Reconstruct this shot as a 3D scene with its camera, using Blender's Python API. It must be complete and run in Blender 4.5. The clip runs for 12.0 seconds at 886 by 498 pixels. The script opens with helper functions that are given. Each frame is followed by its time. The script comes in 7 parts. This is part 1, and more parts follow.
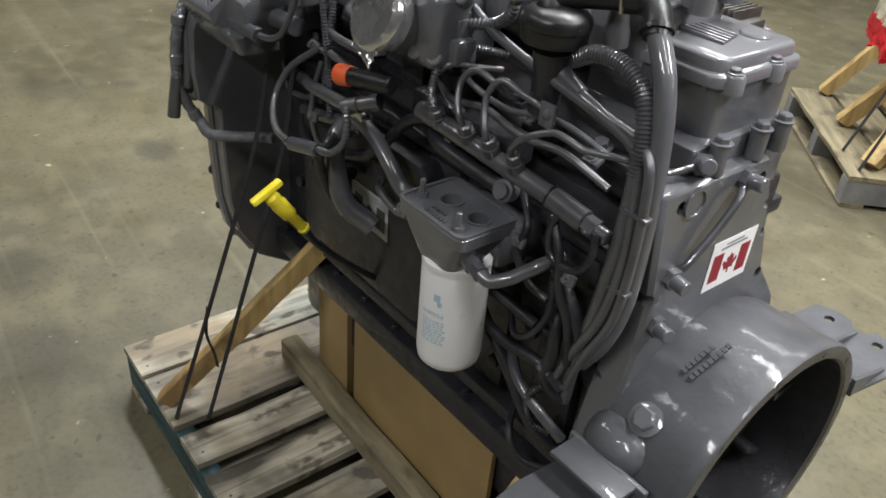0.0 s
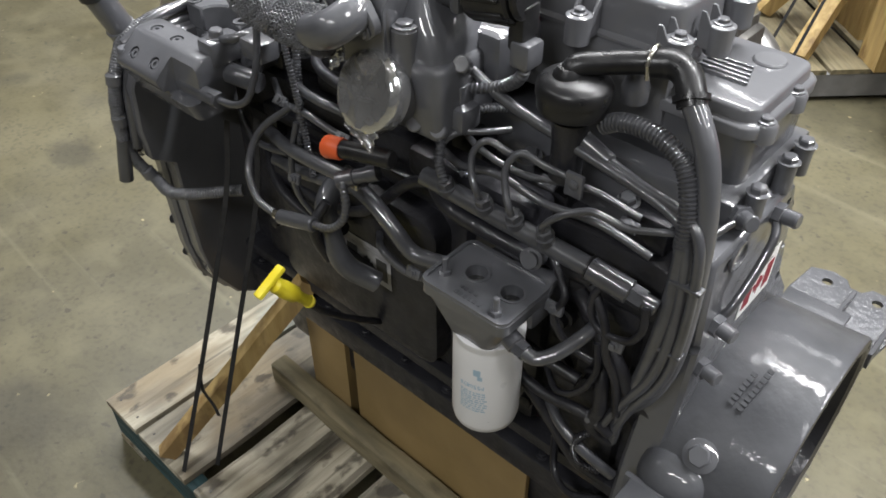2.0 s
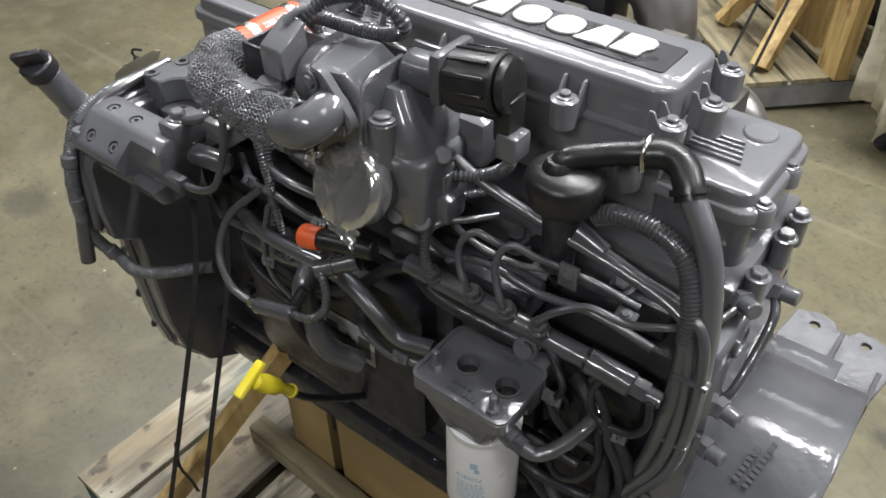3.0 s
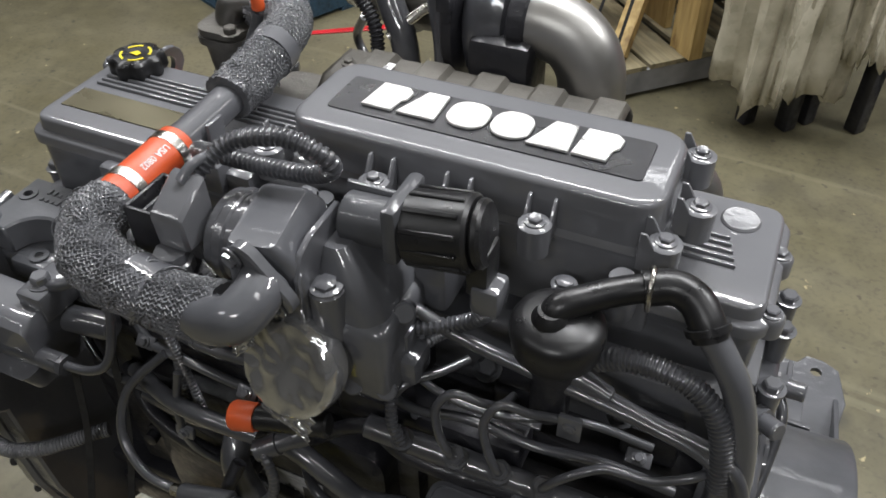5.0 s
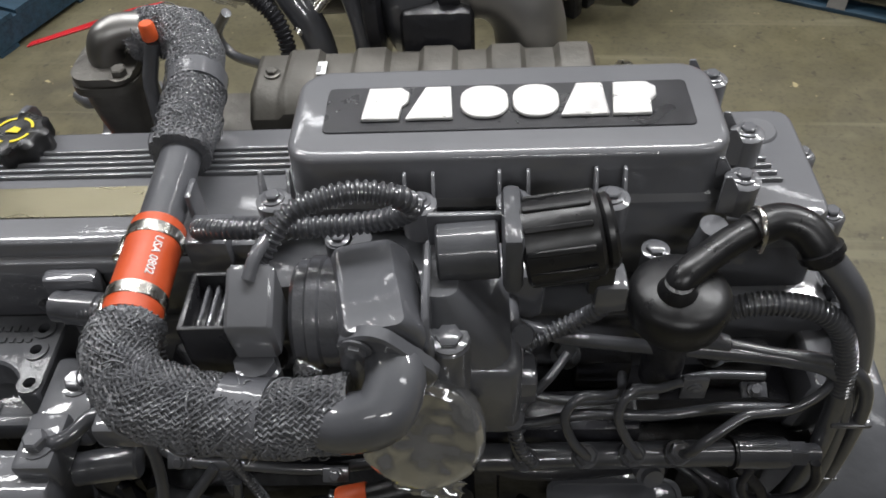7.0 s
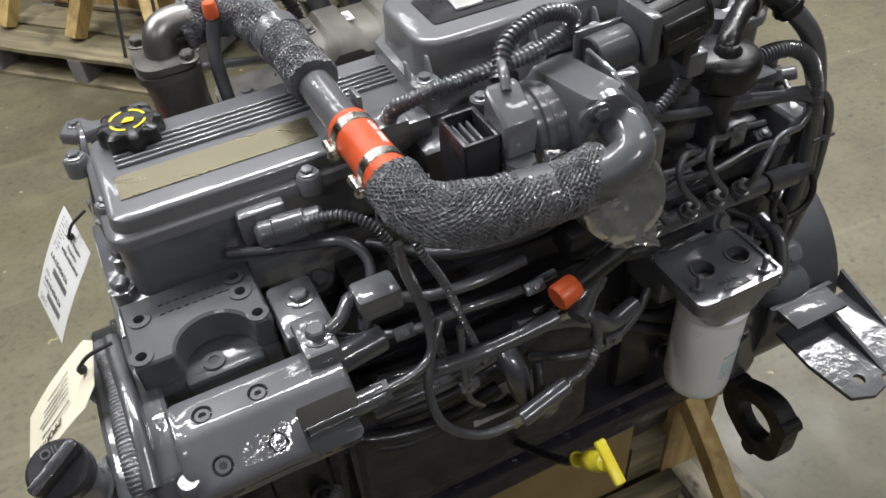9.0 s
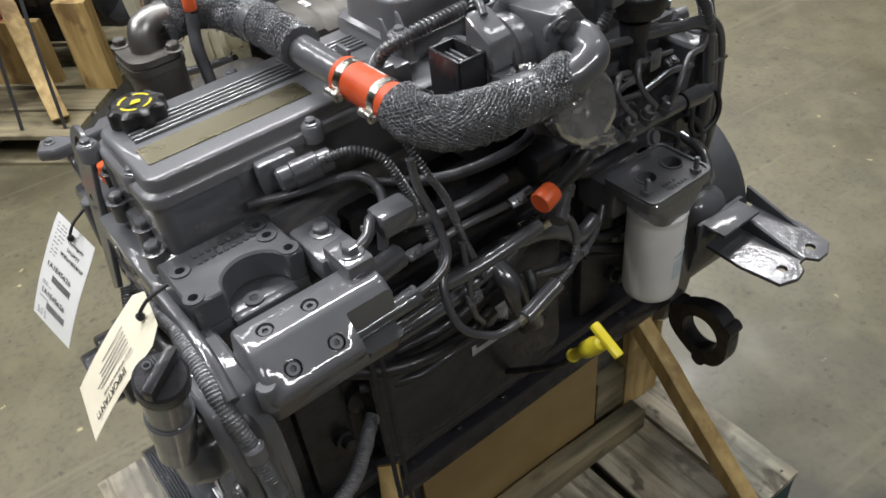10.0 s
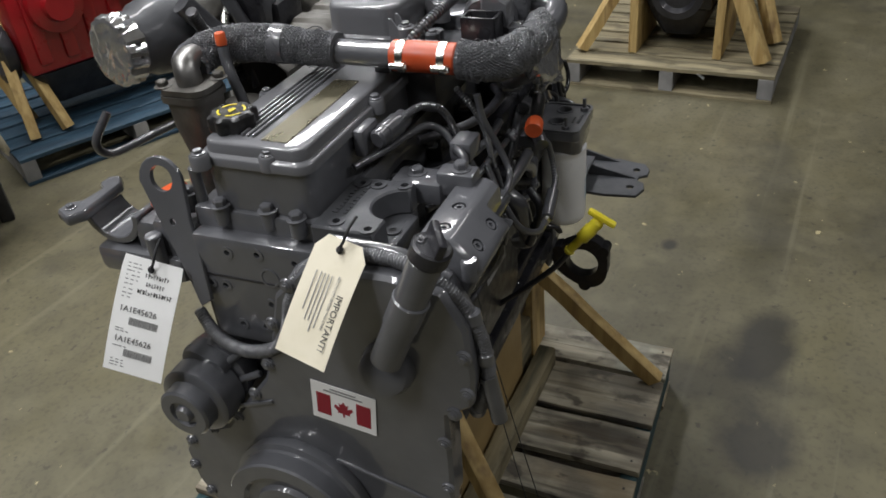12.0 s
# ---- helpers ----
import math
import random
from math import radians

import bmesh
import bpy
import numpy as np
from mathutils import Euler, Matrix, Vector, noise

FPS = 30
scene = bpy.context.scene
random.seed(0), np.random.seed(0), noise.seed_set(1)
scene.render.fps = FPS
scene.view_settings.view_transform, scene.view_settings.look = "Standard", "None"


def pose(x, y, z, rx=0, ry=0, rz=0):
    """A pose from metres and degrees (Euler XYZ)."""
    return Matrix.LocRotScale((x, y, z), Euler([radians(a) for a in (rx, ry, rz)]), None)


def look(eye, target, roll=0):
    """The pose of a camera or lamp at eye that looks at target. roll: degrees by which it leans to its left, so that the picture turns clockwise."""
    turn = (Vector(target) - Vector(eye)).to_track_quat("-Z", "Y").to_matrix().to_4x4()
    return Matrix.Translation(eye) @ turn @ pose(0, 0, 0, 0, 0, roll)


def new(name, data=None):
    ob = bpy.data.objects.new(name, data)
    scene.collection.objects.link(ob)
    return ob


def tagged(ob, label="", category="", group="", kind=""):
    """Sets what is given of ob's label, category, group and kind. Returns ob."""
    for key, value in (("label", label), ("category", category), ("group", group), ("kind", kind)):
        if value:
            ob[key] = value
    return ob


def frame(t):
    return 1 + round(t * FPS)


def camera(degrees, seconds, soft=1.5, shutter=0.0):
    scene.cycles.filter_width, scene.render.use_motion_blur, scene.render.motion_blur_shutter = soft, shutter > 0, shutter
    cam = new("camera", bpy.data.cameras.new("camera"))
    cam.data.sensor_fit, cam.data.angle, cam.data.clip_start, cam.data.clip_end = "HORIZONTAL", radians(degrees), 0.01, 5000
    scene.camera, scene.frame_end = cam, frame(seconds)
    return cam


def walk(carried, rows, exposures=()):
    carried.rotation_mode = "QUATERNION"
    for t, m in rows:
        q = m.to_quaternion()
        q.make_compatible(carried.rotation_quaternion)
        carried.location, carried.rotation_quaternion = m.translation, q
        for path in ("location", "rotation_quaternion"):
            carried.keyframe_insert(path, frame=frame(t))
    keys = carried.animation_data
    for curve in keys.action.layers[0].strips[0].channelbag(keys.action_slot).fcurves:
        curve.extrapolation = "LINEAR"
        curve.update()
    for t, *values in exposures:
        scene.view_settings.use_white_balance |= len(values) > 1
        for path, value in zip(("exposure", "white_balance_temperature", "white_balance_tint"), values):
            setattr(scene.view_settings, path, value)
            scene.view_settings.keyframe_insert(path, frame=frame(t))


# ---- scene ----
cam = camera(57.9, 12.0, 1.7)
PATH = [
    (0, (1.026, -0.806, 1.492), (-0.318, 0.197, 0.402), 4.9),
    (0.5, (0.974, -0.745, 1.546), (-0.338, 0.228, 0.391), 4.7),
    (1, (0.951, -0.748, 1.59), (-0.303, 0.208, 0.36), 5.9),
    (1.5, (0.862, -0.797, 1.632), (-0.319, 0.217, 0.377), 2.0),
    (2, (0.789, -0.802, 1.65), (-0.303, 0.262, 0.355), -0.0),
    (2.5, (0.743, -0.738, 1.688), (-0.305, 0.32, 0.352), 0.7),
    (3, (0.692, -0.742, 1.707), (-0.335, 0.382, 0.41), -0.8),
    (3.2, (0.677, -0.754, 1.703), (-0.33, 0.453, 0.465), -1.2),
    (3.5, (0.617, -0.766, 1.727), (-0.274, 0.548, 0.511), -1.2),
    (3.6, (0.609, -0.769, 1.729), (-0.272, 0.561, 0.524), -1.9),
    (3.7, (0.591, -0.778, 1.733), (-0.254, 0.572, 0.523), -1.5),
    (5.3, (0.455, -0.564, 1.749), (-0.252, 0.708, 0.377), -1.1),
    (5.5, (0.444, -0.537, 1.755), (-0.24, 0.723, 0.361), -1.0),
    (5.6, (0.436, -0.528, 1.755), (-0.232, 0.735, 0.355), -1.3),
    (6, (0.352, -0.523, 1.75), (-0.212, 0.765, 0.327), -1.5),
    (6.5, (0.228, -0.546, 1.759), (-0.131, 0.755, 0.283), -4.2),
    (6.8, (0.195, -0.567, 1.75), (-0.075, 0.761, 0.279), -4.7),
    (7, (0.179, -0.589, 1.752), (-0.013, 0.755, 0.284), -4.1),
    (7.5, (0.121, -0.694, 1.732), (0.03, 0.694, 0.295), -3.7),
    (7.6, (0.101, -0.718, 1.73), (0.019, 0.677, 0.3), -3.7),
    (7.7, (0.076, -0.736, 1.731), (0.013, 0.661, 0.301), -3.3),
    (9.3, (-0.365, -0.839, 1.735), (0.209, 0.507, 0.372), -5.6),
    (9.5, (-0.402, -0.869, 1.724), (0.222, 0.474, 0.38), -5.9),
    (10, (-0.512, -0.926, 1.709), (0.247, 0.387, 0.405), -6.7),
    (10.5, (-0.66, -0.884, 1.708), (0.267, 0.355, 0.44), -5.8),
    (11, (-0.852, -0.794, 1.704), (0.285, 0.311, 0.485), -7.8),
    (11.3, (-0.948, -0.757, 1.712), (0.308, 0.222, 0.502), -7.0),
    (11.5, (-1.009, -0.758, 1.709), (0.307, 0.174, 0.528), -6.8),
    (12, (-1.195, -0.747, 1.684), (0.255, 0.066, 0.573), -5.9),
]
walk(cam, [(t, look(e, a, r)) for t, e, a, r in PATH], ((0, 0.6), (1, 0.56), (2.5, 0.58), (3.2, 0.44), (3.5, 0.3), (5.5, -0.2), (6.5, -0.5), (7.5, -0.02), (9.3, 0.1), (10, 0.1), (10.5, -0.02), (12, -0.36)))

# ---- light ----
world = bpy.data.worlds.new("world")
scene.world = world
world.use_nodes = True
world.node_tree.nodes["Background"].inputs[0].default_value = (0.9, 0.95, 1.0, 1)
world.node_tree.nodes["Background"].inputs[1].default_value = 0.13


def ceiling_lamp(x, y, z, power, sx, sy):
    data = bpy.data.lights.new("ceiling_lamp", "AREA")
    data.shape, data.size, data.size_y, data.energy = "RECTANGLE", sx, sy, power
    data.color = (0.98, 0.985, 1.0)
    ob = new("ceiling_lamp", data)
    ob.location = (x, y, z)
    return ob


for lx, ly, lp in ((-3.2, 0.9, 140), (-1.9, 2.1, 80), (0.4, 1.6, 165), (3.6, 2.1, 215), (-2.5, 4.2, 45), (0.0, 5.0, 40), (4.5, 5.2, 38), (7.2, 5.1, 45), (1.2, -4.4, 125), (3.0, -0.7, 36), (-3.0, -3.6, 40)):
    ceiling_lamp(lx, ly, 4.75, lp, 2.4, 0.35)


# ---- materials ----
def material(name, color, rough=0.5, metal=0.0, spec=0.5, coat=0.0):
    m = bpy.data.materials.new(name)
    m.use_nodes = True
    b = m.node_tree.nodes["Principled BSDF"]
    b.inputs["Base Color"].default_value = (*color, 1)
    b.inputs["Roughness"].default_value = rough
    b.inputs["Metallic"].default_value = metal
    b.inputs["Specular IOR Level"].default_value = spec
    b.inputs["Coat Weight"].default_value = coat
    b.inputs["Coat Roughness"].default_value = 0.05
    b.inputs["Coat IOR"].default_value = 1.6
    return m


def vary(m, low, high, scale, rough=None, bump=0.0, bump_scale=None, detail=6.0, stretch=None, second=None):
    """Colour between low and high by noise, roughness by another noise, and a fine relief; second: (colour, scale, from, to) adds stains."""
    t = m.node_tree
    n, k = t.nodes, t.links
    b = n["Principled BSDF"]
    co = n.new("ShaderNodeTexCoord")
    mp = n.new("ShaderNodeMapping")
    k.new(co.outputs["Object"], mp.inputs[0])
    if stretch:
        mp.inputs["Scale"].default_value = stretch
    info = n.new("ShaderNodeObjectInfo")
    add = n.new("ShaderNodeVectorMath")
    sc = n.new("ShaderNodeVectorMath")
    sc.operation = "SCALE"
    sc.inputs[0].default_value = (7.3, 4.1, 5.7)
    k.new(info.outputs["Random"], sc.inputs["Scale"])
    k.new(mp.outputs[0], add.inputs[0])
    k.new(sc.outputs[0], add.inputs[1])
    noi = n.new("ShaderNodeTexNoise")
    noi.inputs["Scale"].default_value, noi.inputs["Detail"].default_value = scale, detail
    k.new(add.outputs[0], noi.inputs["Vector"])
    ramp = n.new("ShaderNodeValToRGB")
    ramp.color_ramp.elements[0].position, ramp.color_ramp.elements[1].position = 0.3, 0.7
    ramp.color_ramp.elements[0].color, ramp.color_ramp.elements[1].color = (*low, 1), (*high, 1)
    k.new(noi.outputs["Fac"], ramp.inputs[0])
    out = ramp.outputs[0]
    if second:
        col, s2, a, z = second
        n2 = n.new("ShaderNodeTexNoise")
        n2.inputs["Scale"].default_value, n2.inputs["Detail"].default_value = s2, 5.0
        k.new(add.outputs[0], n2.inputs["Vector"])
        r2 = n.new("ShaderNodeMapRange")
        r2.inputs["From Min"].default_value, r2.inputs["From Max"].default_value = a, z
        k.new(n2.outputs["Fac"], r2.inputs["Value"])
        mix = n.new("ShaderNodeMix")
        mix.data_type = "RGBA"
        k.new(r2.outputs[0], mix.inputs["Factor"])
        k.new(out, mix.inputs["A"])
        mix.inputs["B"].default_value = (*col, 1)
        out = mix.outputs["Result"]
    k.new(out, b.inputs["Base Color"])
    if rough:
        r = n.new("ShaderNodeMapRange")
        r.inputs["To Min"].default_value, r.inputs["To Max"].default_value = rough
        r.inputs["From Min"].default_value, r.inputs["From Max"].default_value = 0.3, 0.7
        n3 = n.new("ShaderNodeTexNoise")
        n3.inputs["Scale"].default_value, n3.inputs["Detail"].default_value = scale * 2.3, 4.0
        k.new(add.outputs[0], n3.inputs["Vector"])
        k.new(n3.outputs["Fac"], r.inputs["Value"])
        k.new(r.outputs[0], b.inputs["Roughness"])
    if bump:
        n4 = n.new("ShaderNodeTexNoise")
        n4.inputs["Scale"].default_value, n4.inputs["Detail"].default_value = bump_scale or scale * 4, 4.0
        k.new(add.outputs[0], n4.inputs["Vector"])
        bp = n.new("ShaderNodeBump")
        bp.inputs["Strength"].default_value, bp.inputs["Distance"].default_value = bump, 0.002
        k.new(n4.outputs["Fac"], bp.inputs["Height"])
        k.new(bp.outputs[0], b.inputs["Normal"])
        k.new(bp.outputs[0], b.inputs["Coat Normal"])
    return m


PAINT = vary(material("grey_engine_enamel", (0.1, 0.1, 0.11), 0.45, 0, 0.4, 1.0), (0.077, 0.079, 0.088), (0.108, 0.11, 0.121), 9, (0.38, 0.6), 0.3, 55)
CAST = vary(material("painted_casting", (0.1, 0.1, 0.11), 0.5, 0, 0.4, 0.35), (0.05, 0.052, 0.058), (0.08, 0.082, 0.09), 14, (0.42, 0.62), 0.3, 75)
COVER = vary(material("painted_cover", (0.13, 0.13, 0.14), 0.5, 0, 0.4, 0.8), (0.118, 0.12, 0.13), (0.143, 0.145, 0.155), 6, (0.42, 0.58), 0.1, 130)
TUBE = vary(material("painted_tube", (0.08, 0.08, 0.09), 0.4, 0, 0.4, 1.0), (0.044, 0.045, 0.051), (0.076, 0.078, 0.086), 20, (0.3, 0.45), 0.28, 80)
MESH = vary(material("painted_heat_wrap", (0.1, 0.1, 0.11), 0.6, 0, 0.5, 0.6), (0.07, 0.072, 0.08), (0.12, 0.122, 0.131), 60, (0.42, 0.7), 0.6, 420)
# DARK: one near-black base colour for block, pan, bore and low hoses
DARK = vary(material("near_black_finish", (0.03, 0.03, 0.032), 0.4, 0, 0.4, 0.3), (0.009, 0.009, 0.0115), (0.022, 0.022, 0.027), 18, (0.35, 0.65), 0.6, 110)
BLACK = vary(material("black_plastic", (0.012, 0.012, 0.013), 0.35), (0.009, 0.009, 0.01), (0.018, 0.018, 0.019), 25, (0.25, 0.45), 0.1, 200)
BADGE = vary(material("black_badge", (0.02, 0.02, 0.022), 0.3), (0.014, 0.014, 0.016), (0.028, 0.028, 0.032), 12, (0.2, 0.45), 0.05, 100)
SILVER = vary(material("silver_badge_metal", (0.75, 0.74, 0.72), 0.3, 0.6), (0.62, 0.61, 0.6), (0.85, 0.84, 0.82), 15, (0.25, 0.5), 0.1, 120)
ORANGE = vary(material("orange_silicone", (0.6, 0.1, 0.02), 0.4), (0.5, 0.066, 0.018), (0.6, 0.095, 0.028), 25, (0.3, 0.5), 0.08, 150)
CAPRED = vary(material("orange_plastic_cap", (0.7, 0.11, 0.03), 0.4), (0.62, 0.09, 0.02), (0.75, 0.13, 0.04), 30, (0.3, 0.5), 0.05, 90)
STEEL = vary(material("stainless_clamp", (0.6, 0.58, 0.54), 0.25, 1.0), (0.5, 0.48, 0.44), (0.72, 0.7, 0.66), 30, (0.15, 0.35), 0.05, 90)
IRON = vary(material("bare_cast_iron", (0.2, 0.19, 0.18), 0.45, 0.7), (0.075, 0.071, 0.064), (0.15, 0.143, 0.13), 18, (0.35, 0.6), 0.4, 140)
PIPE = vary(material("bare_steel_elbow", (0.35, 0.34, 0.33), 0.35, 0.9), (0.22, 0.215, 0.21), (0.4, 0.39, 0.37), 6, (0.3, 0.5), 0.1, 90)
FOIL = vary(material("foil_tape", (0.4, 0.4, 0.41), 0.22, 0.85), (0.5, 0.502, 0.51), (0.72, 0.722, 0.73), 12, (0.07, 0.18), 0.5, 40)
CRINKLE = vary(material("crinkled_painted_tape", (0.09, 0.09, 0.1), 0.35, 0.1, 0.5, 1.0), (0.07, 0.071, 0.08), (0.11, 0.112, 0.12), 14, (0.3, 0.5), 0.9, 60)
SHIELD = vary(material("heat_shield", (0.11, 0.1, 0.09), 0.5, 0.3), (0.06, 0.056, 0.048), (0.11, 0.102, 0.088), 12, (0.4, 0.6), 0.3, 120)
GOLD = vary(material("brass_nameplate", (0.35, 0.31, 0.2), 0.3, 0.8), (0.19, 0.172, 0.115), (0.25, 0.226, 0.155), 9, (0.24, 0.34), 0.015, 60, stretch=(0.5, 1, 1))
YELLOW = vary(material("yellow_plastic", (0.75, 0.62, 0.03), 0.35), (0.68, 0.55, 0.02), (0.8, 0.7, 0.05), 25, (0.3, 0.45), 0.05, 90)
WHITE = vary(material("white_filter_enamel", (0.72, 0.72, 0.73), 0.3, 0, 0.5, 0.2), (0.68, 0.68, 0.69), (0.76, 0.76, 0.77), 8, (0.25, 0.4), 0.04, 60)
PAPER = vary(material("white_label_paper", (0.78, 0.78, 0.76), 0.6), (0.82, 0.82, 0.81), (0.88, 0.88, 0.87), 20, (0.5, 0.7), 0.1, 120)
MANILA = vary(material("manila_card", (0.75, 0.68, 0.5), 0.7), (0.76, 0.7, 0.54), (0.84, 0.78, 0.63), 20, (0.6, 0.8), 0.15, 160)
# Overspray grey, with the shade behind the hoses put into the colour too.
DIMLABEL = vary(material("dimmed_overpainted_label", (0.3, 0.3, 0.31), 0.5), (0.2, 0.2, 0.21), (0.42, 0.42, 0.43), 40, (0.4, 0.6), 0.1, 120)
INK = material("black_ink", (0.03, 0.03, 0.03), 0.6)
GREYINK = material("grey_ink", (0.25, 0.25, 0.25), 0.6)
BLUEINK = material("pale_blue_print", (0.35, 0.48, 0.58), 0.5)
REDINK = material("dark_red_print", (0.28, 0.015, 0.03), 0.5)
WOOD = vary(material("weathered_pallet_wood", (0.35, 0.28, 0.18), 0.75), (0.24, 0.215, 0.16), (0.6, 0.55, 0.43), 7, (0.6, 0.9), 0.7, 60, stretch=(6, 0.7, 6), second=((0.07, 0.062, 0.05), 2.6, 0.55, 0.66))
WOODX = vary(material("weathered_timber_along", (0.3, 0.24, 0.15), 0.75), (0.14, 0.122, 0.074), (0.29, 0.245, 0.148), 6, (0.6, 0.9), 0.6, 60, stretch=(0.7, 6, 6), second=((0.06, 0.06, 0.04), 4, 0.56, 0.75))
PINE = vary(material("pine_brace", (0.45, 0.3, 0.14), 0.65), (0.33, 0.215, 0.075), (0.55, 0.4, 0.17), 5, (0.5, 0.75), 0.4, 50, stretch=(8, 8, 1.0), second=((0.2, 0.12, 0.06), 3, 0.6, 0.8))
BOARD = vary(material("brown_hardboard", (0.2, 0.14, 0.055), 0.6), (0.24, 0.165, 0.065), (0.33, 0.23, 0.1), 5, (0.5, 0.7), 0.15, 80)
TEAL = vary(material("teal_painted_wood", (0.02, 0.06, 0.065), 0.7), (0.012, 0.03, 0.033), (0.035, 0.085, 0.095), 8, (0.5, 0.8), 0.5, 60, stretch=(0.7, 5, 5))
BLUEWOOD = vary(material("blue_painted_wood", (0.05, 0.16, 0.3), 0.7), (0.01, 0.026, 0.044), (0.022, 0.062, 0.1), 8, (0.5, 0.8), 0.5, 60, stretch=(0.7, 5, 5))
STRAP = vary(material("black_strapping", (0.012, 0.012, 0.013), 0.45), (0.008, 0.008, 0.009), (0.02, 0.02, 0.022), 40, (0.6, 0.85), 0.1, 100)
REDPAINT = vary(material("red_engine_enamel", (0.45, 0.01, 0.015), 0.3, 0, 0.5, 0.3), (0.24, 0.006, 0.01), (0.36, 0.011, 0.016), 8, (0.25, 0.4), 0.1, 80)
WRAP = vary(material("cloudy_plastic_wrap", (0.5, 0.48, 0.4), 0.3), (0.36, 0.335, 0.25), (0.62, 0.58, 0.47), 9, (0.15, 0.5), 1.0, 26)
# WALL and ROOF tones set how much light the unseen enclosure bounces.
WALL = vary(material("unseen_hall_wall", (0.3, 0.29, 0.26), 0.8), (0.24, 0.235, 0.22), (0.33, 0.32, 0.3), 1.5, (0.7, 0.9), 0.2, 30)
ROOF = vary(material("unseen_hall_ceiling", (0.35, 0.35, 0.34), 0.8), (0.55, 0.55, 0.54), (0.68, 0.68, 0.67), 1.0, (0.7, 0.9), 0.1, 20)
FLOOR = vary(material("sealed_concrete", (0.2, 0.18, 0.12), 0.45, 0, 0.5), (0.084, 0.075, 0.044), (0.134, 0.12, 0.071), 1.6, (0.36, 0.62), 0.25, 60, detail=12, second=((0.05, 0.046, 0.036), 1.7, 0.6, 0.8))


def overlay(m, scale, stretch, turn, a, z, colour, strength):
    """One more layer of marks over a material's colour, where a noise lies between a and z."""
    n, k = m.node_tree.nodes, m.node_tree.links
    b = n["Principled BSDF"]
    out = b.inputs["Base Color"].links[0].from_socket
    co = n.new("ShaderNodeTexCoord")
    info = n.new("ShaderNodeObjectInfo")
    sc = n.new("ShaderNodeVectorMath")
    sc.operation = "SCALE"
    sc.inputs[0].default_value = (5.1, 8.3, 3.7)
    k.new(info.outputs["Random"], sc.inputs["Scale"])
    mp = n.new("ShaderNodeMapping")
    mp.inputs["Scale"].default_value = stretch
    mp.inputs["Rotation"].default_value = (0, 0, radians(turn))
    k.new(co.outputs["Object"], mp.inputs[0])
    k.new(sc.outputs[0], mp.inputs["Location"])
    t = n.new("ShaderNodeTexNoise")
    t.inputs["Scale"].default_value, t.inputs["Detail"].default_value = scale, 7.0
    k.new(mp.outputs[0], t.inputs["Vector"])
    r = n.new("ShaderNodeMapRange")
    r.inputs["From Min"].default_value, r.inputs["From Max"].default_value, r.inputs["To Max"].default_value = a, z, strength
    k.new(t.outputs["Fac"], r.inputs["Value"])
    mix = n.new("ShaderNodeMix")
    mix.data_type = "RGBA"
    k.new(r.outputs[0], mix.inputs["Factor"])
    k.new(out, mix.inputs["A"])
    mix.inputs["B"].default_value = (*colour, 1)
    k.new(mix.outputs["Result"], b.inputs["Base Color"])


overlay(FLOOR, 1.4, (0.5, 1.6, 1), 28, 0.5, 0.75, (0.07, 0.063, 0.045), 0.3)
overlay(FLOOR, 1.8, (0.6, 1.5, 1), -41, 0.5, 0.72, (0.165, 0.148, 0.1), 0.35)
overlay(FLOOR, 4.0, (1, 1, 1), 0, 0.56, 0.74, (0.07, 0.064, 0.047), 0.35)
overlay(FLOOR, 55.0, (1, 1, 1), 0, 0.5, 0.66, (0.06, 0.054, 0.036), 0.45)
overlay(FLOOR, 9.0, (1, 1, 1), 0, 0.48, 0.66, (0.15, 0.135, 0.082), 0.5)
overlay(FLOOR, 3.0, (0.12, 5, 1), 17, 0.6, 0.68, (0.17, 0.155, 0.1), 0.5)
overlay(FLOOR, 26.0, (1, 1, 1), 0, 0.64, 0.7, (0.035, 0.033, 0.026), 0.6)
overlay(FLOOR, 17.0, (1, 1, 1), 0, 0.7, 0.73, (0.42, 0.36, 0.2), 0.8)


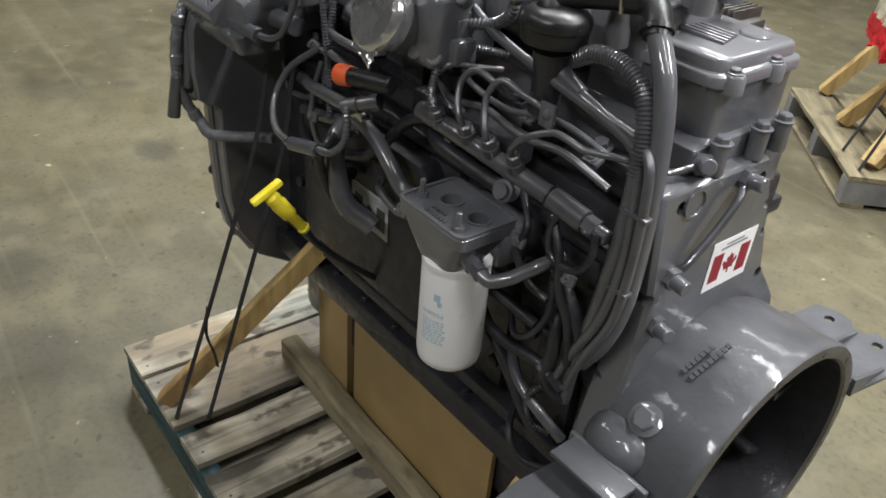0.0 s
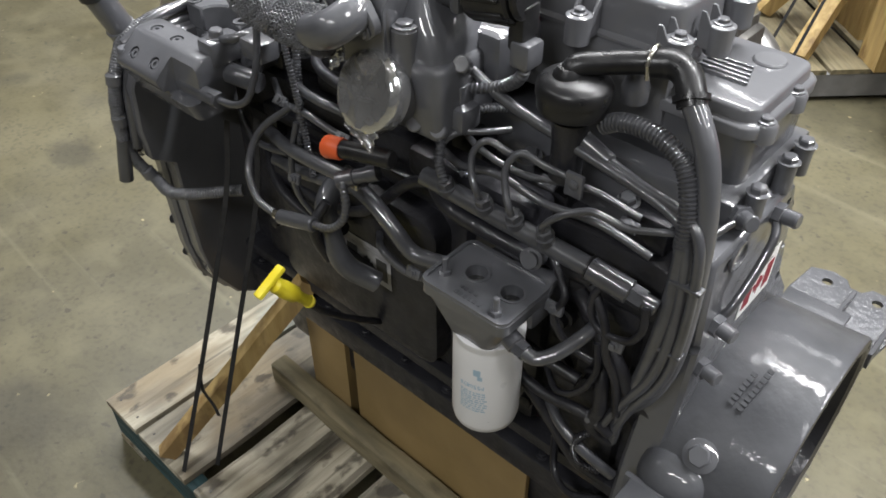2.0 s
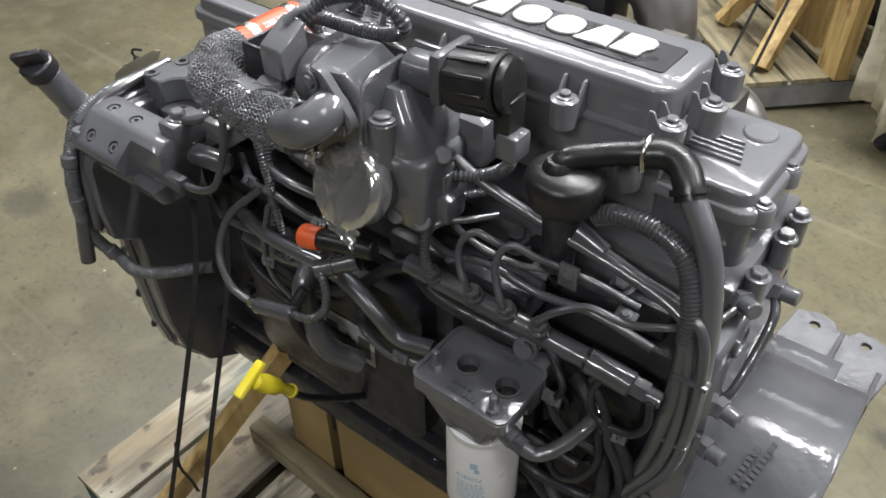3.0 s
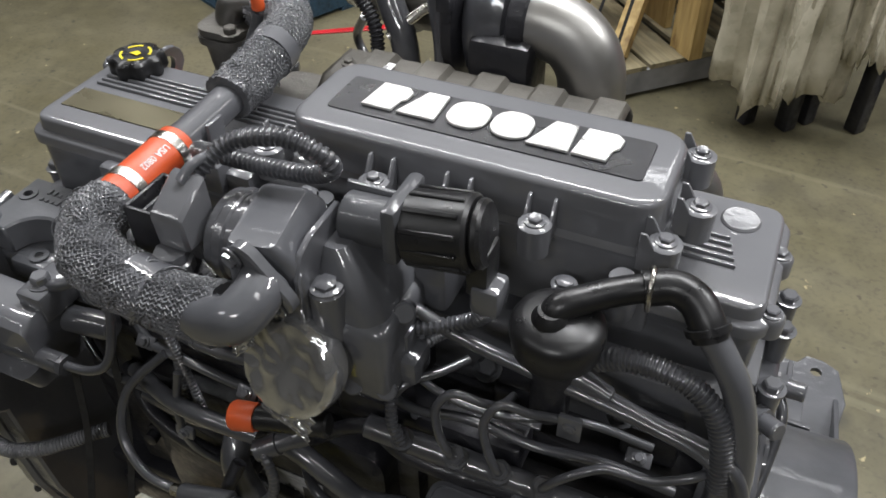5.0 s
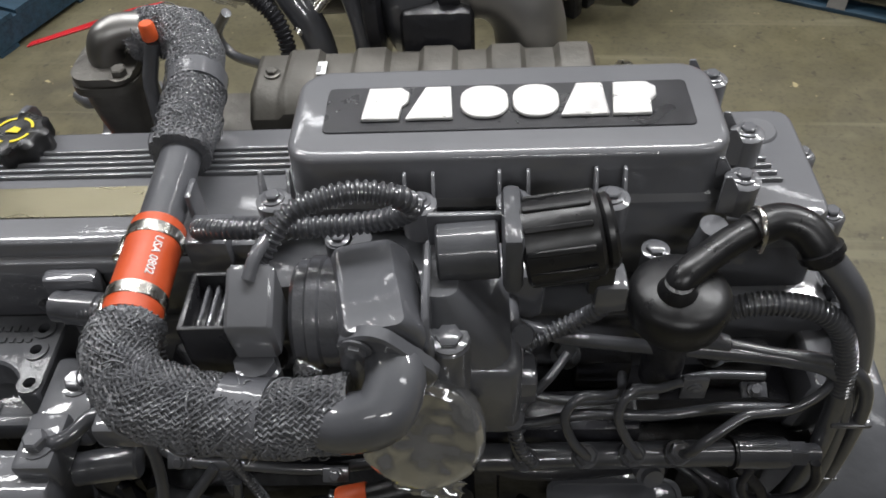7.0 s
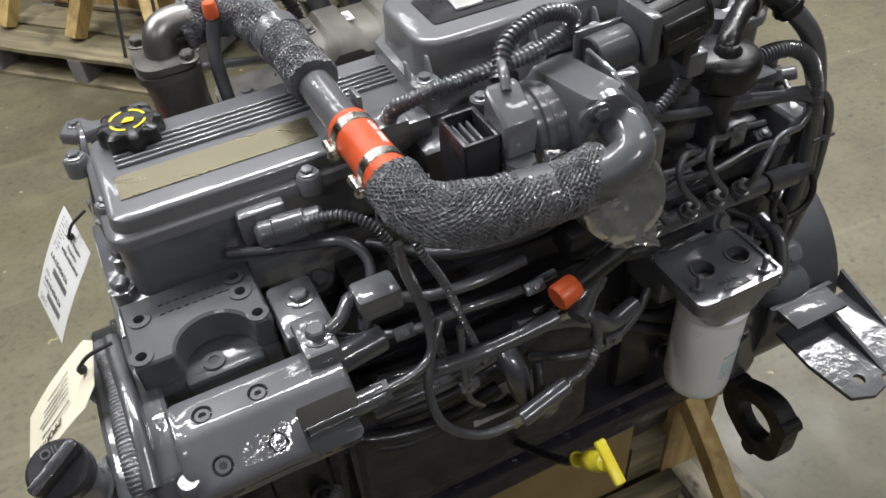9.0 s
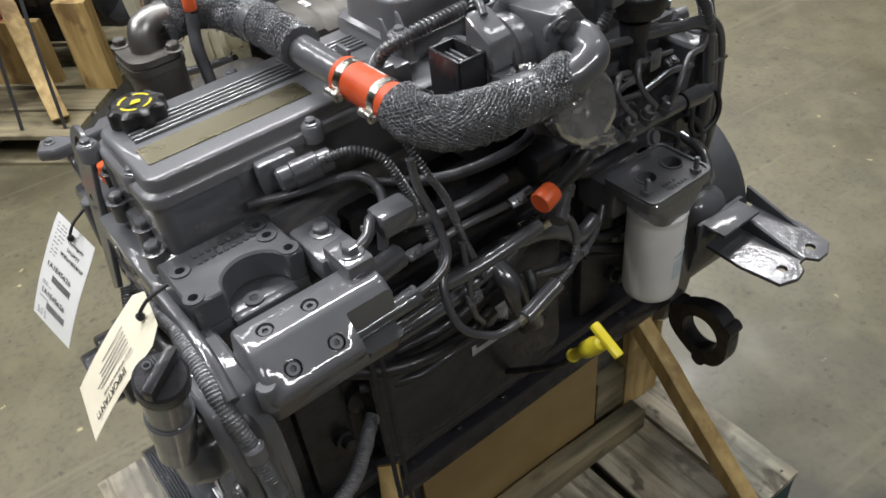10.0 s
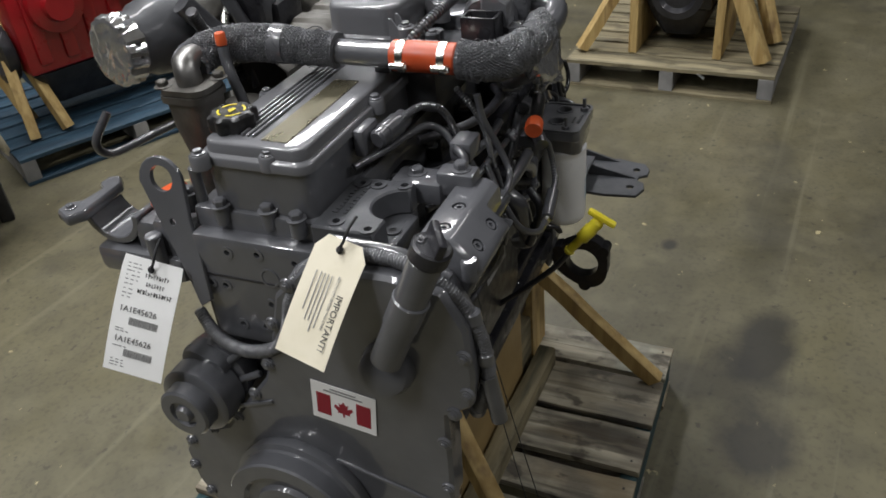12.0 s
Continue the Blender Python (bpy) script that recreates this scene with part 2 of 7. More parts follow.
def floor_blotch(m, x, y, rx, ry, turn, colour, strength):
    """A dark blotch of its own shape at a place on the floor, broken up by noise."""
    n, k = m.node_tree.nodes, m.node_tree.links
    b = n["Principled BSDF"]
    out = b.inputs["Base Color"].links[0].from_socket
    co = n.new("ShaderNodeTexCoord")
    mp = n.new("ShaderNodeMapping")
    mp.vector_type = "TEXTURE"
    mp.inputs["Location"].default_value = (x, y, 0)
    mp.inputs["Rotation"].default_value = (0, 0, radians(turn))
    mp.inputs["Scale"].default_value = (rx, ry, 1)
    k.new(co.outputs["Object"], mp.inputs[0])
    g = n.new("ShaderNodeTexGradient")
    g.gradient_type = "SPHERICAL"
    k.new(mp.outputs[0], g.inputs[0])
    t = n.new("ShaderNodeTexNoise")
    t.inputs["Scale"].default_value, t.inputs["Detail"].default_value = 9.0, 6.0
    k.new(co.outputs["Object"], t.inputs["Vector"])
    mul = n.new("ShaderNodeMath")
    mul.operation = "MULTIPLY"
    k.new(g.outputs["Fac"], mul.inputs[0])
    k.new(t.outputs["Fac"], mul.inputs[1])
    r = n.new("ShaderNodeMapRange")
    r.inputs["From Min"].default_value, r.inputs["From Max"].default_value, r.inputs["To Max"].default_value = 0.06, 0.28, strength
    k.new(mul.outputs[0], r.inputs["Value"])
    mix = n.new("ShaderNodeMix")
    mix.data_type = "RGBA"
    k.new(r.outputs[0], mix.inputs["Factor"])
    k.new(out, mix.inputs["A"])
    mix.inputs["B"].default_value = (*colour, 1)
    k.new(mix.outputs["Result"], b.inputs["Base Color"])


# Floor stains, then two wide dark patches on the +x, -y side.
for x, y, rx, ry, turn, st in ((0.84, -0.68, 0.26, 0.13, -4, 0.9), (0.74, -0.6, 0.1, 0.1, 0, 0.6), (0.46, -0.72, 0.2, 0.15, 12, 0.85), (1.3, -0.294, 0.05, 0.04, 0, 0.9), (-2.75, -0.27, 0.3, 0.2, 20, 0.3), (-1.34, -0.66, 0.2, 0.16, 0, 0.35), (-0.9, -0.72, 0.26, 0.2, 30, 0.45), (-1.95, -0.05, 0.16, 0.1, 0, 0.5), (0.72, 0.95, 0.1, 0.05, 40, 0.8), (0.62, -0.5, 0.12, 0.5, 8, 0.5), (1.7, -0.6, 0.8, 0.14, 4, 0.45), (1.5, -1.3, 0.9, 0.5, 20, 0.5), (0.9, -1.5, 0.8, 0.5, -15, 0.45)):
    floor_blotch(FLOOR, x, y, rx, ry, turn, (0.03, 0.028, 0.023), st)
overlay(WOOD, 3.0, (1.5, 0.8, 1), 0, 0.46, 0.6, (0.24, 0.185, 0.11), 0.75)
overlay(WOOD, 1.6, (1, 1, 1), 0, 0.6, 0.66, (0.09, 0.17, 0.18), 0.4)
overlay(WOOD, 16.0, (1.2, 0.7, 1), 0, 0.57, 0.64, (0.06, 0.05, 0.038), 0.8)
overlay(WOOD, 5.0, (9, 0.35, 9), 0, 0.56, 0.64, (0.08, 0.068, 0.05), 0.6)
overlay(WOOD, 6.0, (1, 1, 1), 0, 0.52, 0.64, (0.12, 0.11, 0.09), 0.65)
overlay(WOOD, 2.2, (1.6, 0.8, 1), 0, 0.53, 0.62, (0.11, 0.105, 0.095), 0.6)
overlay(WOODX, 9.0, (0.7, 1.2, 1), 0, 0.55, 0.64, (0.08, 0.065, 0.04), 0.7)
overlay(PINE, 9.0, (1, 1, 0.6), 0, 0.57, 0.65, (0.15, 0.085, 0.035), 0.7)
overlay(BOARD, 2.5, (1, 1, 1), 0, 0.5, 0.66, (0.16, 0.11, 0.048), 0.6)


# ---- shapes ----
def join(bm, other):
    """Adds the geometry of other to bm."""
    me = bpy.data.meshes.new("tmp")
    other.to_mesh(me)
    bm.from_mesh(me)
    bpy.data.meshes.remove(me)
    other.free()
    return bm


def box(x0, x1, y0, y1, z0, z1, bevel=0.004, seg=2, m=None, taper=None):
    """A box with rounded edges; taper (dx, dy) draws the top in on each side."""
    bm = bmesh.new()
    bmesh.ops.create_cube(bm, size=1.0)
    for v in bm.verts:
        tx = ty = 0.0
        if taper and v.co.z > 0:
            tx, ty = taper
        v.co = ((x0 + tx if v.co.x < 0 else x1 - tx), (y0 + ty if v.co.y < 0 else y1 - ty), (z0 if v.co.z < 0 else z1))
    if bevel:
        bmesh.ops.bevel(bm, geom=bm.edges[:], offset=bevel, segments=seg, affect="EDGES", profile=0.5)
    if m is not None:
        bm.transform(m)
    return bm


def basis(axis):
    """A matrix whose z points along axis."""
    return Vector(axis).to_track_quat("Z", "Y").to_matrix().to_4x4()


def lathe(profile, at=(0, 0, 0), axis=(0, 0, 1), seg=24):
    """A turned body: profile is (radius, height) from bottom to top."""
    bm = bmesh.new()
    rings = []
    for r, h in profile:
        rings.append([bm.verts.new((r * math.cos(a), r * math.sin(a), h)) for a in (2 * math.pi * i / seg for i in range(seg))])
    for a, b in zip(rings, rings[1:]):
        for i in range(seg):
            bm.faces.new((a[i], a[(i + 1) % seg], b[(i + 1) % seg], b[i]))
    bm.faces.new(reversed(rings[0]))
    bm.faces.new(rings[-1])
    bm.transform(Matrix.Translation(at) @ basis(axis))
    return bm


def rod(p, q, r, r2=None, seg=16, bevel=0.0):
    """A round bar from p to q."""
    d = Vector(q) - Vector(p)
    r2 = r if r2 is None else r2
    b = min(bevel, r * 0.5, r2 * 0.5)
    prof = [(r, 0), (r2, d.length)] if not b else [(r - b, 0), (r, b), (r2, d.length - b), (r2 - b, d.length)]
    return lathe(prof, p, d, seg)


def curve_points(points, per=6):
    """Points along a smooth line through the given ones."""
    p = [Vector(v) for v in points]
    if len(p) == 2:
        return p
    ext = [2 * p[0] - p[1], *p, 2 * p[-1] - p[-2]]
    out = []
    for i in range(1, len(ext) - 2):
        a, b, c, d = ext[i - 1:i + 3]
        for k in range(per):
            t = k / per
            out.append(0.5 * ((2 * b) + (c - a) * t + (2 * a - 5 * b + 4 * c - d) * t * t + (3 * b - a - 3 * c + d) * t ** 3))
    out.append(p[-1])
    return out


def sweep(line, radii, seg=10):
    """A tube along a line of points with a radius at each."""
    bm = bmesh.new()
    t0 = (line[1] - line[0]).normalized()
    nrm = t0.orthogonal().normalized()
    rings = []
    for i, p in enumerate(line):
        t = (line[min(i + 1, len(line) - 1)] - line[max(i - 1, 0)]).normalized()
        nrm = (nrm - t * nrm.dot(t)).normalized()
        bn = t.cross(nrm)
        rings.append([bm.verts.new(p + radii[i] * (math.cos(a) * nrm + math.sin(a) * bn)) for a in (2 * math.pi * k / seg for k in range(seg))])
    for a, b in zip(rings, rings[1:]):
        for i in range(seg):
            bm.faces.new((a[i], a[(i + 1) % seg], b[(i + 1) % seg], b[i]))
    bm.faces.new(reversed(rings[0]))
    bm.faces.new(rings[-1])
    return bm


def tube(points, r, seg=10, per=6):
    line = curve_points(points, per)
    return sweep(line, [r] * len(line), seg)


def even(line, step):
    """The line again, with points at even steps."""
    out, rest = [line[0]], step
    for a, b in zip(line, line[1:]):
        d = (b - a).length
        at = rest
        while at <= d:
            out.append(a + (b - a) * (at / d))
            at += step
        rest = at - d
    return out


def ribbed(points, r, pitch=0.006, depth=0.0022, seg=12):
    """Corrugated hose."""
    line = even(curve_points(points, 8), pitch / 4)
    return sweep(line, [r - (depth if i % 4 in (0, 1) else 0) for i in range(len(line))], seg)


def plate(outline, axis, a, b, bevel=0.0015):
    """A flat plate: outline in the two other axes, from a to b along axis ('x', 'y' or 'z')."""
    bm = bmesh.new()
    at = {"x": lambda u, v, w: (w, u, v), "y": lambda u, v, w: (u, w, v), "z": lambda u, v, w: (u, v, w)}[axis]
    lo = [bm.verts.new(at(u, v, a)) for u, v in outline]
    hi = [bm.verts.new(at(u, v, b)) for u, v in outline]
    n = len(outline)
    for i in range(n):
        bm.faces.new((lo[i], lo[(i + 1) % n], hi[(i + 1) % n], hi[i]))
    bm.faces.new(lo[::-1])
    bm.faces.new(hi)
    bmesh.ops.recalc_face_normals(bm, faces=bm.faces)
    if bevel:
        bmesh.ops.bevel(bm, geom=[e for e in bm.edges if e.calc_face_angle(0) > 0.5], offset=bevel, segments=1, affect="EDGES")
    return bm


def rounded(x0, x1, y0, y1, r, n=5):
    """The outline of a rectangle with round corners."""
    out = []
    for cx, cy, a0 in ((x1 - r, y1 - r, 0), (x0 + r, y1 - r, 90), (x0 + r, y0 + r, 180), (x1 - r, y0 + r, 270)):
        for i in range(n + 1):
            a = radians(a0 + 90 * i / n)
            out.append((cx + r * math.cos(a), cy + r * math.sin(a)))
    return out


def loft(levels, axis="z"):
    """A closed skin over outlines of equal length, each with its height."""
    bm = bmesh.new()
    at = {"x": lambda u, v, w: (w, u, v), "y": lambda u, v, w: (u, w, v), "z": lambda u, v, w: (u, v, w)}[axis]
    rings = [[bm.verts.new(at(u, v, h)) for u, v in o] for o, h in levels]
    n = len(rings[0])
    for a, b in zip(rings, rings[1:]):
        for i in range(n):
            bm.faces.new((a[i], a[(i + 1) % n], b[(i + 1) % n], b[i]))
    bm.faces.new(rings[0][::-1])
    bm.faces.new(rings[-1])
    bmesh.ops.recalc_face_normals(bm, faces=bm.faces)
    return bm


def ring_plate(outer, r, at, axis, a, b, seg=24):
    """A plate with the given outline (a function of the angle) and a round hole of radius r about at."""
    bm = bmesh.new()
    pos = {"x": lambda u, v, w: (w, u, v), "y": lambda u, v, w: (u, w, v), "z": lambda u, v, w: (u, v, w)}[axis]
    rows = []
    for w in (a, b):
        o, i = [], []
        for k in range(seg):
            t = 2 * math.pi * k / seg
            R = outer(t)
            o.append(bm.verts.new(pos(at[0] + R * math.cos(t), at[1] + R * math.sin(t), w)))
            i.append(bm.verts.new(pos(at[0] + r * math.cos(t), at[1] + r * math.sin(t), w)))
        rows.append((o, i))
    (o0, i0), (o1, i1) = rows
    for k in range(seg):
        j = (k + 1) % seg
        for q in ((o0[k], o0[j], i0[j], i0[k]), (o1[k], o1[j], i1[j], i1[k]), (o0[k], o0[j], o1[j], o1[k]), (i0[k], i0[j], i1[j], i1[k])):
            bm.faces.new(q)
    bmesh.ops.recalc_face_normals(bm, faces=bm.faces)
    return bm


def hex_bolt(at, axis=(0, 0, 1), s=0.008, h=0.007, washer=True):
    """A flanged hexagon bolt head."""
    prof = [(s * 1.45, 0), (s * 1.45, 0.0016), (s * 1.1, 0.0026)] if washer else [(s, 0)]
    bm = lathe(prof, (0, 0, 0), (0, 0, 1), 16)
    join(bm, lathe([(s, 0.001), (s, h * 0.85), (s * 0.82, h)], (0, 0, 0), (0, 0, 1), 6))
    bm.transform(Matrix.Translation(at) @ basis(axis))
    return bm


def smooth(me, angle=40):
    me.polygons.foreach_set("use_smooth", [True] * len(me.polygons))
    me.set_sharp_from_angle(angle=radians(angle))


def part(name, bm, mat, parent=None, label=""):
    """Links a bmesh as one mesh object under a thing or a part."""
    me = bpy.data.meshes.new(name)
    bmesh.ops.recalc_face_normals(bm, faces=bm.faces)
    bm.to_mesh(me)
    bm.free()
    smooth(me)
    me.materials.append(mat)
    ob = new(name, me)
    ob.parent = parent
    if label:
        ob["label"] = label
    return ob


def thing(name, label, category, m=None, group="", kind=""):
    ob = new(name)
    ob.empty_display_size = 0.05
    if m is not None:
        ob.matrix_world = m
    return tagged(ob, label, category, group, kind)


def whole(name, bm, mat, label, category, m=None, group="", kind=""):
    ob = part(name, bm, mat)
    if m is not None:
        ob.matrix_world = m
    return tagged(ob, label, category, group, kind)


def letters(text, size, m, mat, parent, name="lettering", depth=0.0004, align="CENTER"):
    """Writing in the built-in font, as a thin mesh."""
    cu = bpy.data.curves.new(name, "FONT")
    cu.body, cu.size, cu.extrude, cu.align_x, cu.align_y = text, size, depth, align, "CENTER"
    cu.resolution_u = 3
    tmp = new("tmp_text", cu)
    me = bpy.data.meshes.new_from_object(tmp.evaluated_get(bpy.context.evaluated_depsgraph_get()))
    bpy.data.objects.remove(tmp)
    me.transform(m)
    me.materials.clear()
    me.materials.append(mat)
    ob = new(name, me)
    ob.parent = parent
    return ob


def bars(rects, m, mat, parent, name="print", h=0.0004):
    """Print that cannot be read: thin bars x0, x1, y0, y1 on a surface given by m."""
    bm = bmesh.new()
    for x0, x1, y0, y1 in rects:
        join(bm, box(x0, x1, y0, y1, -h, h, 0))
    bm.transform(m)
    return part(name, bm, mat, parent)


def cut(bm, *tools):
    """bm with the tools' bodies cut out of it."""
    def solid(b):
        bmesh.ops.recalc_face_normals(b, faces=b.faces)
        me = bpy.data.meshes.new("tmp")
        b.to_mesh(me)
        b.free()
        return new("tmp_solid", me)
    body = solid(bm)
    knives = [solid(t) for t in tools]
    for kn in knives:
        md = body.modifiers.new("cut", "BOOLEAN")
        md.operation, md.solver, md.object = "DIFFERENCE", "EXACT", kn
    me = bpy.data.meshes.new_from_object(body.evaluated_get(bpy.context.evaluated_depsgraph_get()))
    out = bmesh.new()
    out.from_mesh(me)
    for ob in (body, *knives):
        old = ob.data
        bpy.data.objects.remove(ob)
        bpy.data.meshes.remove(old)
    bpy.data.meshes.remove(me)
    return out



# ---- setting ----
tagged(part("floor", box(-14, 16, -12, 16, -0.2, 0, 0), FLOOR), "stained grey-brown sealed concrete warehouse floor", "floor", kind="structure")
# Unseen walls and ceiling, added to enclose the hall and shape its light.
for nm, q in (("wall_north", (-14, 16, 16, 16.3)), ("wall_south", (-14, 16, -12.3, -12)), ("wall_west", (-14.3, -14, -12, 16)), ("wall_east", (16, 16.3, -12, 16))):
    tagged(part(nm, box(*q, 0, 5.2, 0), WALL), "plain unseen wall added to close the hall and shape the light", "wall", kind="structure")
tagged(part("ceiling", box(-14.3, 16.3, -12.3, 16.3, 5.2, 5.4, 0), ROOF), "plain unseen ceiling added to close the hall and bounce light", "ceiling", kind="structure")


# ---- pallet under the engine ----
def plank(x0, x1, y0, y1, z0, z1, seed, axis="y", rough=0.004):
    """A sawn board with slightly uneven edges."""
    rnd = random.Random(seed)
    bm = bmesh.new()
    n = 7
    rows = []
    for i in range(n + 1):
        k = i / n
        if axis == "y":
            y = y0 + (y1 - y0) * k
            a, b, dz = x0 + rnd.uniform(0, rough), x1 - rnd.uniform(0, rough), rnd.uniform(-0.0015, 0.0015)
            sec = [(a, y, z0 + dz), (b, y, z0 + dz), (b, y, z1 + dz - 0.002), (b - 0.003, y, z1 + dz), (a + 0.003, y, z1 + dz), (a, y, z1 + dz - 0.002)]
        else:
            x = x0 + (x1 - x0) * k
            a, b, dz = y0 + rnd.uniform(0, rough), y1 - rnd.uniform(0, rough), rnd.uniform(-0.0015, 0.0015)
            sec = [(x, a, z0 + dz), (x, b, z0 + dz), (x, b, z1 + dz - 0.003), (x, b - 0.004, z1 + dz), (x, a + 0.004, z1 + dz), (x, a, z1 + dz - 0.003)]
        rows.append([bm.verts.new(s) for s in sec])
    for a, b in zip(rows, rows[1:]):
        for i in range(6):
            bm.faces.new((a[i], a[(i + 1) % 6], b[(i + 1) % 6], b[i]))
    bm.faces.new(rows[0])
    bm.faces.new(rows[-1][::-1])
    return bm


PAL_X = ((-0.648, -0.515), (-0.505, -0.318), (-0.285, -0.186), (-0.15, -0.045), (-0.015, 0.085), (0.112, 0.252), (0.27, 0.437), (0.452, 0.585))
PALLET = pose(-0.0284, 0.0332, 0, 0, 0, 3)
pallet = thing("wooden_pallet", "weathered stained wooden pallet under the grey engine", "pallet", PALLET)
for i, (x0, x1) in enumerate(PAL_X):
    part("deck_board", plank(x0, x1, -0.525, 0.49, 0.121, 0.14, 11 + i), WOOD, pallet)
for i, (y0, y1) in enumerate(((-0.522, -0.48), (-0.04, 0.0), (0.446, 0.488))):
    part("stringer", plank(-0.645, 0.583, y0, y1, 0.019, 0.12, 41 + i, "x", 0.002), TEAL, pallet, "dark teal painted stringer")
for i, x0 in enumerate((-0.64, -0.27, 0.1, 0.47)):
    part("bottom_board", plank(x0, x0 + 0.11, -0.525, 0.49, 0.0, 0.018, 61 + i), WOOD, pallet)
nail_mesh = None
for x0, x1 in PAL_X:
    for yy in (-0.501, -0.02):
        for xx in (x0 + 0.03, x1 - 0.03):
            if nail_mesh is None:
                nail = part("nail", lathe([(0.0035, 0), (0.003, 0.0012)], (0, 0, 0), (0, 0, 1), 8), IRON, pallet)
                nail_mesh = nail.data
            else:
                nail = new("nail", nail_mesh)
                nail.parent = pallet
            nail.location = (xx, yy, 0.1405)

# ---- timber stand on the pallet ----
whole("timber_rail", plank(-0.396, 0.424, -0.223, -0.173, 0.142, 0.2, 5, "x"), WOODX, "weathered timber rail lying on the pallet beside the brown boards", "timber", PALLET @ pose(0, 0, 0, 0, 0, -0.8))
whole("timber_rail", plank(-0.45, 0.45, 0.2, 0.26, 0.142, 0.215, 6, "x"), WOODX, "weathered timber rail lying on the pallet behind the engine", "timber", PALLET)

# ---- the engine ----
engine = thing("diesel_engine", "glossy grey painted six-cylinder diesel engine strapped on a wooden pallet", "engine", pose(-0.009, 0.03, 0, 0, 0, 4))

# block, pan and head
blk = box(-0.43, 0.5, -0.165, 0.13, 0.5, 1.0, 0.012)
ribs, plugs = [], []
for i in range(6):
    x = -0.36 + 0.145 * i
    ribs.append(box(x, x + 0.085, -0.185, -0.15, 0.59, 0.925, 0.012))
    plugs.append(lathe([(0.026, 0), (0.026, 0.012), (0.02, 0.016)], (x + 0.11, -0.164, 0.74), (0, -1, 0), 20))
block = part("cylinder_block", blk, DARK, engine, "dark cast cylinder block")
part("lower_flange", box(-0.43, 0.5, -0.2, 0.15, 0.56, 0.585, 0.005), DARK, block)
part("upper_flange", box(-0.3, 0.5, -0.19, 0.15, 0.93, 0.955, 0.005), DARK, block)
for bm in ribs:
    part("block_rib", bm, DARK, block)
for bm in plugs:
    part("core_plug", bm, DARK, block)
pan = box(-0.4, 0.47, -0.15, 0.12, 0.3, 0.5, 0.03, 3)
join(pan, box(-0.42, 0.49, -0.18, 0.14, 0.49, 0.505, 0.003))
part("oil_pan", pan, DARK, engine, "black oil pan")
ports = []
hd = box(-0.425, 0.5, -0.118, 0.105, 0.99, 1.092, 0.006)
for i in range(6):
    x = -0.34 + 0.145 * i
    ports.append(box(x, x + 0.06, -0.15, -0.1, 1.0, 1.05, 0.006))
head = part("cylinder_head", hd, PAINT, engine)
for bm in ports:
    part("port_boss", bm, DARK, head)

# rocker cover
rb = loft([(rounded(-0.416, -0.02, -0.108, 0.07, 0.02), 1.09), (rounded(-0.416, -0.02, -0.108, 0.07, 0.02), 1.165)])
rb2 = loft([(rounded(0.28, 0.487, -0.083, 0.092, 0.02), 1.05), (rounded(0.28, 0.487, -0.083, 0.092, 0.02), 1.157)])
part("rocker_housing", rb2, PAINT, engine)
rocker = part("rocker_housing", rb, PAINT, engine)
ld = loft([(rounded(-0.422, -0.01, -0.114, 0.076, 0.024), 1.166), (rounded(-0.422, -0.01, -0.114, 0.076, 0.024), 1.178), (rounded(-0.42, -0.01, -0.112, 0.074, 0.023), 1.181), (rounded(-0.4135, -0.01, -0.1055, 0.0675, 0.021), 1.183), (rounded(-0.412, -0.01, -0.104, 0.066, 0.02), 1.196), (rounded(-0.4105, -0.01, -0.1025, 0.0645, 0.019), 1.1992), (rounded(-0.407, -0.01, -0.099, 0.061, 0.018), 1.201)])
ridges = []
for i in range(5):
    y = -0.012 + 0.0095 * i
    ridges.append(box(-0.388, -0.03, y, y + 0.0045, 1.199, 1.2055, 0.0015))
lid = part("rocker_lid", ld, COVER, engine)
for bm in ridges:
    part("lid_ridge", bm, COVER, lid)
ridges = []
ld2 = loft([(rounded(0.27, 0.493, -0.089, 0.098, 0.024), 1.158), (rounded(0.27, 0.493, -0.089, 0.098, 0.024), 1.17), (rounded(0.27, 0.491, -0.087, 0.096, 0.023), 1.173), (rounded(0.27, 0.485, -0.081, 0.09, 0.021), 1.175), (rounded(0.27, 0.4835, -0.0795, 0.0885, 0.02), 1.186), (rounded(0.27, 0.482, -0.078, 0.087, 0.019), 1.1892), (rounded(0.27, 0.4785, -0.0745, 0.0835, 0.018), 1.191)])
for i in range(5):
    y = -0.03 + 0.0105 * i
    ridges.append(box(0.3, 0.447 - 0.003 * i, y, y + 0.005, 1.189, 1.1955, 0.0015))
join(ld2, lathe([(0.021, 0), (0.021, 0.003), (0.019, 0.005)], (0.44, 0.05, 1.189), (0, 0, 1), 24))
lid2 = part("rocker_lid", ld2, COVER, engine)
for bm in ridges:
    part("lid_ridge", bm, COVER, lid2)
part("nameplate", box(-0.394, -0.17, -0.07, -0.027, 1.2005, 1.2025, 0), GOLD, lid, "worn brass nameplate")

# intake cover
cvo = lambda g, r: rounded(-0.034 - g, 0.37 + g, -0.079 - g, 0.055 + g, r)
cv = loft([(cvo(0.012, 0.03), 1.222), (cvo(0.012, 0.03), 1.2255), (cvo(0.004, 0.03), 1.229), (cvo(0.003, 0.032), 1.254), (cvo(0.0025, 0.031), 1.272), (cvo(0.0015, 0.03), 1.2755), (cvo(-0.0015, 0.028), 1.2783), (cvo(-0.006, 0.026), 1.2795)])
LUGS = ((-0.046, -0.103), (0.088, -0.112), (0.174, -0.111), (0.261, -0.11), (0.381, -0.089), (0.4, -0.024), (0.384, 0.064))
lugs = []
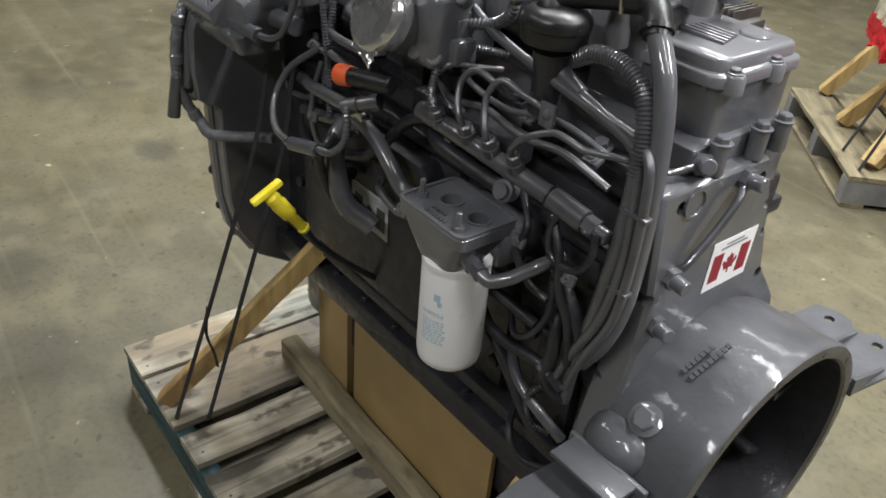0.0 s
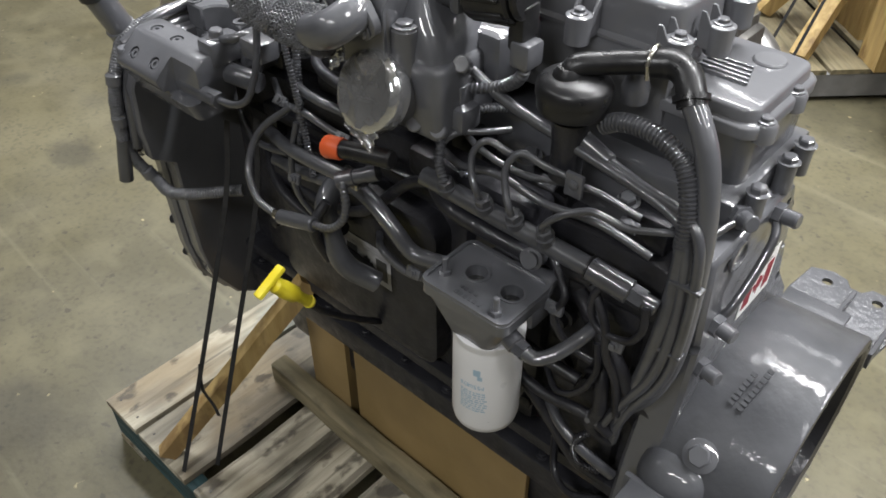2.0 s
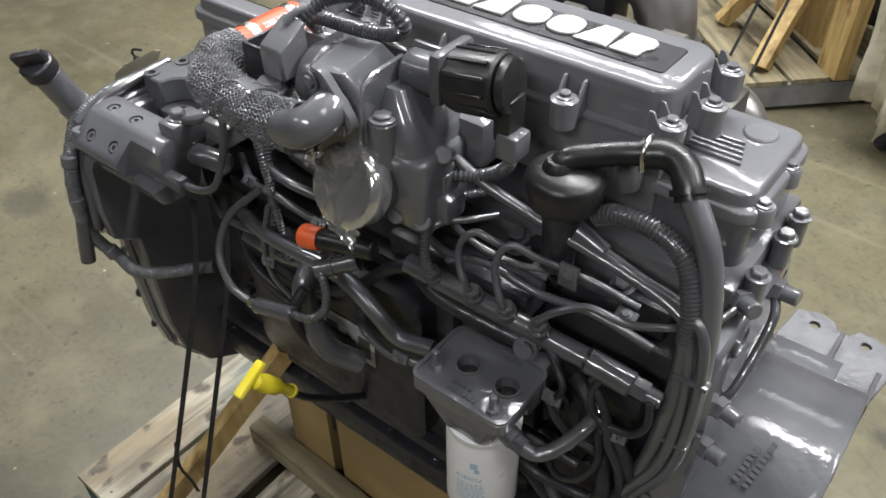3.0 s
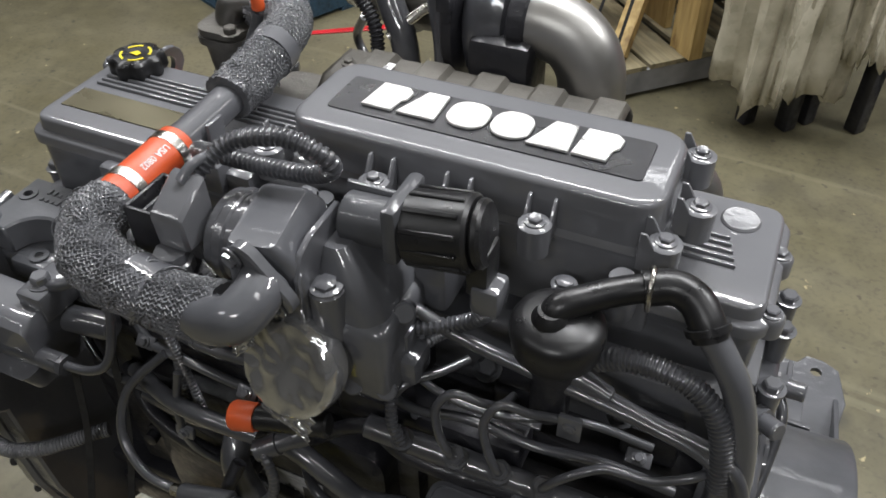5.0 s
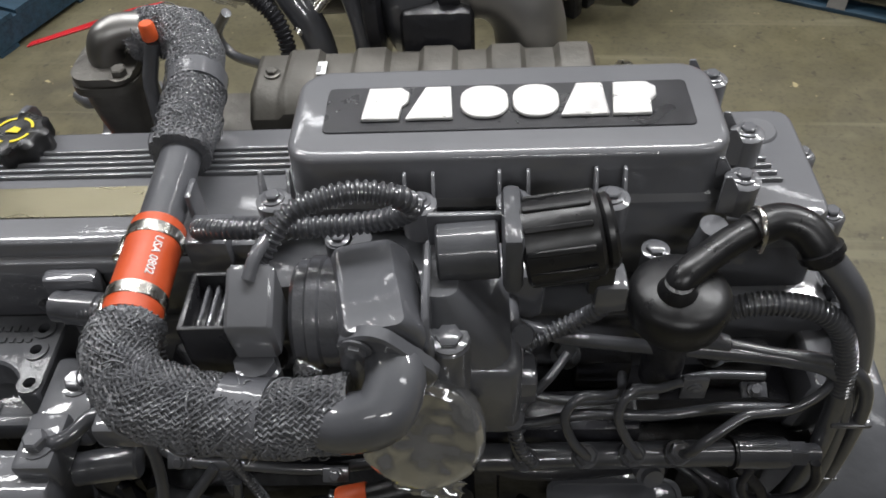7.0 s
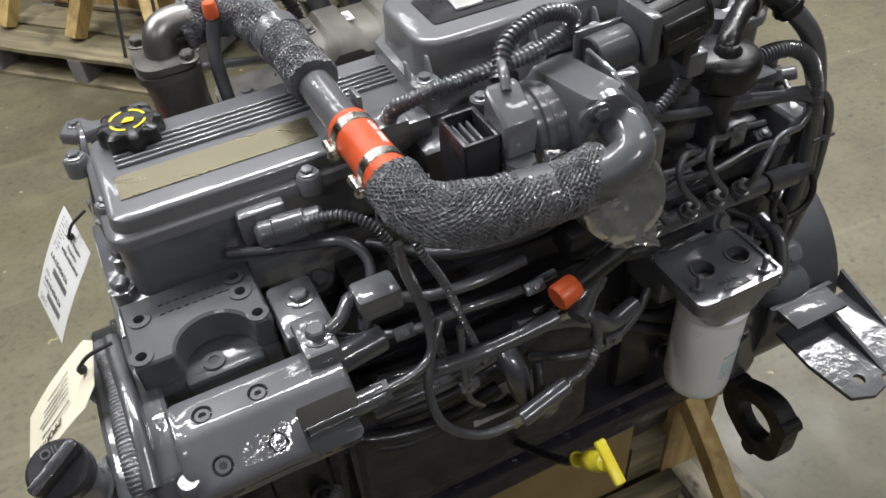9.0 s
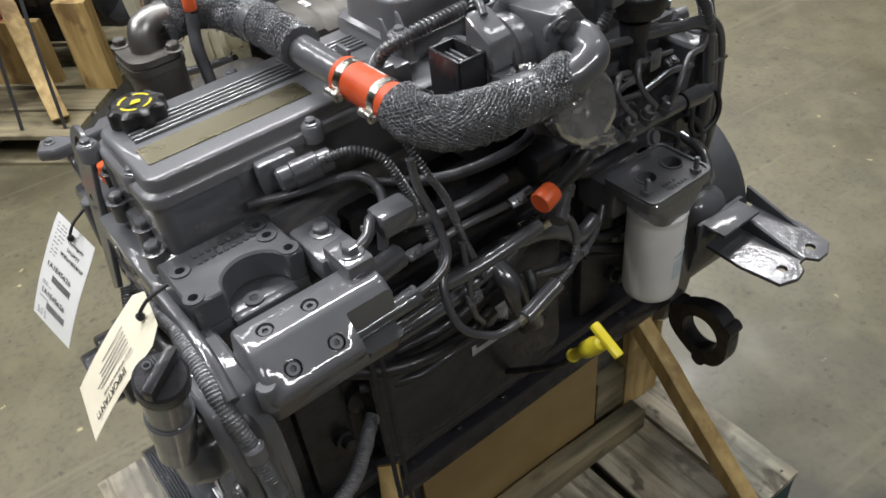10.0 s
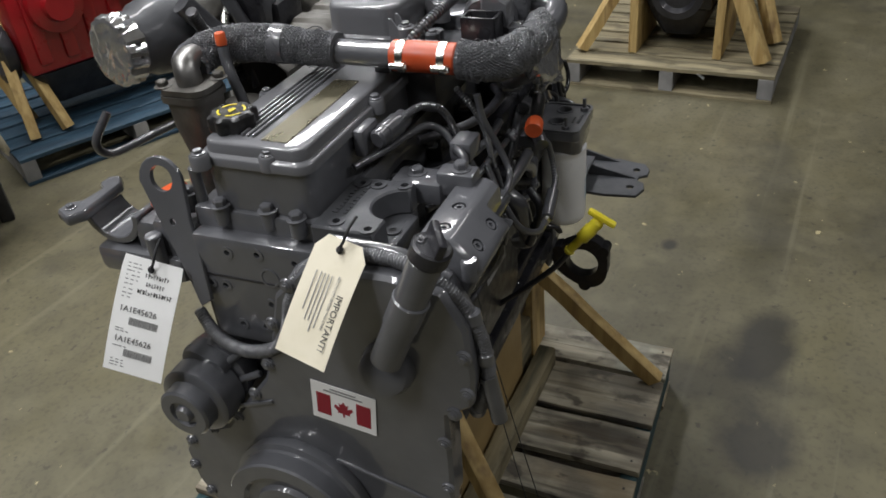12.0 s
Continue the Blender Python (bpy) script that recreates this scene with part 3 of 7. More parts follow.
for lx, ly in LUGS:
    lugs.append(lathe([(0.016, 0), (0.0165, 0.034), (0.013, 0.036)], (lx, ly, 1.2165), (0, 0, 1), 16))
    dx, dy = (0.013, 0) if ly < -0.05 and lx < 0.37 else (0, 0.013)
    for s in (-1, 1):
        cx, cy = lx + s * dx, ly + s * dy
        ix, iy = (0, 0.022) if dx else (-0.022, 0)
        if dx:
            lugs.append(plate([(cy - 0.002, 1.222), (cy - 0.002, 1.24), (cy + 0.008, 1.252), (cy + 0.018, 1.268), (cy + 0.024, 1.268), (cy + 0.024, 1.222)], "x", cx - 0.0016, cx + 0.0016, 0.0006))
        else:
            lugs.append(plate([(cx + 0.002, 1.222), (cx + 0.002, 1.24), (cx - 0.008, 1.252), (cx - 0.016, 1.266), (cx - 0.022, 1.266), (cx - 0.022, 1.222)], "y", cy - 0.0016, cy + 0.0016, 0.0006))
join(cv, box(-0.045, 0.38, -0.09, 0.066, 1.12, 1.224, 0.01))
intake = part("intake_cover", cv, COVER, engine)
for bm in lugs:
    part("bolt_lug" if len(bm.verts) > 40 else "lug_rib", bm, COVER, intake)
for lx, ly in LUGS:
    part("bolt", hex_bolt((lx, ly, 1.2525), s=0.0075), PAINT, intake)
bd = plate(rounded(-0.004, 0.344, -0.046, 0.023, 0.006), "z", 1.2793, 1.281, 0.0005)
badge = part("badge_plate", bd, BADGE, intake, "black badge plate with silver shapes")

def bolt(at, axis, parent, s=0.0075, mat=PAINT, h=0.007):
    return part("bolt", hex_bolt(at, axis, s, h), mat, parent)


# lid bolts and oil cap
for p in ((-0.41, -0.045), (-0.212, 0.082), (-0.2, -0.112), (-0.43, 0.06)):
    join_at = part("bolt_boss", lathe([(0.015, 0), (0.0145, 0.02), (0.012, 0.023)], (p[0], p[1], 1.166), (0, 0, 1), 16), COVER, lid)
    bolt((p[0], p[1], 1.189), (0, 0, 1), lid)
for p in ((0.487, 0.03), (0.49, -0.06)):
    part("bolt_boss", lathe([(0.015, 0), (0.0145, 0.02), (0.012, 0.023)], (p[0], p[1], 1.152), (0, 0, 1), 16), COVER, lid2)
    bolt((p[0], p[1], 1.175), (0, 0, 1), lid2)
cap = bmesh.new()
CAPN = 64
prof = ((0.0, 0.024), (0.012, 0.0255), (0.03, 0.026), (0.0345, 0.022), (0.0355, 0.004), (0.033, 0.0))
rings = []
for k, (r, h) in enumerate(prof):
    lob = 1.0 if r > 0.031 else (0.4 if r > 0.02 else 0.0)
    rings.append([cap.verts.new(((r + 0.003 * lob * math.cos(8 * 2 * math.pi * i / CAPN)) * math.cos(2 * math.pi * i / CAPN), (r + 0.003 * lob * math.cos(8 * 2 * math.pi * i / CAPN)) * math.sin(2 * math.pi * i / CAPN), h)) for i in range(CAPN)])
for a, b in zip(rings, rings[1:]):
    for i in range(CAPN):
        cap.faces.new((a[i], a[(i + 1) % CAPN], b[(i + 1) % CAPN], b[i]))
bmesh.ops.remove_doubles(cap, verts=cap.verts, dist=0.00005)
cap.transform(Matrix.Translation((-0.359, 0.041, 1.2)))
oil_cap = part("oil_cap", cap, BLACK, engine, "black scalloped oil filler cap with yellow ring mark")
mark = bmesh.new()
for a0, a1 in ((10, 75), (100, 160), (190, 255), (280, 340)):
    pts = [(math.cos(radians(a)), math.sin(radians(a))) for a in range(a0, a1 + 1, 5)]
    join(mark, plate([(-0.359 + 0.0215 * c, 0.041 + 0.0215 * s) for c, s in pts] + [(-0.359 + 0.0185 * c, 0.041 + 0.0185 * s) for c, s in reversed(pts)], "z", 1.2262, 1.2268, 0))
join(mark, plate([(-0.367, 0.038), (-0.353, 0.036), (-0.351, 0.043), (-0.36, 0.047)], "z", 1.2262, 1.2268, 0))
part("ring_mark", mark, YELLOW, oil_cap, "yellow printed ring mark")
rnd = random.Random(3)

# silver badge shapes on the black plate: plain blocks, one for each raised mark
mk = ((0.034, 0.074), (0.08, 0.118), (0.126, 0.172), (0.176, 0.22), (0.226, 0.264), (0.27, 0.31))
for i, (x0, x1) in enumerate(mk):
    top, low = 0.0165, -0.032
    if i in (2, 3):
        bmk = plate(rounded(x0, x1, low, top, 0.0195, 6), "z", 1.2812, 1.285, 0.0008)
    elif i in (1, 4):
        bmk = plate([(x0 - 0.006, low), (x1 + 0.001, low), (x1 - 0.001, top), (x0 + 0.012, top)], "z", 1.2812, 1.285, 0.0008)
    else:
        bmk = plate([(x0 - 0.002, low), (x1 - 0.006, low), (x1 - 0.004, -0.012), (x1 + 0.002, -0.006), (x1 + 0.003, 0.008), (x1 - 0.005, top), (x0 + 0.003, top)], "z", 1.2812, 1.285, 0.0008)
    part("badge_shape", bmk, SILVER, badge, "worn silver raised badge shape")

# charge pipe over the rocker cover
part("charge_pipe", tube([(-0.155, 0.06, 1.25), (-0.152, -0.04, 1.243), (-0.15, -0.121, 1.241), (-0.147, -0.219, 1.24), (-0.146, -0.262, 1.239), (-0.12, -0.298, 1.236), (-0.05, -0.317, 1.232), (0.04, -0.318, 1.233)], 0.0205, 20), PAINT, engine)


def woven(points, r, seed, seg=56):
    """Heat wrap with a coarse crossing weave and frayed ends."""
    rn = random.Random(seed)
    line = even(curve_points(points, 10), 0.0022)
    bm = sweep(line, [r] * len(line), seg)
    bm.verts.ensure_lookup_table()
    n = len(line)
    for i in range(n):
        for k in range(seg):
            v = bm.verts[i * seg + k]
            c = line[i]
            w = -0.0008 + noise.noise(v.co * 75) * 0.0018 + noise.noise(v.co * 26) * 0.0034
            end = min(i, n - 1 - i)
            if end < 5:
                w += rn.uniform(0, 0.0035)
            v.co += (v.co - c).normalized() * w
    return bm


wrap1 = part("heat_wrap", woven([(-0.146, -0.238, 1.239), (-0.143, -0.272, 1.238), (-0.115, -0.303, 1.234), (-0.03, -0.32, 1.231), (0.045, -0.316, 1.233)], 0.0285, 1), MESH, engine, "grey painted woven heat wrap")
wrap2 = part("heat_wrap", woven([(-0.152, -0.03, 1.244), (-0.155, 0.04, 1.25), (-0.165, 0.11, 1.255), (-0.19, 0.165, 1.258), (-0.235, 0.185, 1.25), (-0.262, 0.182, 1.243)], 0.029, 2), MESH, engine, "grey painted woven heat wrap")


def strands(points, r, count, seed):
    """Loose strands of the weave lying on the wrap."""
    rn = random.Random(seed)
    line = even(curve_points(points, 10), 0.002)
    bm = bmesh.new()
    for _ in range(count):
        i = rn.randrange(3, len(line) - 12)
        t = (line[i + 1] - line[i]).normalized()
        u = t.orthogonal().normalized()
        w = t.cross(u)
        a = rn.uniform(0, 2 * math.pi)
        da, di = rn.choice((-1, 1)) * rn.uniform(0.2, 0.75), rn.randrange(3, 9)
        pts = []
        for k in range(4):
            q = k / 3
            ang = a + da * q
            lift = 0.0006 + 0.0026 * math.sin(math.pi * q)
            c = line[min(i + int(di * q), len(line) - 1)]
            pts.append(c + (r + lift) * (math.cos(ang) * u + math.sin(ang) * w))
        join(bm, sweep(curve_points(pts, 2), [rn.uniform(0.0005, 0.0009)] * 7, 4))
    return bm


def net(points, r, count, seed):
    """A braid of strands wound round the wrap both ways, over and under each other."""
    line = even(curve_points(points, 10), 0.0012)
    bm = bmesh.new()
    fr, nrm = [], (line[1] - line[0]).orthogonal().normalized()
    for i in range(len(line)):
        t = (line[min(i + 1, len(line) - 1)] - line[max(i - 1, 0)]).normalized()
        nrm = (nrm - t * nrm.dot(t)).normalized()
        fr.append((nrm, t.cross(nrm)))
    for way in (-1, 1):
        for k in range(count):
            a0 = 2 * math.pi * k / count
            pts, rad = [], []
            for i, p in enumerate(line):
                ang = a0 + way * i * 0.034 + 0.16 * noise.noise(Vector((i * 0.035, k * 0.33, way * 3 + seed)))
                q = math.cos(ang) * fr[i][0] + math.sin(ang) * fr[i][1]
                v = p + r * q
                lift = 0.0009 * way * math.cos(i * 0.034 * count) + noise.noise(v * 75) * 0.0018 + noise.noise(v * 26) * 0.0034
                pts.append(v + lift * q)
                rad.append(0.0012 + 0.0006 * noise.noise(Vector((i * 0.06, k * 3.1, way))))
            join(bm, sweep(pts, rad, 4))
    return bm


for wr, pts, sd in ((wrap1, [(-0.146, -0.238, 1.239), (-0.143, -0.272, 1.238), (-0.115, -0.303, 1.234), (-0.03, -0.32, 1.231), (0.045, -0.316, 1.233)], 11), (wrap2, [(-0.152, -0.03, 1.244), (-0.155, 0.04, 1.25), (-0.165, 0.11, 1.255), (-0.19, 0.165, 1.258), (-0.235, 0.185, 1.25), (-0.262, 0.182, 1.243)], 12)):
    part("wrap_net", net(pts, 0.0288, 36, sd), MESH, wr)
    tagged(part("loose_weave", strands(pts, 0.0305, 64, sd), MESH, wr), kind="stuff")
part("wrap_band", tube([(-0.052, -0.315, 1.232), (-0.018, -0.32, 1.231)], 0.0312, 28), PAINT, wrap1)
part("wrap_band", tube([(-0.156, 0.062, 1.2515), (-0.159, 0.086, 1.2535)], 0.0322, 28), PAINT, wrap2)
S0, S1 = Vector((-0.1492, -0.127, 1.2413)), Vector((-0.146, -0.236, 1.24))
slv = part("hose_sleeve", rod(S0, S1, 0.0246, seg=36, bevel=0.0025), ORANGE, engine, "orange silicone hose sleeve with two steel clamps")
for k in (0.17, 0.8):
    c = S0.lerp(S1, k)
    d = (S1 - S0).normalized()
    cl = rod(c - d * 0.0065, c + d * 0.0065, 0.0259, seg=36, bevel=0.0008)
    clamp = part("hose_clamp", cl, STEEL, slv, "stainless band clamp")
    sc = rod(c + Vector((-0.03, -0.012, -0.006)), c + Vector((-0.03, 0.012, -0.006)), 0.0055, seg=12, bevel=0.001)
    join(sc, hex_bolt(c + Vector((-0.03, -0.012, -0.006)), (0, -1, 0), 0.005, 0.006))
    join(sc, box(c.x - 0.031, c.x - 0.02, c.y - 0.006, c.y + 0.006, c.z - 0.012, c.z - 0.002, 0.001))
    part("clamp_screw", sc, STEEL, slv)
sd_ = (S1 - S0).normalized()
sn_ = Vector((0.66, 0, 0.75))
sn_ = (sn_ - sn_.dot(sd_) * sd_).normalized()
sm_ = Matrix((sd_, sn_.cross(sd_), sn_)).transposed().to_4x4()
letters("USA 0802", 0.0105, Matrix.Translation(S0.lerp(S1, 0.47) + sn_ * 0.0246 - sn_.cross(sd_) * 0.0035) @ sm_, PAPER, slv, "hose_print", 0.0006)

# throttle and exhaust valve body
th = rod((-0.004, -0.232, 1.247), (0.05, -0.232, 1.247), 0.044, seg=36, bevel=0.004)
join(th, rod((0.008, -0.232, 1.247), (0.02, -0.232, 1.247), 0.0465, seg=36, bevel=0.002))
part("throttle_barrel", th, CRINKLE, engine)
vb = loft([(rounded(-0.03, 0.044, -0.034, 0.06, 0.012), 1.17), (rounded(-0.03, 0.044, -0.037, 0.06, 0.012), 1.255), (rounded(-0.026, 0.036, -0.039, 0.058, 0.01), 1.28), (rounded(-0.022, 0.026, -0.0395, 0.05, 0.008), 1.295), (rounded(-0.02, 0.023, -0.0385, 0.046, 0.007), 1.298)])
vb.transform(pose(0.058, -0.25, 0, 0, 0, 12))
join(vb, rod((0.04, -0.232, 1.247), (0.048, -0.232, 1.247), 0.0455, seg=36, bevel=0.003))
valve = part("valve_body", vb, PAINT, engine)
part("valve_rib", plate([(-0.28, 1.2), (-0.28, 1.262), (-0.268, 1.283), (-0.248, 1.292), (-0.2, 1.294), (-0.2, 1.2)], "x", 0.098, 0.104, 0.0015), PAINT, valve)
vc = box(0.104, 0.176, -0.264, -0.15, 1.102, 1.205, 0.012, 3)
join(vc, loft([(rounded(0.1, 0.172, -0.262, -0.15, 0.02), 1.17), (rounded(0.098, 0.166, -0.258, -0.15, 0.02), 1.215), (rounded(0.096, 0.146, -0.25, -0.16, 0.018), 1.245), (rounded(0.096, 0.125, -0.235, -0.17, 0.012), 1.268)]))
join(vc, rod((0.094, -0.225, 1.136), (0.089, -0.286, 1.1645), 0.0465, seg=40, bevel=0.004))
join(vc, rod((0.117, -0.257, 1.18), (0.117, -0.257, 1.2425), 0.017, seg=24, bevel=0.003))
join(vc, rod((0.164, -0.202, 1.12), (0.164, -0.202, 1.18), 0.0145, seg=20, bevel=0.002))
join(vc, box(0.1, 0.2, -0.18, -0.09, 1.16, 1.225, 0.012))
join(vc, box(0.15, 0.192, -0.238, -0.2, 1.112, 1.146, 0.006))
join(vc, box(0.172, 0.179, -0.226, -0.178, 1.12, 1.17, 0.002))
cast = part("valve_casting", vc, PAINT, engine)
for q in ((0.176, -0.222, 1.2), (0.135, -0.262, 1.12), (0.168, -0.255, 1.12)):
    part("casting_boss", lathe([(0.011, -0.012), (0.011, 0.004), (0.009, 0.006)], q, (0.3, -0.7, 0.5), 18), PAINT, cast)
bolt((0.117, -0.257, 1.2425), (0, 0, 1), cast, 0.011)
bolt((0.164, -0.202, 1.18), (0, 0, 1), cast, 0.009, STEEL)
part("port_screw", lathe([(0.006, 0), (0.006, 0.005), (0.004, 0.006)], (0.128, -0.2, 1.252), (0.5, -0.1, 0.85), 12), STEEL, cast)
# flange and elbow of the valve
fl = loft([(rounded(-0.04, 0.038, -0.026, 0.026, 0.018), -0.006), (rounded(-0.04, 0.038, -0.026, 0.026, 0.018), 0.003), (rounded(-0.038, 0.036, -0.024, 0.024, 0.017), 0.005)])
fn_ = Vector((-0.2, -0.95, -0.16)).normalized()
fx_ = Vector((-0.046, -0.007, 0.054))
fx_ = (fx_ - fx_.dot(fn_) * fn_).normalized()
fc_ = Vector((0.073, -0.29, 1.265))
fl.transform(Matrix.Translation(fc_) @ Matrix((fx_, fn_.cross(fx_), fn_)).transposed().to_4x4())
flange = part("elbow_flange", fl, PAINT, engine)
for k in (-1, 1):
    bolt(fc_ + k * 0.029 * fx_ + 0.006 * fn_, fn_, flange, 0.008)
part("elbow_pipe", tube([(0.078, -0.288, 1.264), (0.079, -0.31, 1.259), (0.07, -0.328, 1.25), (0.045, -0.328, 1.238), (0.02, -0.321, 1.233)], 0.0228, 28, 8), PAINT, engine)
# foil taped port
fd = lathe([(0.046, -0.012), (0.0478, -0.006), (0.0482, 0.006), (0.0475, 0.011)] + [(0.0465 - 0.0044 * i, 0.013 + 0.0002 * i) for i in range(1, 10)], (0, 0, 0), (0, 0, 1), 72)
for v in fd.verts:
    rr, an = math.hypot(v.co.x, v.co.y), math.atan2(v.co.y, v.co.x)
    if v.co.z > 0.012:
        v.co.z += 0.0045 * (abs(noise.noise(v.co * 30)) + 0.6 * abs(noise.noise(v.co * 62)))
    else:
        v.co.x *= 1 + 0.03 * noise.noise(Vector((an * 4, v.co.z * 200, 1)))
        v.co.y *= 1 + 0.03 * noise.noise(Vector((an * 4, v.co.z * 200, 5)))
fd.transform(Matrix.Translation((0.092, -0.29, 1.161)) @ basis((-0.06, -0.9, 0.42)) @ Matrix.Scale(1.1, 4))
part("foil_cover", fd, FOIL, engine, "creased silver foil tape over a round port")


def foil_sheet(w, h, seed, crumple):
    """A torn, crumpled scrap of foil, in x and z."""
    bm = bmesh.new()
    n = 12
    g = []
    for i in range(n + 1):
        row = []
        for k in range(n + 1):
            u, v = i / n - 0.5, k / n - 0.5
            q = Vector((u * 4, v * 4, seed))
            edge = 1 + 0.22 * noise.noise(q * 1.7)
            row.append(bm.verts.new((u * w * edge, crumple * (abs(noise.noise(q * 1.3)) * 1.6 + 0.7 * abs(noise.noise(q * 2.9))), v * h * edge)))
        g.append(row)
    for i in range(n):
        for k in range(n):
            bm.faces.new((g[i][k], g[i + 1][k], g[i + 1][k + 1], g[i][k + 1]))
    return bm


for nm, m, w, h, sd in (("foil_flap", pose(0.096, -0.322, 1.122, -30, 14, -10), 0.06, 0.024, 3), ("foil_flap", pose(0.058, -0.318, 1.205, -35, 30, -40), 0.02, 0.03, 5), ("foil_scrap", pose(0.006, -0.29, 1.236, -28, 6, -24), 0.022, 0.03, 11)):
    bm = foil_sheet(w, h, sd, 0.004 if nm == "foil_flap" else 0.0025)
    bm.transform(m)
    ff_ = part(nm, bm, FOIL, engine, "torn crumpled foil tape")
    ff_.modifiers.new("thick", "SOLIDIFY").thickness = 0.0006

# valve motor
mf = box(0.16, 0.176, -0.23, -0.165, 1.262, 1.323, 0.006)
motor_flange = part("motor_flange", mf, CAST, engine)
part("motor_neck", rod((0.108, -0.196, 1.276), (0.158, -0.194, 1.278), 0.024, seg=28, bevel=0.002), CAST, engine)
part("motor_brace", box(0.1, 0.165, -0.18, -0.174, 1.268, 1.302, 0.002), PAINT, engine)
mo = rod((0.176, -0.199, 1.287), (0.237, -0.195, 1.297), 0.035, seg=36, bevel=0.003)
fins = []
for i in range(12):
    a = 2 * math.pi * i / 12
    fins.append(box(0.18, 0.232, -0.0025, 0.0025, 0.033, 0.037, 0.001, 1, Matrix.Translation((0.206, -0.197, 1.292)) @ Matrix.Rotation(radians(-9.3), 4, "Y") @ Matrix.Translation((-0.206, 0, 0)) @ Matrix.Rotation(a, 4, "X")))
motor = part("valve_motor", mo, BLACK, engine, "black ribbed valve motor")
for bm in fins:
    part("motor_rib", bm, BLACK, motor)
mc = rod((0.237, -0.195, 1.297), (0.247, -0.194, 1.2985), 0.031, seg=20, bevel=0.003)
join(mc, box(0.23, 0.252, -0.208, -0.176, 1.232, 1.285, 0.004))
part("motor_cap", mc, BLACK, motor)
part("plug", box(0.236, 0.264, -0.212, -0.18, 1.214, 1.246, 0.005), PAINT, motor)
part("conduit", ribbed([(0.25, -0.197, 1.222), (0.247, -0.196, 1.204), (0.234, -0.193, 1.186), (0.212, -0.195, 1.172), (0.188, -0.203, 1.166), (0.165, -0.205, 1.16)], 0.0085), TUBE, engine)

# boxed sensor and its conduit loop
sb = bmesh.new()
for q in ((-0.085, -0.08, -0.276, -0.218, 1.222, 1.284), (-0.085, -0.044, -0.276, -0.271, 1.222, 1.284), (-0.085, -0.044, -0.223, -0.218, 1.222, 1.284), (-0.05, -0.044, -0.276, -0.218, 1.222, 1.284), (-0.081, -0.048, -0.272, -0.222, 1.224, 1.266)):
    join(sb, box(*q, 0.002))
sens = part("sensor_frame", sb, BADGE, engine, "black ribbed connector housing")
for x in (-0.073, -0.065, -0.057):
    part("frame_slat", box(x - 0.0017, x + 0.0017, -0.27, -0.224, 1.262, 1.2745, 0.001, 1), PAINT, sens)
sbod = plate([(-0.283, 1.255), (-0.285, 1.292), (-0.282, 1.296), (-0.245, 1.317), (-0.239, 1.317), (-0.237, 1.255)], "x", -0.045, -0.009, 0.0035)
part("sensor_body", sbod, COVER, engine)
part("sensor_base", lathe([(0.019, 0), (0.019, 0.012), (0.016, 0.014), (0.016, 0.024)], (-0.03, -0.285, 1.232), (0, 0, 1), 8), PAINT, engine)
part("conduit", ribbed([(-0.105, -0.13, 1.236), (-0.1, -0.15, 1.262), (-0.06, -0.17, 1.282), (0.0, -0.176, 1.288), (0.06, -0.178, 1.296), (0.09, -0.184, 1.315), (0.08, -0.192, 1.336), (0.045, -0.196, 1.345), (0.0, -0.208, 1.335), (-0.024, -0.234, 1.312)], 0.0095), TUBE, engine)
part("sensor_lead", tube([(-0.016, -0.224, 1.326), (-0.022, -0.24, 1.324), (-0.027, -0.254, 1.314)], 0.0052), PAINT, engine)
pl = box(-0.125, -0.085, -0.145, -0.105, 1.2, 1.238, 0.004)
part("plug", pl, PAINT, engine)
part("pressure_sensor", box(-0.1, -0.055, -0.135, -0.095, 1.195, 1.225, 0.004), PAINT, engine)
mani = box(-0.08, 0.1, -0.165, -0.09, 1.11, 1.2, 0.012)
for x in (0.012, 0.03):
    join(mani, lathe([(0.013, 0), (0.013, 0.03)], (x, -0.125, 1.19), (0, 0, 1), 16))
man = part("intake_elbow", mani, CAST, engine)
bolt((0.012, -0.125, 1.22), (0, 0, 1), man)
part("bracket", box(-0.128, -0.122, -0.105, -0.078, 1.2, 1.258, 0.002), PAINT, engine)

# breather cap, hose and pipe
bc = lathe([(0.034, 0.012), (0.04, 0.0135), (0.0418, 0.0165), (0.0426, 0.028), (0.0428, 0.0325), (0.0444, 0.0335), (0.0446, 0.037), (0.0444, 0.041), (0.0435, 0.0455), (0.0412, 0.0495), (0.037, 0.053), (0.031, 0.0556), (0.022, 0.0577), (0.012, 0.0605)], (0.314, -0.188, 1.166), (0, 0, 1), 48)
breather = part("breather_cap", bc, BLACK, engine, "black plastic breather cap")
part("breather_base", lathe([(0.02, 0), (0.02, 0.05), (0.024, 0.081)], (0.314, -0.188, 1.086), (0, 0, 1), 28), DARK, engine)
bh = tube([(0.308, -0.194, 1.221), (0.314, -0.188, 1.233), (0.337, -0.17, 1.237), (0.362, -0.153, 1.24), (0.392, -0.14, 1.244)], 0.0135, 20)
join(bh, lathe([(0.018, 0), (0.017, 0.012), (0.012, 0.02)], (0.308, -0.196, 1.213), (0, 0, 1), 20))
part("breather_hose", bh, BLACK, breather)
be = tube([(0.376, -0.147, 1.242), (0.4, -0.138, 1.245), (0.42, -0.142, 1.242), (0.433, -0.152, 1.232), (0.442, -0.16, 1.218)], 0.0165, 20)
join(be, rod((0.436, -0.155, 1.228), (0.439, -0.158, 1.223), 0.02, seg=24))
part("hose_elbow", be, BLACK, breather)
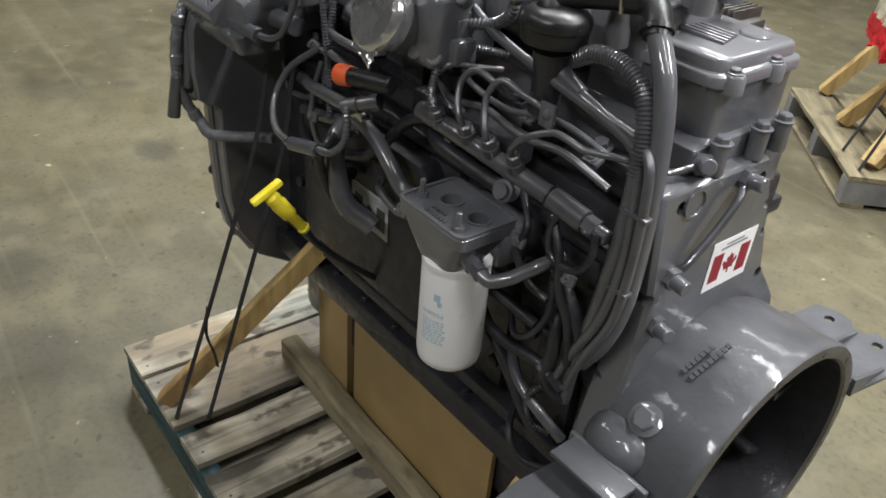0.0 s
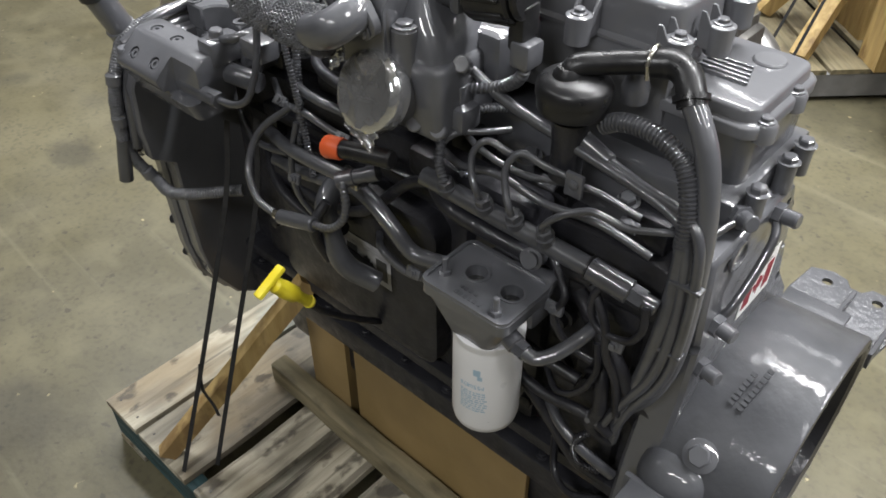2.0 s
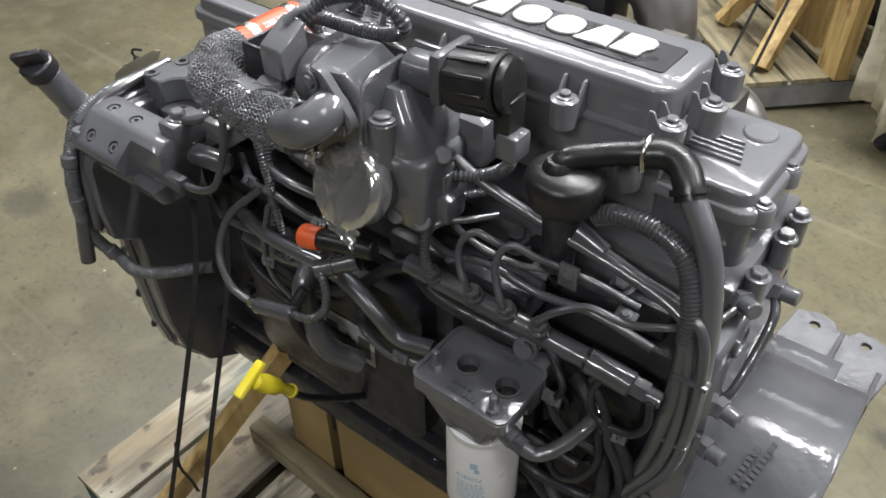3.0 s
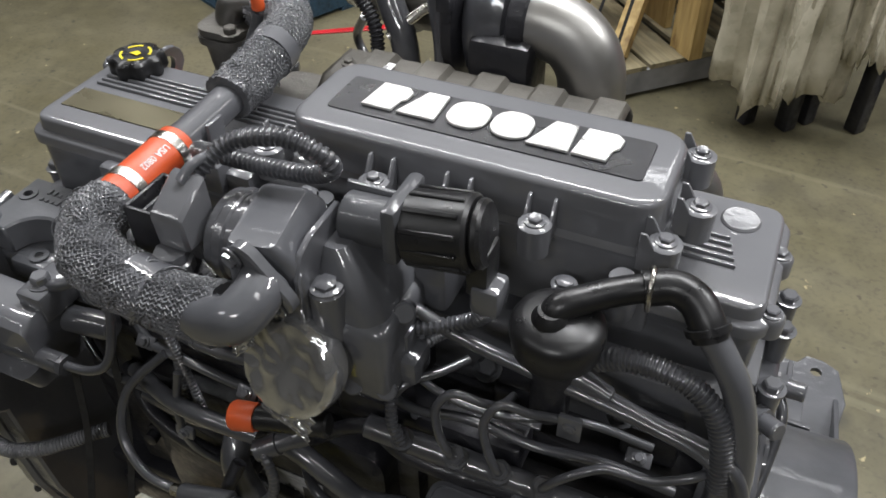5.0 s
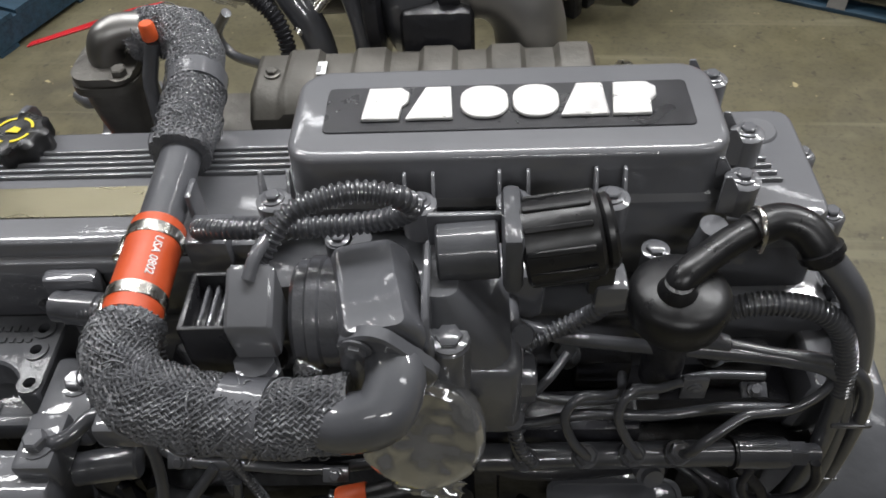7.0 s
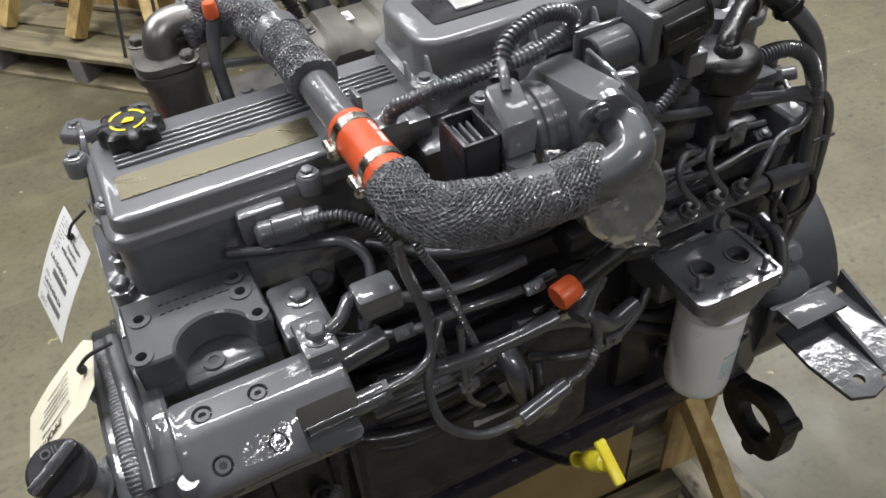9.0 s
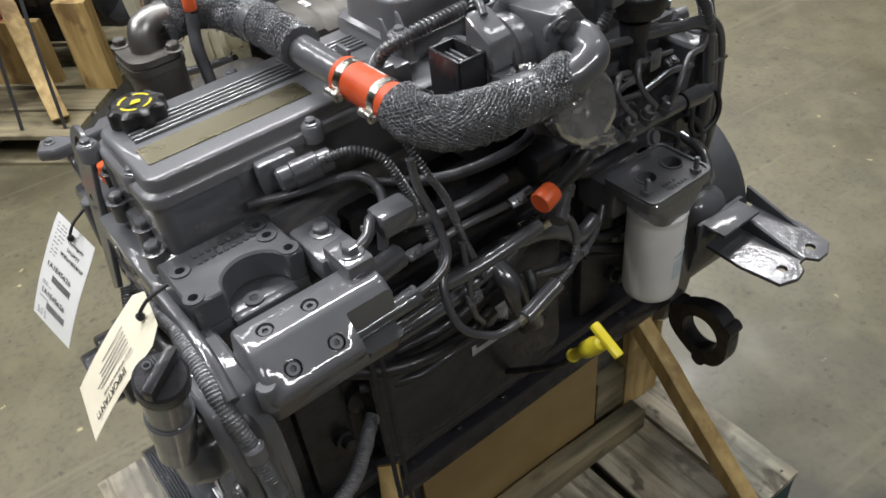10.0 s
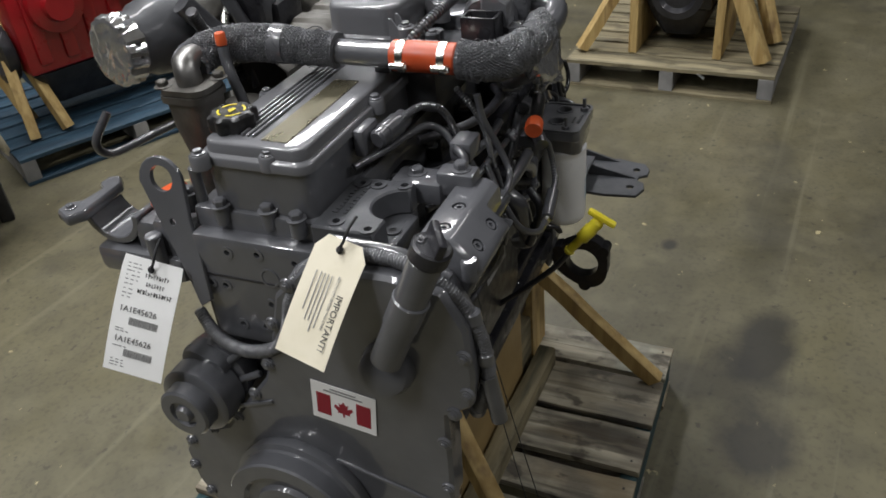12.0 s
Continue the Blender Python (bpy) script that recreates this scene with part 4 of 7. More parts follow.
part("spring_clip", tube([(0.375, -0.13, 1.231), (0.379, -0.133, 1.256), (0.382, -0.147, 1.2615), (0.383, -0.16, 1.25), (0.384, -0.158, 1.229)], 0.0028), STEEL, breather, "bright spring clip")
part("breather_pipe", tube([(0.438, -0.157, 1.226), (0.456, -0.165, 1.207), (0.474, -0.173, 1.182), (0.488, -0.18, 1.145), (0.5, -0.187, 1.085), (0.506, -0.192, 1.0), (0.505, -0.195, 0.9), (0.49, -0.198, 0.83), (0.462, -0.198, 0.775)], 0.0135, 18), PAINT, engine)
part("conduit", ribbed([(0.35, -0.18, 1.168), (0.375, -0.18, 1.182), (0.41, -0.181, 1.185), (0.442, -0.184, 1.177), (0.466, -0.189, 1.155), (0.48, -0.197, 1.115), (0.485, -0.203, 1.075)], 0.0115, 0.005), TUBE, engine)
part("loom_tube", tube([(0.4845, -0.202, 1.08), (0.487, -0.205, 1.05), (0.488, -0.212, 0.97), (0.48, -0.215, 0.88), (0.462, -0.212, 0.78), (0.452, -0.205, 0.7)], 0.01, 14), TUBE, engine)
part("bolt", hex_bolt((0.302, -0.134, 1.206), (0, 0, 1), 0.009), PAINT, engine)
part("breather_stand", rod((0.302, -0.134, 1.136), (0.302, -0.134, 1.206), 0.013, seg=18), PAINT, engine)
part("hose_stub", lathe([(0.016, 0), (0.017, 0.02), (0.014, 0.03), (0.0125, 0.05)], (0.353, -0.117, 1.176), (0.003, -0.112, 1.006), 20), PAINT, engine)

# fuel rail, its nuts and lines
R0, R1, R2 = Vector((0.134, -0.248, 1.034)), Vector((0.39, -0.231, 1.009)), Vector((0.482, -0.224, 0.994))
rd = (R1 - R0).normalized()
ra = rod(R0, R1, 0.0135, seg=20, bevel=0.002)
rail = part("fuel_rail", ra, TUBE, engine)
rv = rod(R1, R1.lerp(R2, 0.62), 0.016, seg=24, bevel=0.002)
part("relief_valve", rv, TUBE, rail)
part("rail_ring", rod(R1 - rd * 0.001, R1 + rd * 0.0015, 0.0166, seg=24), BLACK, rail)
rn_ = lathe([(0.0135, 0), (0.0135, 0.018)], R1.lerp(R2, 0.62), R2 - R1, 6)
join(rn_, rod(R1.lerp(R2, 0.75), R2, 0.0105, seg=18, bevel=0.002))
part("rail_end_nut", rn_, TUBE, rail)
NUTS = [Vector(p) for p in ((0.18, -0.253, 1.042), (0.24, -0.251, 1.042), (0.286, -0.248, 1.04), (0.331, -0.245, 1.036))]
for nu in NUTS:
    up = Vector((0.05, -0.35, 0.8)).normalized()
    nb = lathe([(0.0125, -0.014), (0.0125, 0.0)], nu, up, 16)
    join(nb, lathe([(0.0105, 0.0), (0.0105, 0.012), (0.008, 0.014)], nu, up, 6))
    part("line_nut", nb, TUBE, rail)
FL = 0.0046
part("fuel_line", tube([NUTS[1], (0.238, -0.263, 1.064), (0.224, -0.257, 1.083), (0.217, -0.246, 1.106), (0.231, -0.236, 1.123), (0.258, -0.23, 1.116), (0.272, -0.214, 1.1), (0.278, -0.19, 1.09)], FL), TUBE, engine)
part("fuel_line", tube([NUTS[2], (0.287, -0.26, 1.06), (0.274, -0.253, 1.08), (0.266, -0.243, 1.104), (0.278, -0.231, 1.124), (0.304, -0.222, 1.114), (0.325, -0.21, 1.104), (0.34, -0.205, 1.102)], FL), TUBE, engine)
part("fuel_line", tube([NUTS[3], (0.335, -0.258, 1.058), (0.352, -0.254, 1.08), (0.382, -0.241, 1.096), (0.404, -0.237, 1.096), (0.43, -0.23, 1.09), (0.468, -0.207, 1.09), (0.494, -0.16, 1.072), (0.507, -0.125, 1.076)], FL), TUBE, engine)
part("fuel_line", tube([NUTS[0], (0.175, -0.262, 1.066), (0.169, -0.252, 1.095), (0.181, -0.235, 1.113), (0.205, -0.208, 1.112), (0.224, -0.18, 1.11)], FL), TUBE, engine)
part("line_bracket", box(0.33, 0.354, -0.212, -0.206, 1.08, 1.112, 0.001), PAINT, engine)
part("bolt", hex_bolt((0.342, -0.212, 1.098), (0, -1, 0), 0.005, 0.004), PAINT, engine)
part("conduit", ribbed([(0.198, -0.15, 1.118), (0.18, -0.2, 1.13), (0.17, -0.24, 1.12), (0.175, -0.262, 1.085), (0.19, -0.27, 1.06)], 0.0065, 0.005, 0.0015), TUBE, engine)
part("return_pipe", tube([(0.16, -0.2, 1.19), (0.19, -0.197, 1.173), (0.222, -0.197, 1.16), (0.28, -0.195, 1.145), (0.34, -0.193, 1.132), (0.4, -0.192, 1.12), (0.458, -0.195, 1.107), (0.484, -0.202, 1.09), (0.496, -0.208, 1.05), (0.502, -0.214, 0.96), (0.494, -0.222, 0.88), (0.462, -0.224, 0.8), (0.442, -0.224, 0.74)], 0.007, 12), TUBE, engine)
lp = tube([(0.345, -0.183, 1.134), (0.38, -0.186, 1.128), (0.42, -0.189, 1.119), (0.468, -0.193, 1.113), (0.497, -0.202, 1.1), (0.511, -0.21, 1.06), (0.515, -0.214, 0.96), (0.507, -0.216, 0.88), (0.476, -0.216, 0.8), (0.456, -0.214, 0.73)], 0.0065, 12)
lead = part("supply_pipe", lp, TUBE, engine)
part("pipe_coupling", rod((0.326, -0.181, 1.142), (0.372, -0.185, 1.129), 0.0125, 0.01, 18, 0.002), TUBE, lead)
for q in ((0.51, -0.211, 1.035), (0.508, -0.214, 0.93), (0.466, -0.192, 1.11)):
    part("pipe_clip", box(q[0] - 0.026, q[0] + 0.014, q[1] - 0.008, q[1] + 0.008, q[2] - 0.003, q[2] + 0.003, 0.0025), TUBE, engine)
part("drain_line", tube([(0.474, -0.238, 1.0), (0.478, -0.245, 0.97), (0.463, -0.248, 0.945), (0.425, -0.246, 0.938), (0.408, -0.244, 0.958), (0.41, -0.24, 0.99), (0.43, -0.23, 1.01)], 0.005, 10), DARK, engine)
part("conduit", ribbed([(0.448, -0.2, 0.7), (0.43, -0.23, 0.72), (0.415, -0.24, 0.69), (0.425, -0.235, 0.65), (0.455, -0.225, 0.645)], 0.0065, 0.005, 0.0015), DARK, engine)

# fuel filter head and filter
hp = plate(rounded(0.207, 0.346, -0.338, -0.232, 0.014), "z", 0.931, 0.953, 0.003)
hp = cut(hp, *[lathe([(0.0148, 0), (0.0148, 0.04)], (hx, hy, 0.9355), (0, 0, 1), 28) for hx, hy in ((0.257, -0.281), (0.315, -0.281))])
fhead = part("filter_head", hp, PAINT, engine)
rim = bmesh.new()
ro = rounded(0.207, 0.346, -0.338, -0.232, 0.014)
ri = rounded(0.212, 0.341, -0.333, -0.237, 0.011)
for z0, z1 in ((0.953, 0.9565),):
    n = len(ro)
    v = [[rim.verts.new((x, y, z)) for x, y in o] for o in (ro, ri) for z in (z0, z1)]
    for i in range(n):
        j = (i + 1) % n
        rim.faces.new((v[0][i], v[0][j], v[1][j], v[1][i]))
        rim.faces.new((v[1][i], v[1][j], v[3][j], v[3][i]))
        rim.faces.new((v[3][i], v[3][j], v[2][j], v[2][i]))
part("head_rim", rim, PAINT, fhead)
for hx, hy in ((0.257, -0.281), (0.315, -0.281)):
    part("port_rim", ring_plate(lambda t: 0.0185, 0.0149, (hx, hy), "z", 0.9532, 0.9552, 28), PAINT, fhead)
    # Black disc at the port's bottom paints the shade in it.
    part("port_floor", lathe([(0.0146, 0), (0.0146, 0.001)], (hx, hy, 0.936), (0, 0, 1), 28), BLACK, fhead, "black disc for the shade in the open port")
    part("port_screw", lathe([(0.006, 0), (0.006, 0.006), (0.004, 0.007)], (hx + 0.004, hy - 0.004, 0.937), (0, 0, 1), 12), IRON, fhead)
tagged(bars([(0.0075 * i, 0.0075 * i + 0.005, 0.0, 0.0045) for i in range(4)] + [(0.0075 * i, 0.0075 * i + 0.005, -0.012, -0.0065) for i in range(6)], pose(0.257, -0.315, 0.9532), CAST, fhead, "cast_mark", 0.0014), kind="stuff")
for sx, sy in ((0.226, -0.307), (0.322, -0.322)):
    st = rod((sx, sy, 0.953), (sx, sy, 0.98), 0.0042, seg=12, bevel=0.001)
    join(st, lathe([(0.0088, 0), (0.0088, 0.007)], (sx, sy, 0.953), (0, 0, 1), 6))
    part("stud", st, PAINT, fhead)
fb = loft([(rounded(0.244, 0.322, -0.33, -0.268, 0.02), 0.884), (rounded(0.229, 0.334, -0.335, -0.25, 0.02), 0.911), (rounded(0.214, 0.34, -0.335, -0.235, 0.014), 0.932)])
join(fb, box(0.22, 0.33, -0.25, -0.16, 0.866, 0.931, 0.01))
part("filter_neck", fb, PAINT, fhead)
fit = rod((0.324, -0.307, 0.914), (0.351, -0.312, 0.908), 0.0135, seg=20, bevel=0.002)
join(fit, lathe([(0.0125, 0), (0.0125, 0.014)], (0.351, -0.312, 0.908), (0.9, -0.1, -0.1), 6))
part("fitting", fit, TUBE, fhead)
part("fuel_hose", tube([(0.361, -0.313, 0.906), (0.378, -0.308, 0.901), (0.396, -0.292, 0.911), (0.411, -0.262, 0.926), (0.416, -0.222, 0.931)], 0.0095, 14), TUBE, engine)
part("side_plug", lathe([(0.0155, 0), (0.0155, 0.02), (0.011, 0.021), (0.011, 0.028)], (0.308, -0.223, 0.977), (0.2, -0.9, 0.35), 16), PAINT, engine)
part("side_plug", lathe([(0.0155, 0), (0.0155, 0.02), (0.011, 0.021), (0.011, 0.028)], (0.18, -0.205, 1.0), (0.1, -0.9, 0.3), 16), PAINT, engine)
ff = lathe([(0.03, 0.702), (0.041, 0.704), (0.0465, 0.71), (0.0488, 0.722), (0.0488, 0.87), (0.048, 0.874), (0.0495, 0.877), (0.0495, 0.885), (0.044, 0.889)], (0.286, -0.286, 0), (0, 0, 1), 56)
filt = part("fuel_filter", ff, WHITE, engine, "white spin-on fuel filter with pale blue print")


def on_drum(text_rows, cx, cy, r, parent, mat):
    """Bars of print bent round a drum: angle from, angle to, height from, height to."""
    bm = bmesh.new()
    for a0, a1, z0, z1 in text_rows:
        n = max(2, int((a1 - a0) / 4))
        lo = [bm.verts.new((cx + r * math.cos(radians(a0 + (a1 - a0) * i / n)), cy + r * math.sin(radians(a0 + (a1 - a0) * i / n)), z0)) for i in range(n + 1)]
        hi = [bm.verts.new((v.co.x, v.co.y, z1)) for v in lo]
        for i in range(n):
            bm.faces.new((lo[i], lo[i + 1], hi[i + 1], hi[i]))
    return part("print", bm, mat, parent)


rows = []
for k in range(9):
    z = 0.757 + 0.0046 * k
    a = 262
    while a < 304:
        w = rnd.uniform(2, 8)
        rows.append((a, a + w, z, z + 0.0026))
        a += w + rnd.uniform(1.2, 2.5)
on_drum(rows, 0.286, -0.286, 0.049, filt, BLUEINK)
on_drum([(285, 297, 0.83, 0.842), (292, 300, 0.822, 0.83)], 0.286, -0.286, 0.049, filt, BLUEINK)
lt = letters("P550879", 0.0105, Matrix.Identity(4), BLUEINK, filt, "lettering", 0.0002)
for v in lt.data.vertices:
    a = radians(283) - v.co.x / 0.0491
    rr = 0.0491 + v.co.z
    v.co = (0.286 + rr * math.cos(a), -0.286 + rr * math.sin(a), 0.808 - v.co.y)

# flywheel housing
def bell(prof, cy, cz, seg=72):
    """A turned wall about the crank's line: profile is (x, radius)."""
    bm = bmesh.new()
    rings = [[bm.verts.new((x, cy + r * math.cos(2 * math.pi * i / seg), cz + r * math.sin(2 * math.pi * i / seg))) for i in range(seg)] for x, r in prof]
    for a, b in zip(rings, rings[1:]):
        for i in range(seg):
            bm.faces.new((a[i], a[(i + 1) % seg], b[(i + 1) % seg], b[i]))
    return bm


FWY, FWZ = 0.002, 0.604
housing = part("flywheel_housing", bell(((0.51, 0.058), (0.51, 0.222), (0.53, 0.226), (0.62, 0.2275), (0.645, 0.229), (0.664, 0.23), (0.668, 0.2275), (0.668, 0.225)), FWY, FWZ), CAST, engine)
part("machined_face", bell(((0.668, 0.225), (0.6685, 0.224), (0.6685, 0.209), (0.664, 0.205)), FWY, FWZ), SHIELD, housing, "bare dull machined rim face")
# Dark painted bore; its near-black colour also stands in for the shade inside.
part("housing_bore", bell(((0.664, 0.205), (0.56, 0.195), (0.545, 0.155), (0.54, 0.06), (0.51, 0.058)), FWY, FWZ), DARK, housing, "dark painted inside of the housing, darkened further for shade")
for i in range(12):
    a = 2 * math.pi * (i + 0.5) / 12
    # Flat black discs on the rim paint the dark of its holes.
    part("rim_hole", lathe([(0.0055, 0), (0.0055, 0.0006)], (0.6686, FWY + 0.2175 * math.cos(a), FWZ + 0.2175 * math.sin(a)), (1, 0, 0), 12), BLACK, housing)
for i in range(8):
    a = 2 * math.pi * i / 8 + 0.2
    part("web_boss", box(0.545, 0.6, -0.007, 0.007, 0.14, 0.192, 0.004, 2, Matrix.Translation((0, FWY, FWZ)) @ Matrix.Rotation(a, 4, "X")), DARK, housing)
part("crank_flange", lathe([(0.057, 0), (0.057, 0.03), (0.05, 0.034), (0.03, 0.034)], (0.52, FWY, FWZ), (1, 0, 0), 36), IRON, housing)
# adapter between block and housing
ad = plate([(-0.19, 1.06), (0.03, 1.06), (0.06, 1.0), (0.11, 0.86), (0.18, 0.78), (0.22, 0.66), (0.22, 0.5), (0.1, 0.36), (-0.14, 0.36), (-0.2, 0.42), (-0.215, 0.52), (-0.2, 0.66), (-0.17, 0.8), (-0.165, 0.9)], "x", 0.47, 0.522, 0.006)
HOLES = ((-0.165, 0.9), (0.02, 1.03), (0.075, 0.93), (0.1, 0.85), (-0.15, 1.035), (0.06, 0.98))
ad = cut(ad, *[lathe([(0.009, 0), (0.009, 0.04)], (0.5, yy, zz), (1, 0, 0), 18) for yy, zz in HOLES])
rear = part("rear_plate", ad, PAINT, engine)
for yy, zz in HOLES:
    # Black disc in each hole stands in for its shade.
    part("bolt_hole", lathe([(0.0088, 0), (0.0088, 0.0012)], (0.502, yy, zz), (1, 0, 0), 16), BLACK, rear)
part("core_plug", lathe([(0.021, 0), (0.021, 0.004), (0.017, 0.0042), (0.016, 0.0015)], (0.522, -0.125, 1.035), (1, 0, 0), 24), PAINT, rear)
hum = loft([(rounded(-0.05, 0.05, -0.04, 0.04, 0.035), -0.03), (rounded(-0.05, 0.05, -0.04, 0.04, 0.035), 0.02), (rounded(-0.04, 0.04, -0.03, 0.03, 0.028), 0.036), (rounded(-0.025, 0.025, -0.016, 0.016, 0.015), 0.042)])
hum.transform(Matrix.Translation((0.55, -0.186, 0.682)) @ basis((0, -0.75, 0.65)))
part("starter_hump", hum, CAST, housing)
pg = lathe([(0.024, 0), (0.024, 0.003), (0.02, 0.004)], (0, 0, 0), (0, 0, 1), 28)
join(pg, lathe([(0.0165, 0.003), (0.0165, 0.01), (0.014, 0.012)], (0, 0, 0), (0, 0, 1), 6))
pg.transform(Matrix.Translation((0.57, -0.178, 0.742)) @ basis((0, -0.75, 0.66)))
part("access_plug", pg, PAINT, housing)
tagged(bars([(0.008 * i, 0.008 * i + 0.0055, -0.004, 0.004) for i in range(7)] + [(0.008 * i, 0.008 * i + 0.0055, -0.018, -0.01) for i in range(9)], Matrix.Translation((0.57, -0.12, 0.798)) @ basis((0, -0.55, 0.83)) @ pose(0, 0, 0.0005, 0, 0, 82), CAST, housing, "cast_mark", 0.0018), kind="stuff")
# starter opening, seen from the front
so = lambda t: 0.074 + 0.006 * math.cos(3 * t)
sr = ring_plate(so, 0.043, (-0.285, 0.445), "x", 0.472, 0.508, 40)
part("starter_flange", sr, DARK, housing)
for t in (0.4, 2.5, 4.6):
    part("flange_ear", rod((0.47, -0.285 + 0.068 * math.cos(t), 0.445 + 0.072 * math.sin(t)), (0.51, -0.285 + 0.068 * math.cos(t), 0.445 + 0.072 * math.sin(t)), 0.016, seg=18), DARK, housing)


# rear support brackets: outline of the foot, gusset and wall
def bracket(side):
    out = [(0.5, -0.25), (0.67, -0.235), (0.686, -0.335), (0.67, -0.405), (0.642, -0.42), (0.615, -0.42), (0.602, -0.4), (0.582, -0.4), (0.57, -0.418), (0.542, -0.424), (0.505, -0.41), (0.495, -0.33)]
    y_of = (lambda y: y) if side < 0 else (lambda y: 0.007 - y)
    zz = 0.642
    b = part("support_bracket", cut(plate([(x, y_of(y)) for x, y in out], "z", zz, zz + 0.008, 0.0012), *[lathe([(0.0095, 0), (0.0095, 0.05)], (hx, y_of(-0.388), zz - 0.02), (0, 0, 1), 18) for hx in (0.544, 0.634)]), CAST, engine, "flat plate support bracket with two bolt holes")
    part("gusset", plate([(y_of(-0.4), zz + 0.008), (y_of(-0.23), zz + 0.008), (y_of(-0.22), zz + 0.04), (y_of(-0.26), zz + 0.04)], "x", 0.588, 0.596, 0.001), CAST, b)
    part("gusset", plate([(y_of(-0.34), zz + 0.008), (y_of(-0.22), zz + 0.008), (y_of(-0.215), zz + 0.045)], "x", 0.666, 0.674, 0.001), CAST, b)
    part("bracket_wall", box(0.495, 0.63, min(y_of(-0.235), y_of(-0.225)), max(y_of(-0.235), y_of(-0.225)), zz - 0.02, zz + 0.048, 0.003), CAST, b)
    part("bracket_top", box(0.505, 0.615, min(y_of(-0.283), y_of(-0.225)), max(y_of(-0.283), y_of(-0.225)), zz + 0.039, zz + 0.047, 0.002), CAST, b)
    for hx in (0.52, 0.61):
        part("bolt", hex_bolt((hx, y_of(-0.236), zz + 0.02), (0, -side * -1.0, 0) if side > 0 else (0, -1, 0), 0.01, 0.009), CAST, b)
    return b


bracket(-1)
bracket(1)
# rear face fittings
part("coolant_line", tube([(0.525, -0.028, 1.04), (0.537, -0.05, 1.025), (0.537, -0.08, 0.99), (0.532, -0.115, 0.95), (0.525, -0.125, 0.935)], 0.006, 10), TUBE, engine)
for p, d in (((0.522, -0.025, 1.042), (1, -0.1, 0.1)), ((0.522, -0.135, 0.93), (1, -0.2, 0.0)), ((0.522, -0.14, 0.855), (1, -0.3, 0.1)), ((0.505, -0.105, 1.075), (0.7, -0.6, 0.3))):
    q = lathe([(0.015, 0), (0.015, 0.012)], p, d, 6)
    join(q, rod(p, Vector(p) + Vector(d).normalized() * 0.032, 0.0105, seg=14, bevel=0.002))
    part("sender", q, PAINT, engine)
for p in ((0.512, -0.085, 1.093), (0.512, 0.0, 1.093), (0.512, 0.05, 1.09)):
    part("stand_bolt", join(rod((p[0], p[1], 1.06), (p[0], p[1], 1.1), 0.012, seg=16), hex_bolt((p[0], p[1], 1.1), (0, 0, 1), 0.01, 0.01)), PAINT, engine)


# flag stickers: white with dark red bars and a plain leaf-like mark
def sticker(m, w, h, parent=None, paper=PAPER, ink=REDINK, label="white sticker with two dark red bars and a leaf mark"):
    s = part("flag_sticker", box(-w / 2, w / 2, -h / 2, h / 2, 0, 0.0006, 0).copy(), paper, parent, label)
    s.data.transform(m)
    for a, b in ((-0.42, -0.2), (0.2, 0.42)):
        bars([(w * a, w * b, -h * 0.34, h * 0.22)], m @ pose(0, 0, 0.0008), ink, s, "red_bar", 0.0003)
    lf = [(0, 0.5), (0.12, 0.28), (0.24, 0.34), (0.2, 0.06), (0.42, 0.2), (0.48, 0.05), (0.28, -0.2), (0.32, -0.3), (0.06, -0.26), (0.05, -0.5), (-0.05, -0.5), (-0.06, -0.26), (-0.32, -0.3), (-0.28, -0.2), (-0.48, 0.05), (-0.42, 0.2), (-0.2, 0.06), (-0.24, 0.34), (-0.12, 0.28)]
    k = h * 0.42
    le = plate([(x * k, y * k - h * 0.06) for x, y in lf], "z", 0.0006, 0.0011, 0)
    le.transform(m)
    part("leaf_mark", le, ink, s)
    bars([(-w * 0.3, w * 0.3, h * 0.3, h * 0.34), (-w * 0.2, w * 0.2, h * 0.37, h * 0.41)], m @ pose(0, 0, 0.0008), GREYINK, s, "print", 0.0003)
    return s


def face(at, u, v):
    """A matrix whose x and y lie along u and v at a place."""
    u = Vector(u).normalized()
    n = u.cross(Vector(v)).normalized()
    v = n.cross(u)
    m = Matrix((u, v, n)).transposed().to_4x4()
    return Matrix.Translation(at) @ m


sticker(face((0.5225, 0.003, 0.908), (0, 1, 0), (0, 0, 1)), 0.1, 0.08, engine)
sticker(face((-0.015, -0.2285, 0.785), (1, 0, 0), (0, 0, 1)), 0.11, 0.075, engine, DIMLABEL, INK, "grey overpainted sticker, dimmed for shade, with dark bars and a leaf mark")
sticker(face((-0.4915, -0.142, 0.8), (0, -1, -0.12), (0, -0.12, 1)), 0.112, 0.082, engine)

# ---- front end ----
gc_out = [(-0.33, 1.06), (-0.25, 1.07), (-0.12, 1.062), (-0.06, 1.0), (-0.03, 0.9), (0.0, 0.82), (0.06, 0.745), (0.11, 0.68), (0.2, 0.64), (0.235, 0.58), (0.23, 0.5), (0.2, 0.44), (0.12, 0.4), (-0.14, 0.39), (-0.25, 0.46), (-0.298, 0.54), (-0.312, 0.62), (-0.316, 0.72), (-0.318, 0.83), (-0.36, 0.86), (-0.366, 0.92), (-0.36, 1.0)]
gear = part("gear_cover", plate(gc_out, "x", -0.49, -0.46, 0.006), PAINT, engine)
back = [((y - (-0.05)) * 0.97 - 0.05, (z - 0.72) * 0.985 + 0.72) for y, z in gc_out]
part("gear_housing", plate(back, "x", -0.46, -0.425, 0.004), PAINT, engine)
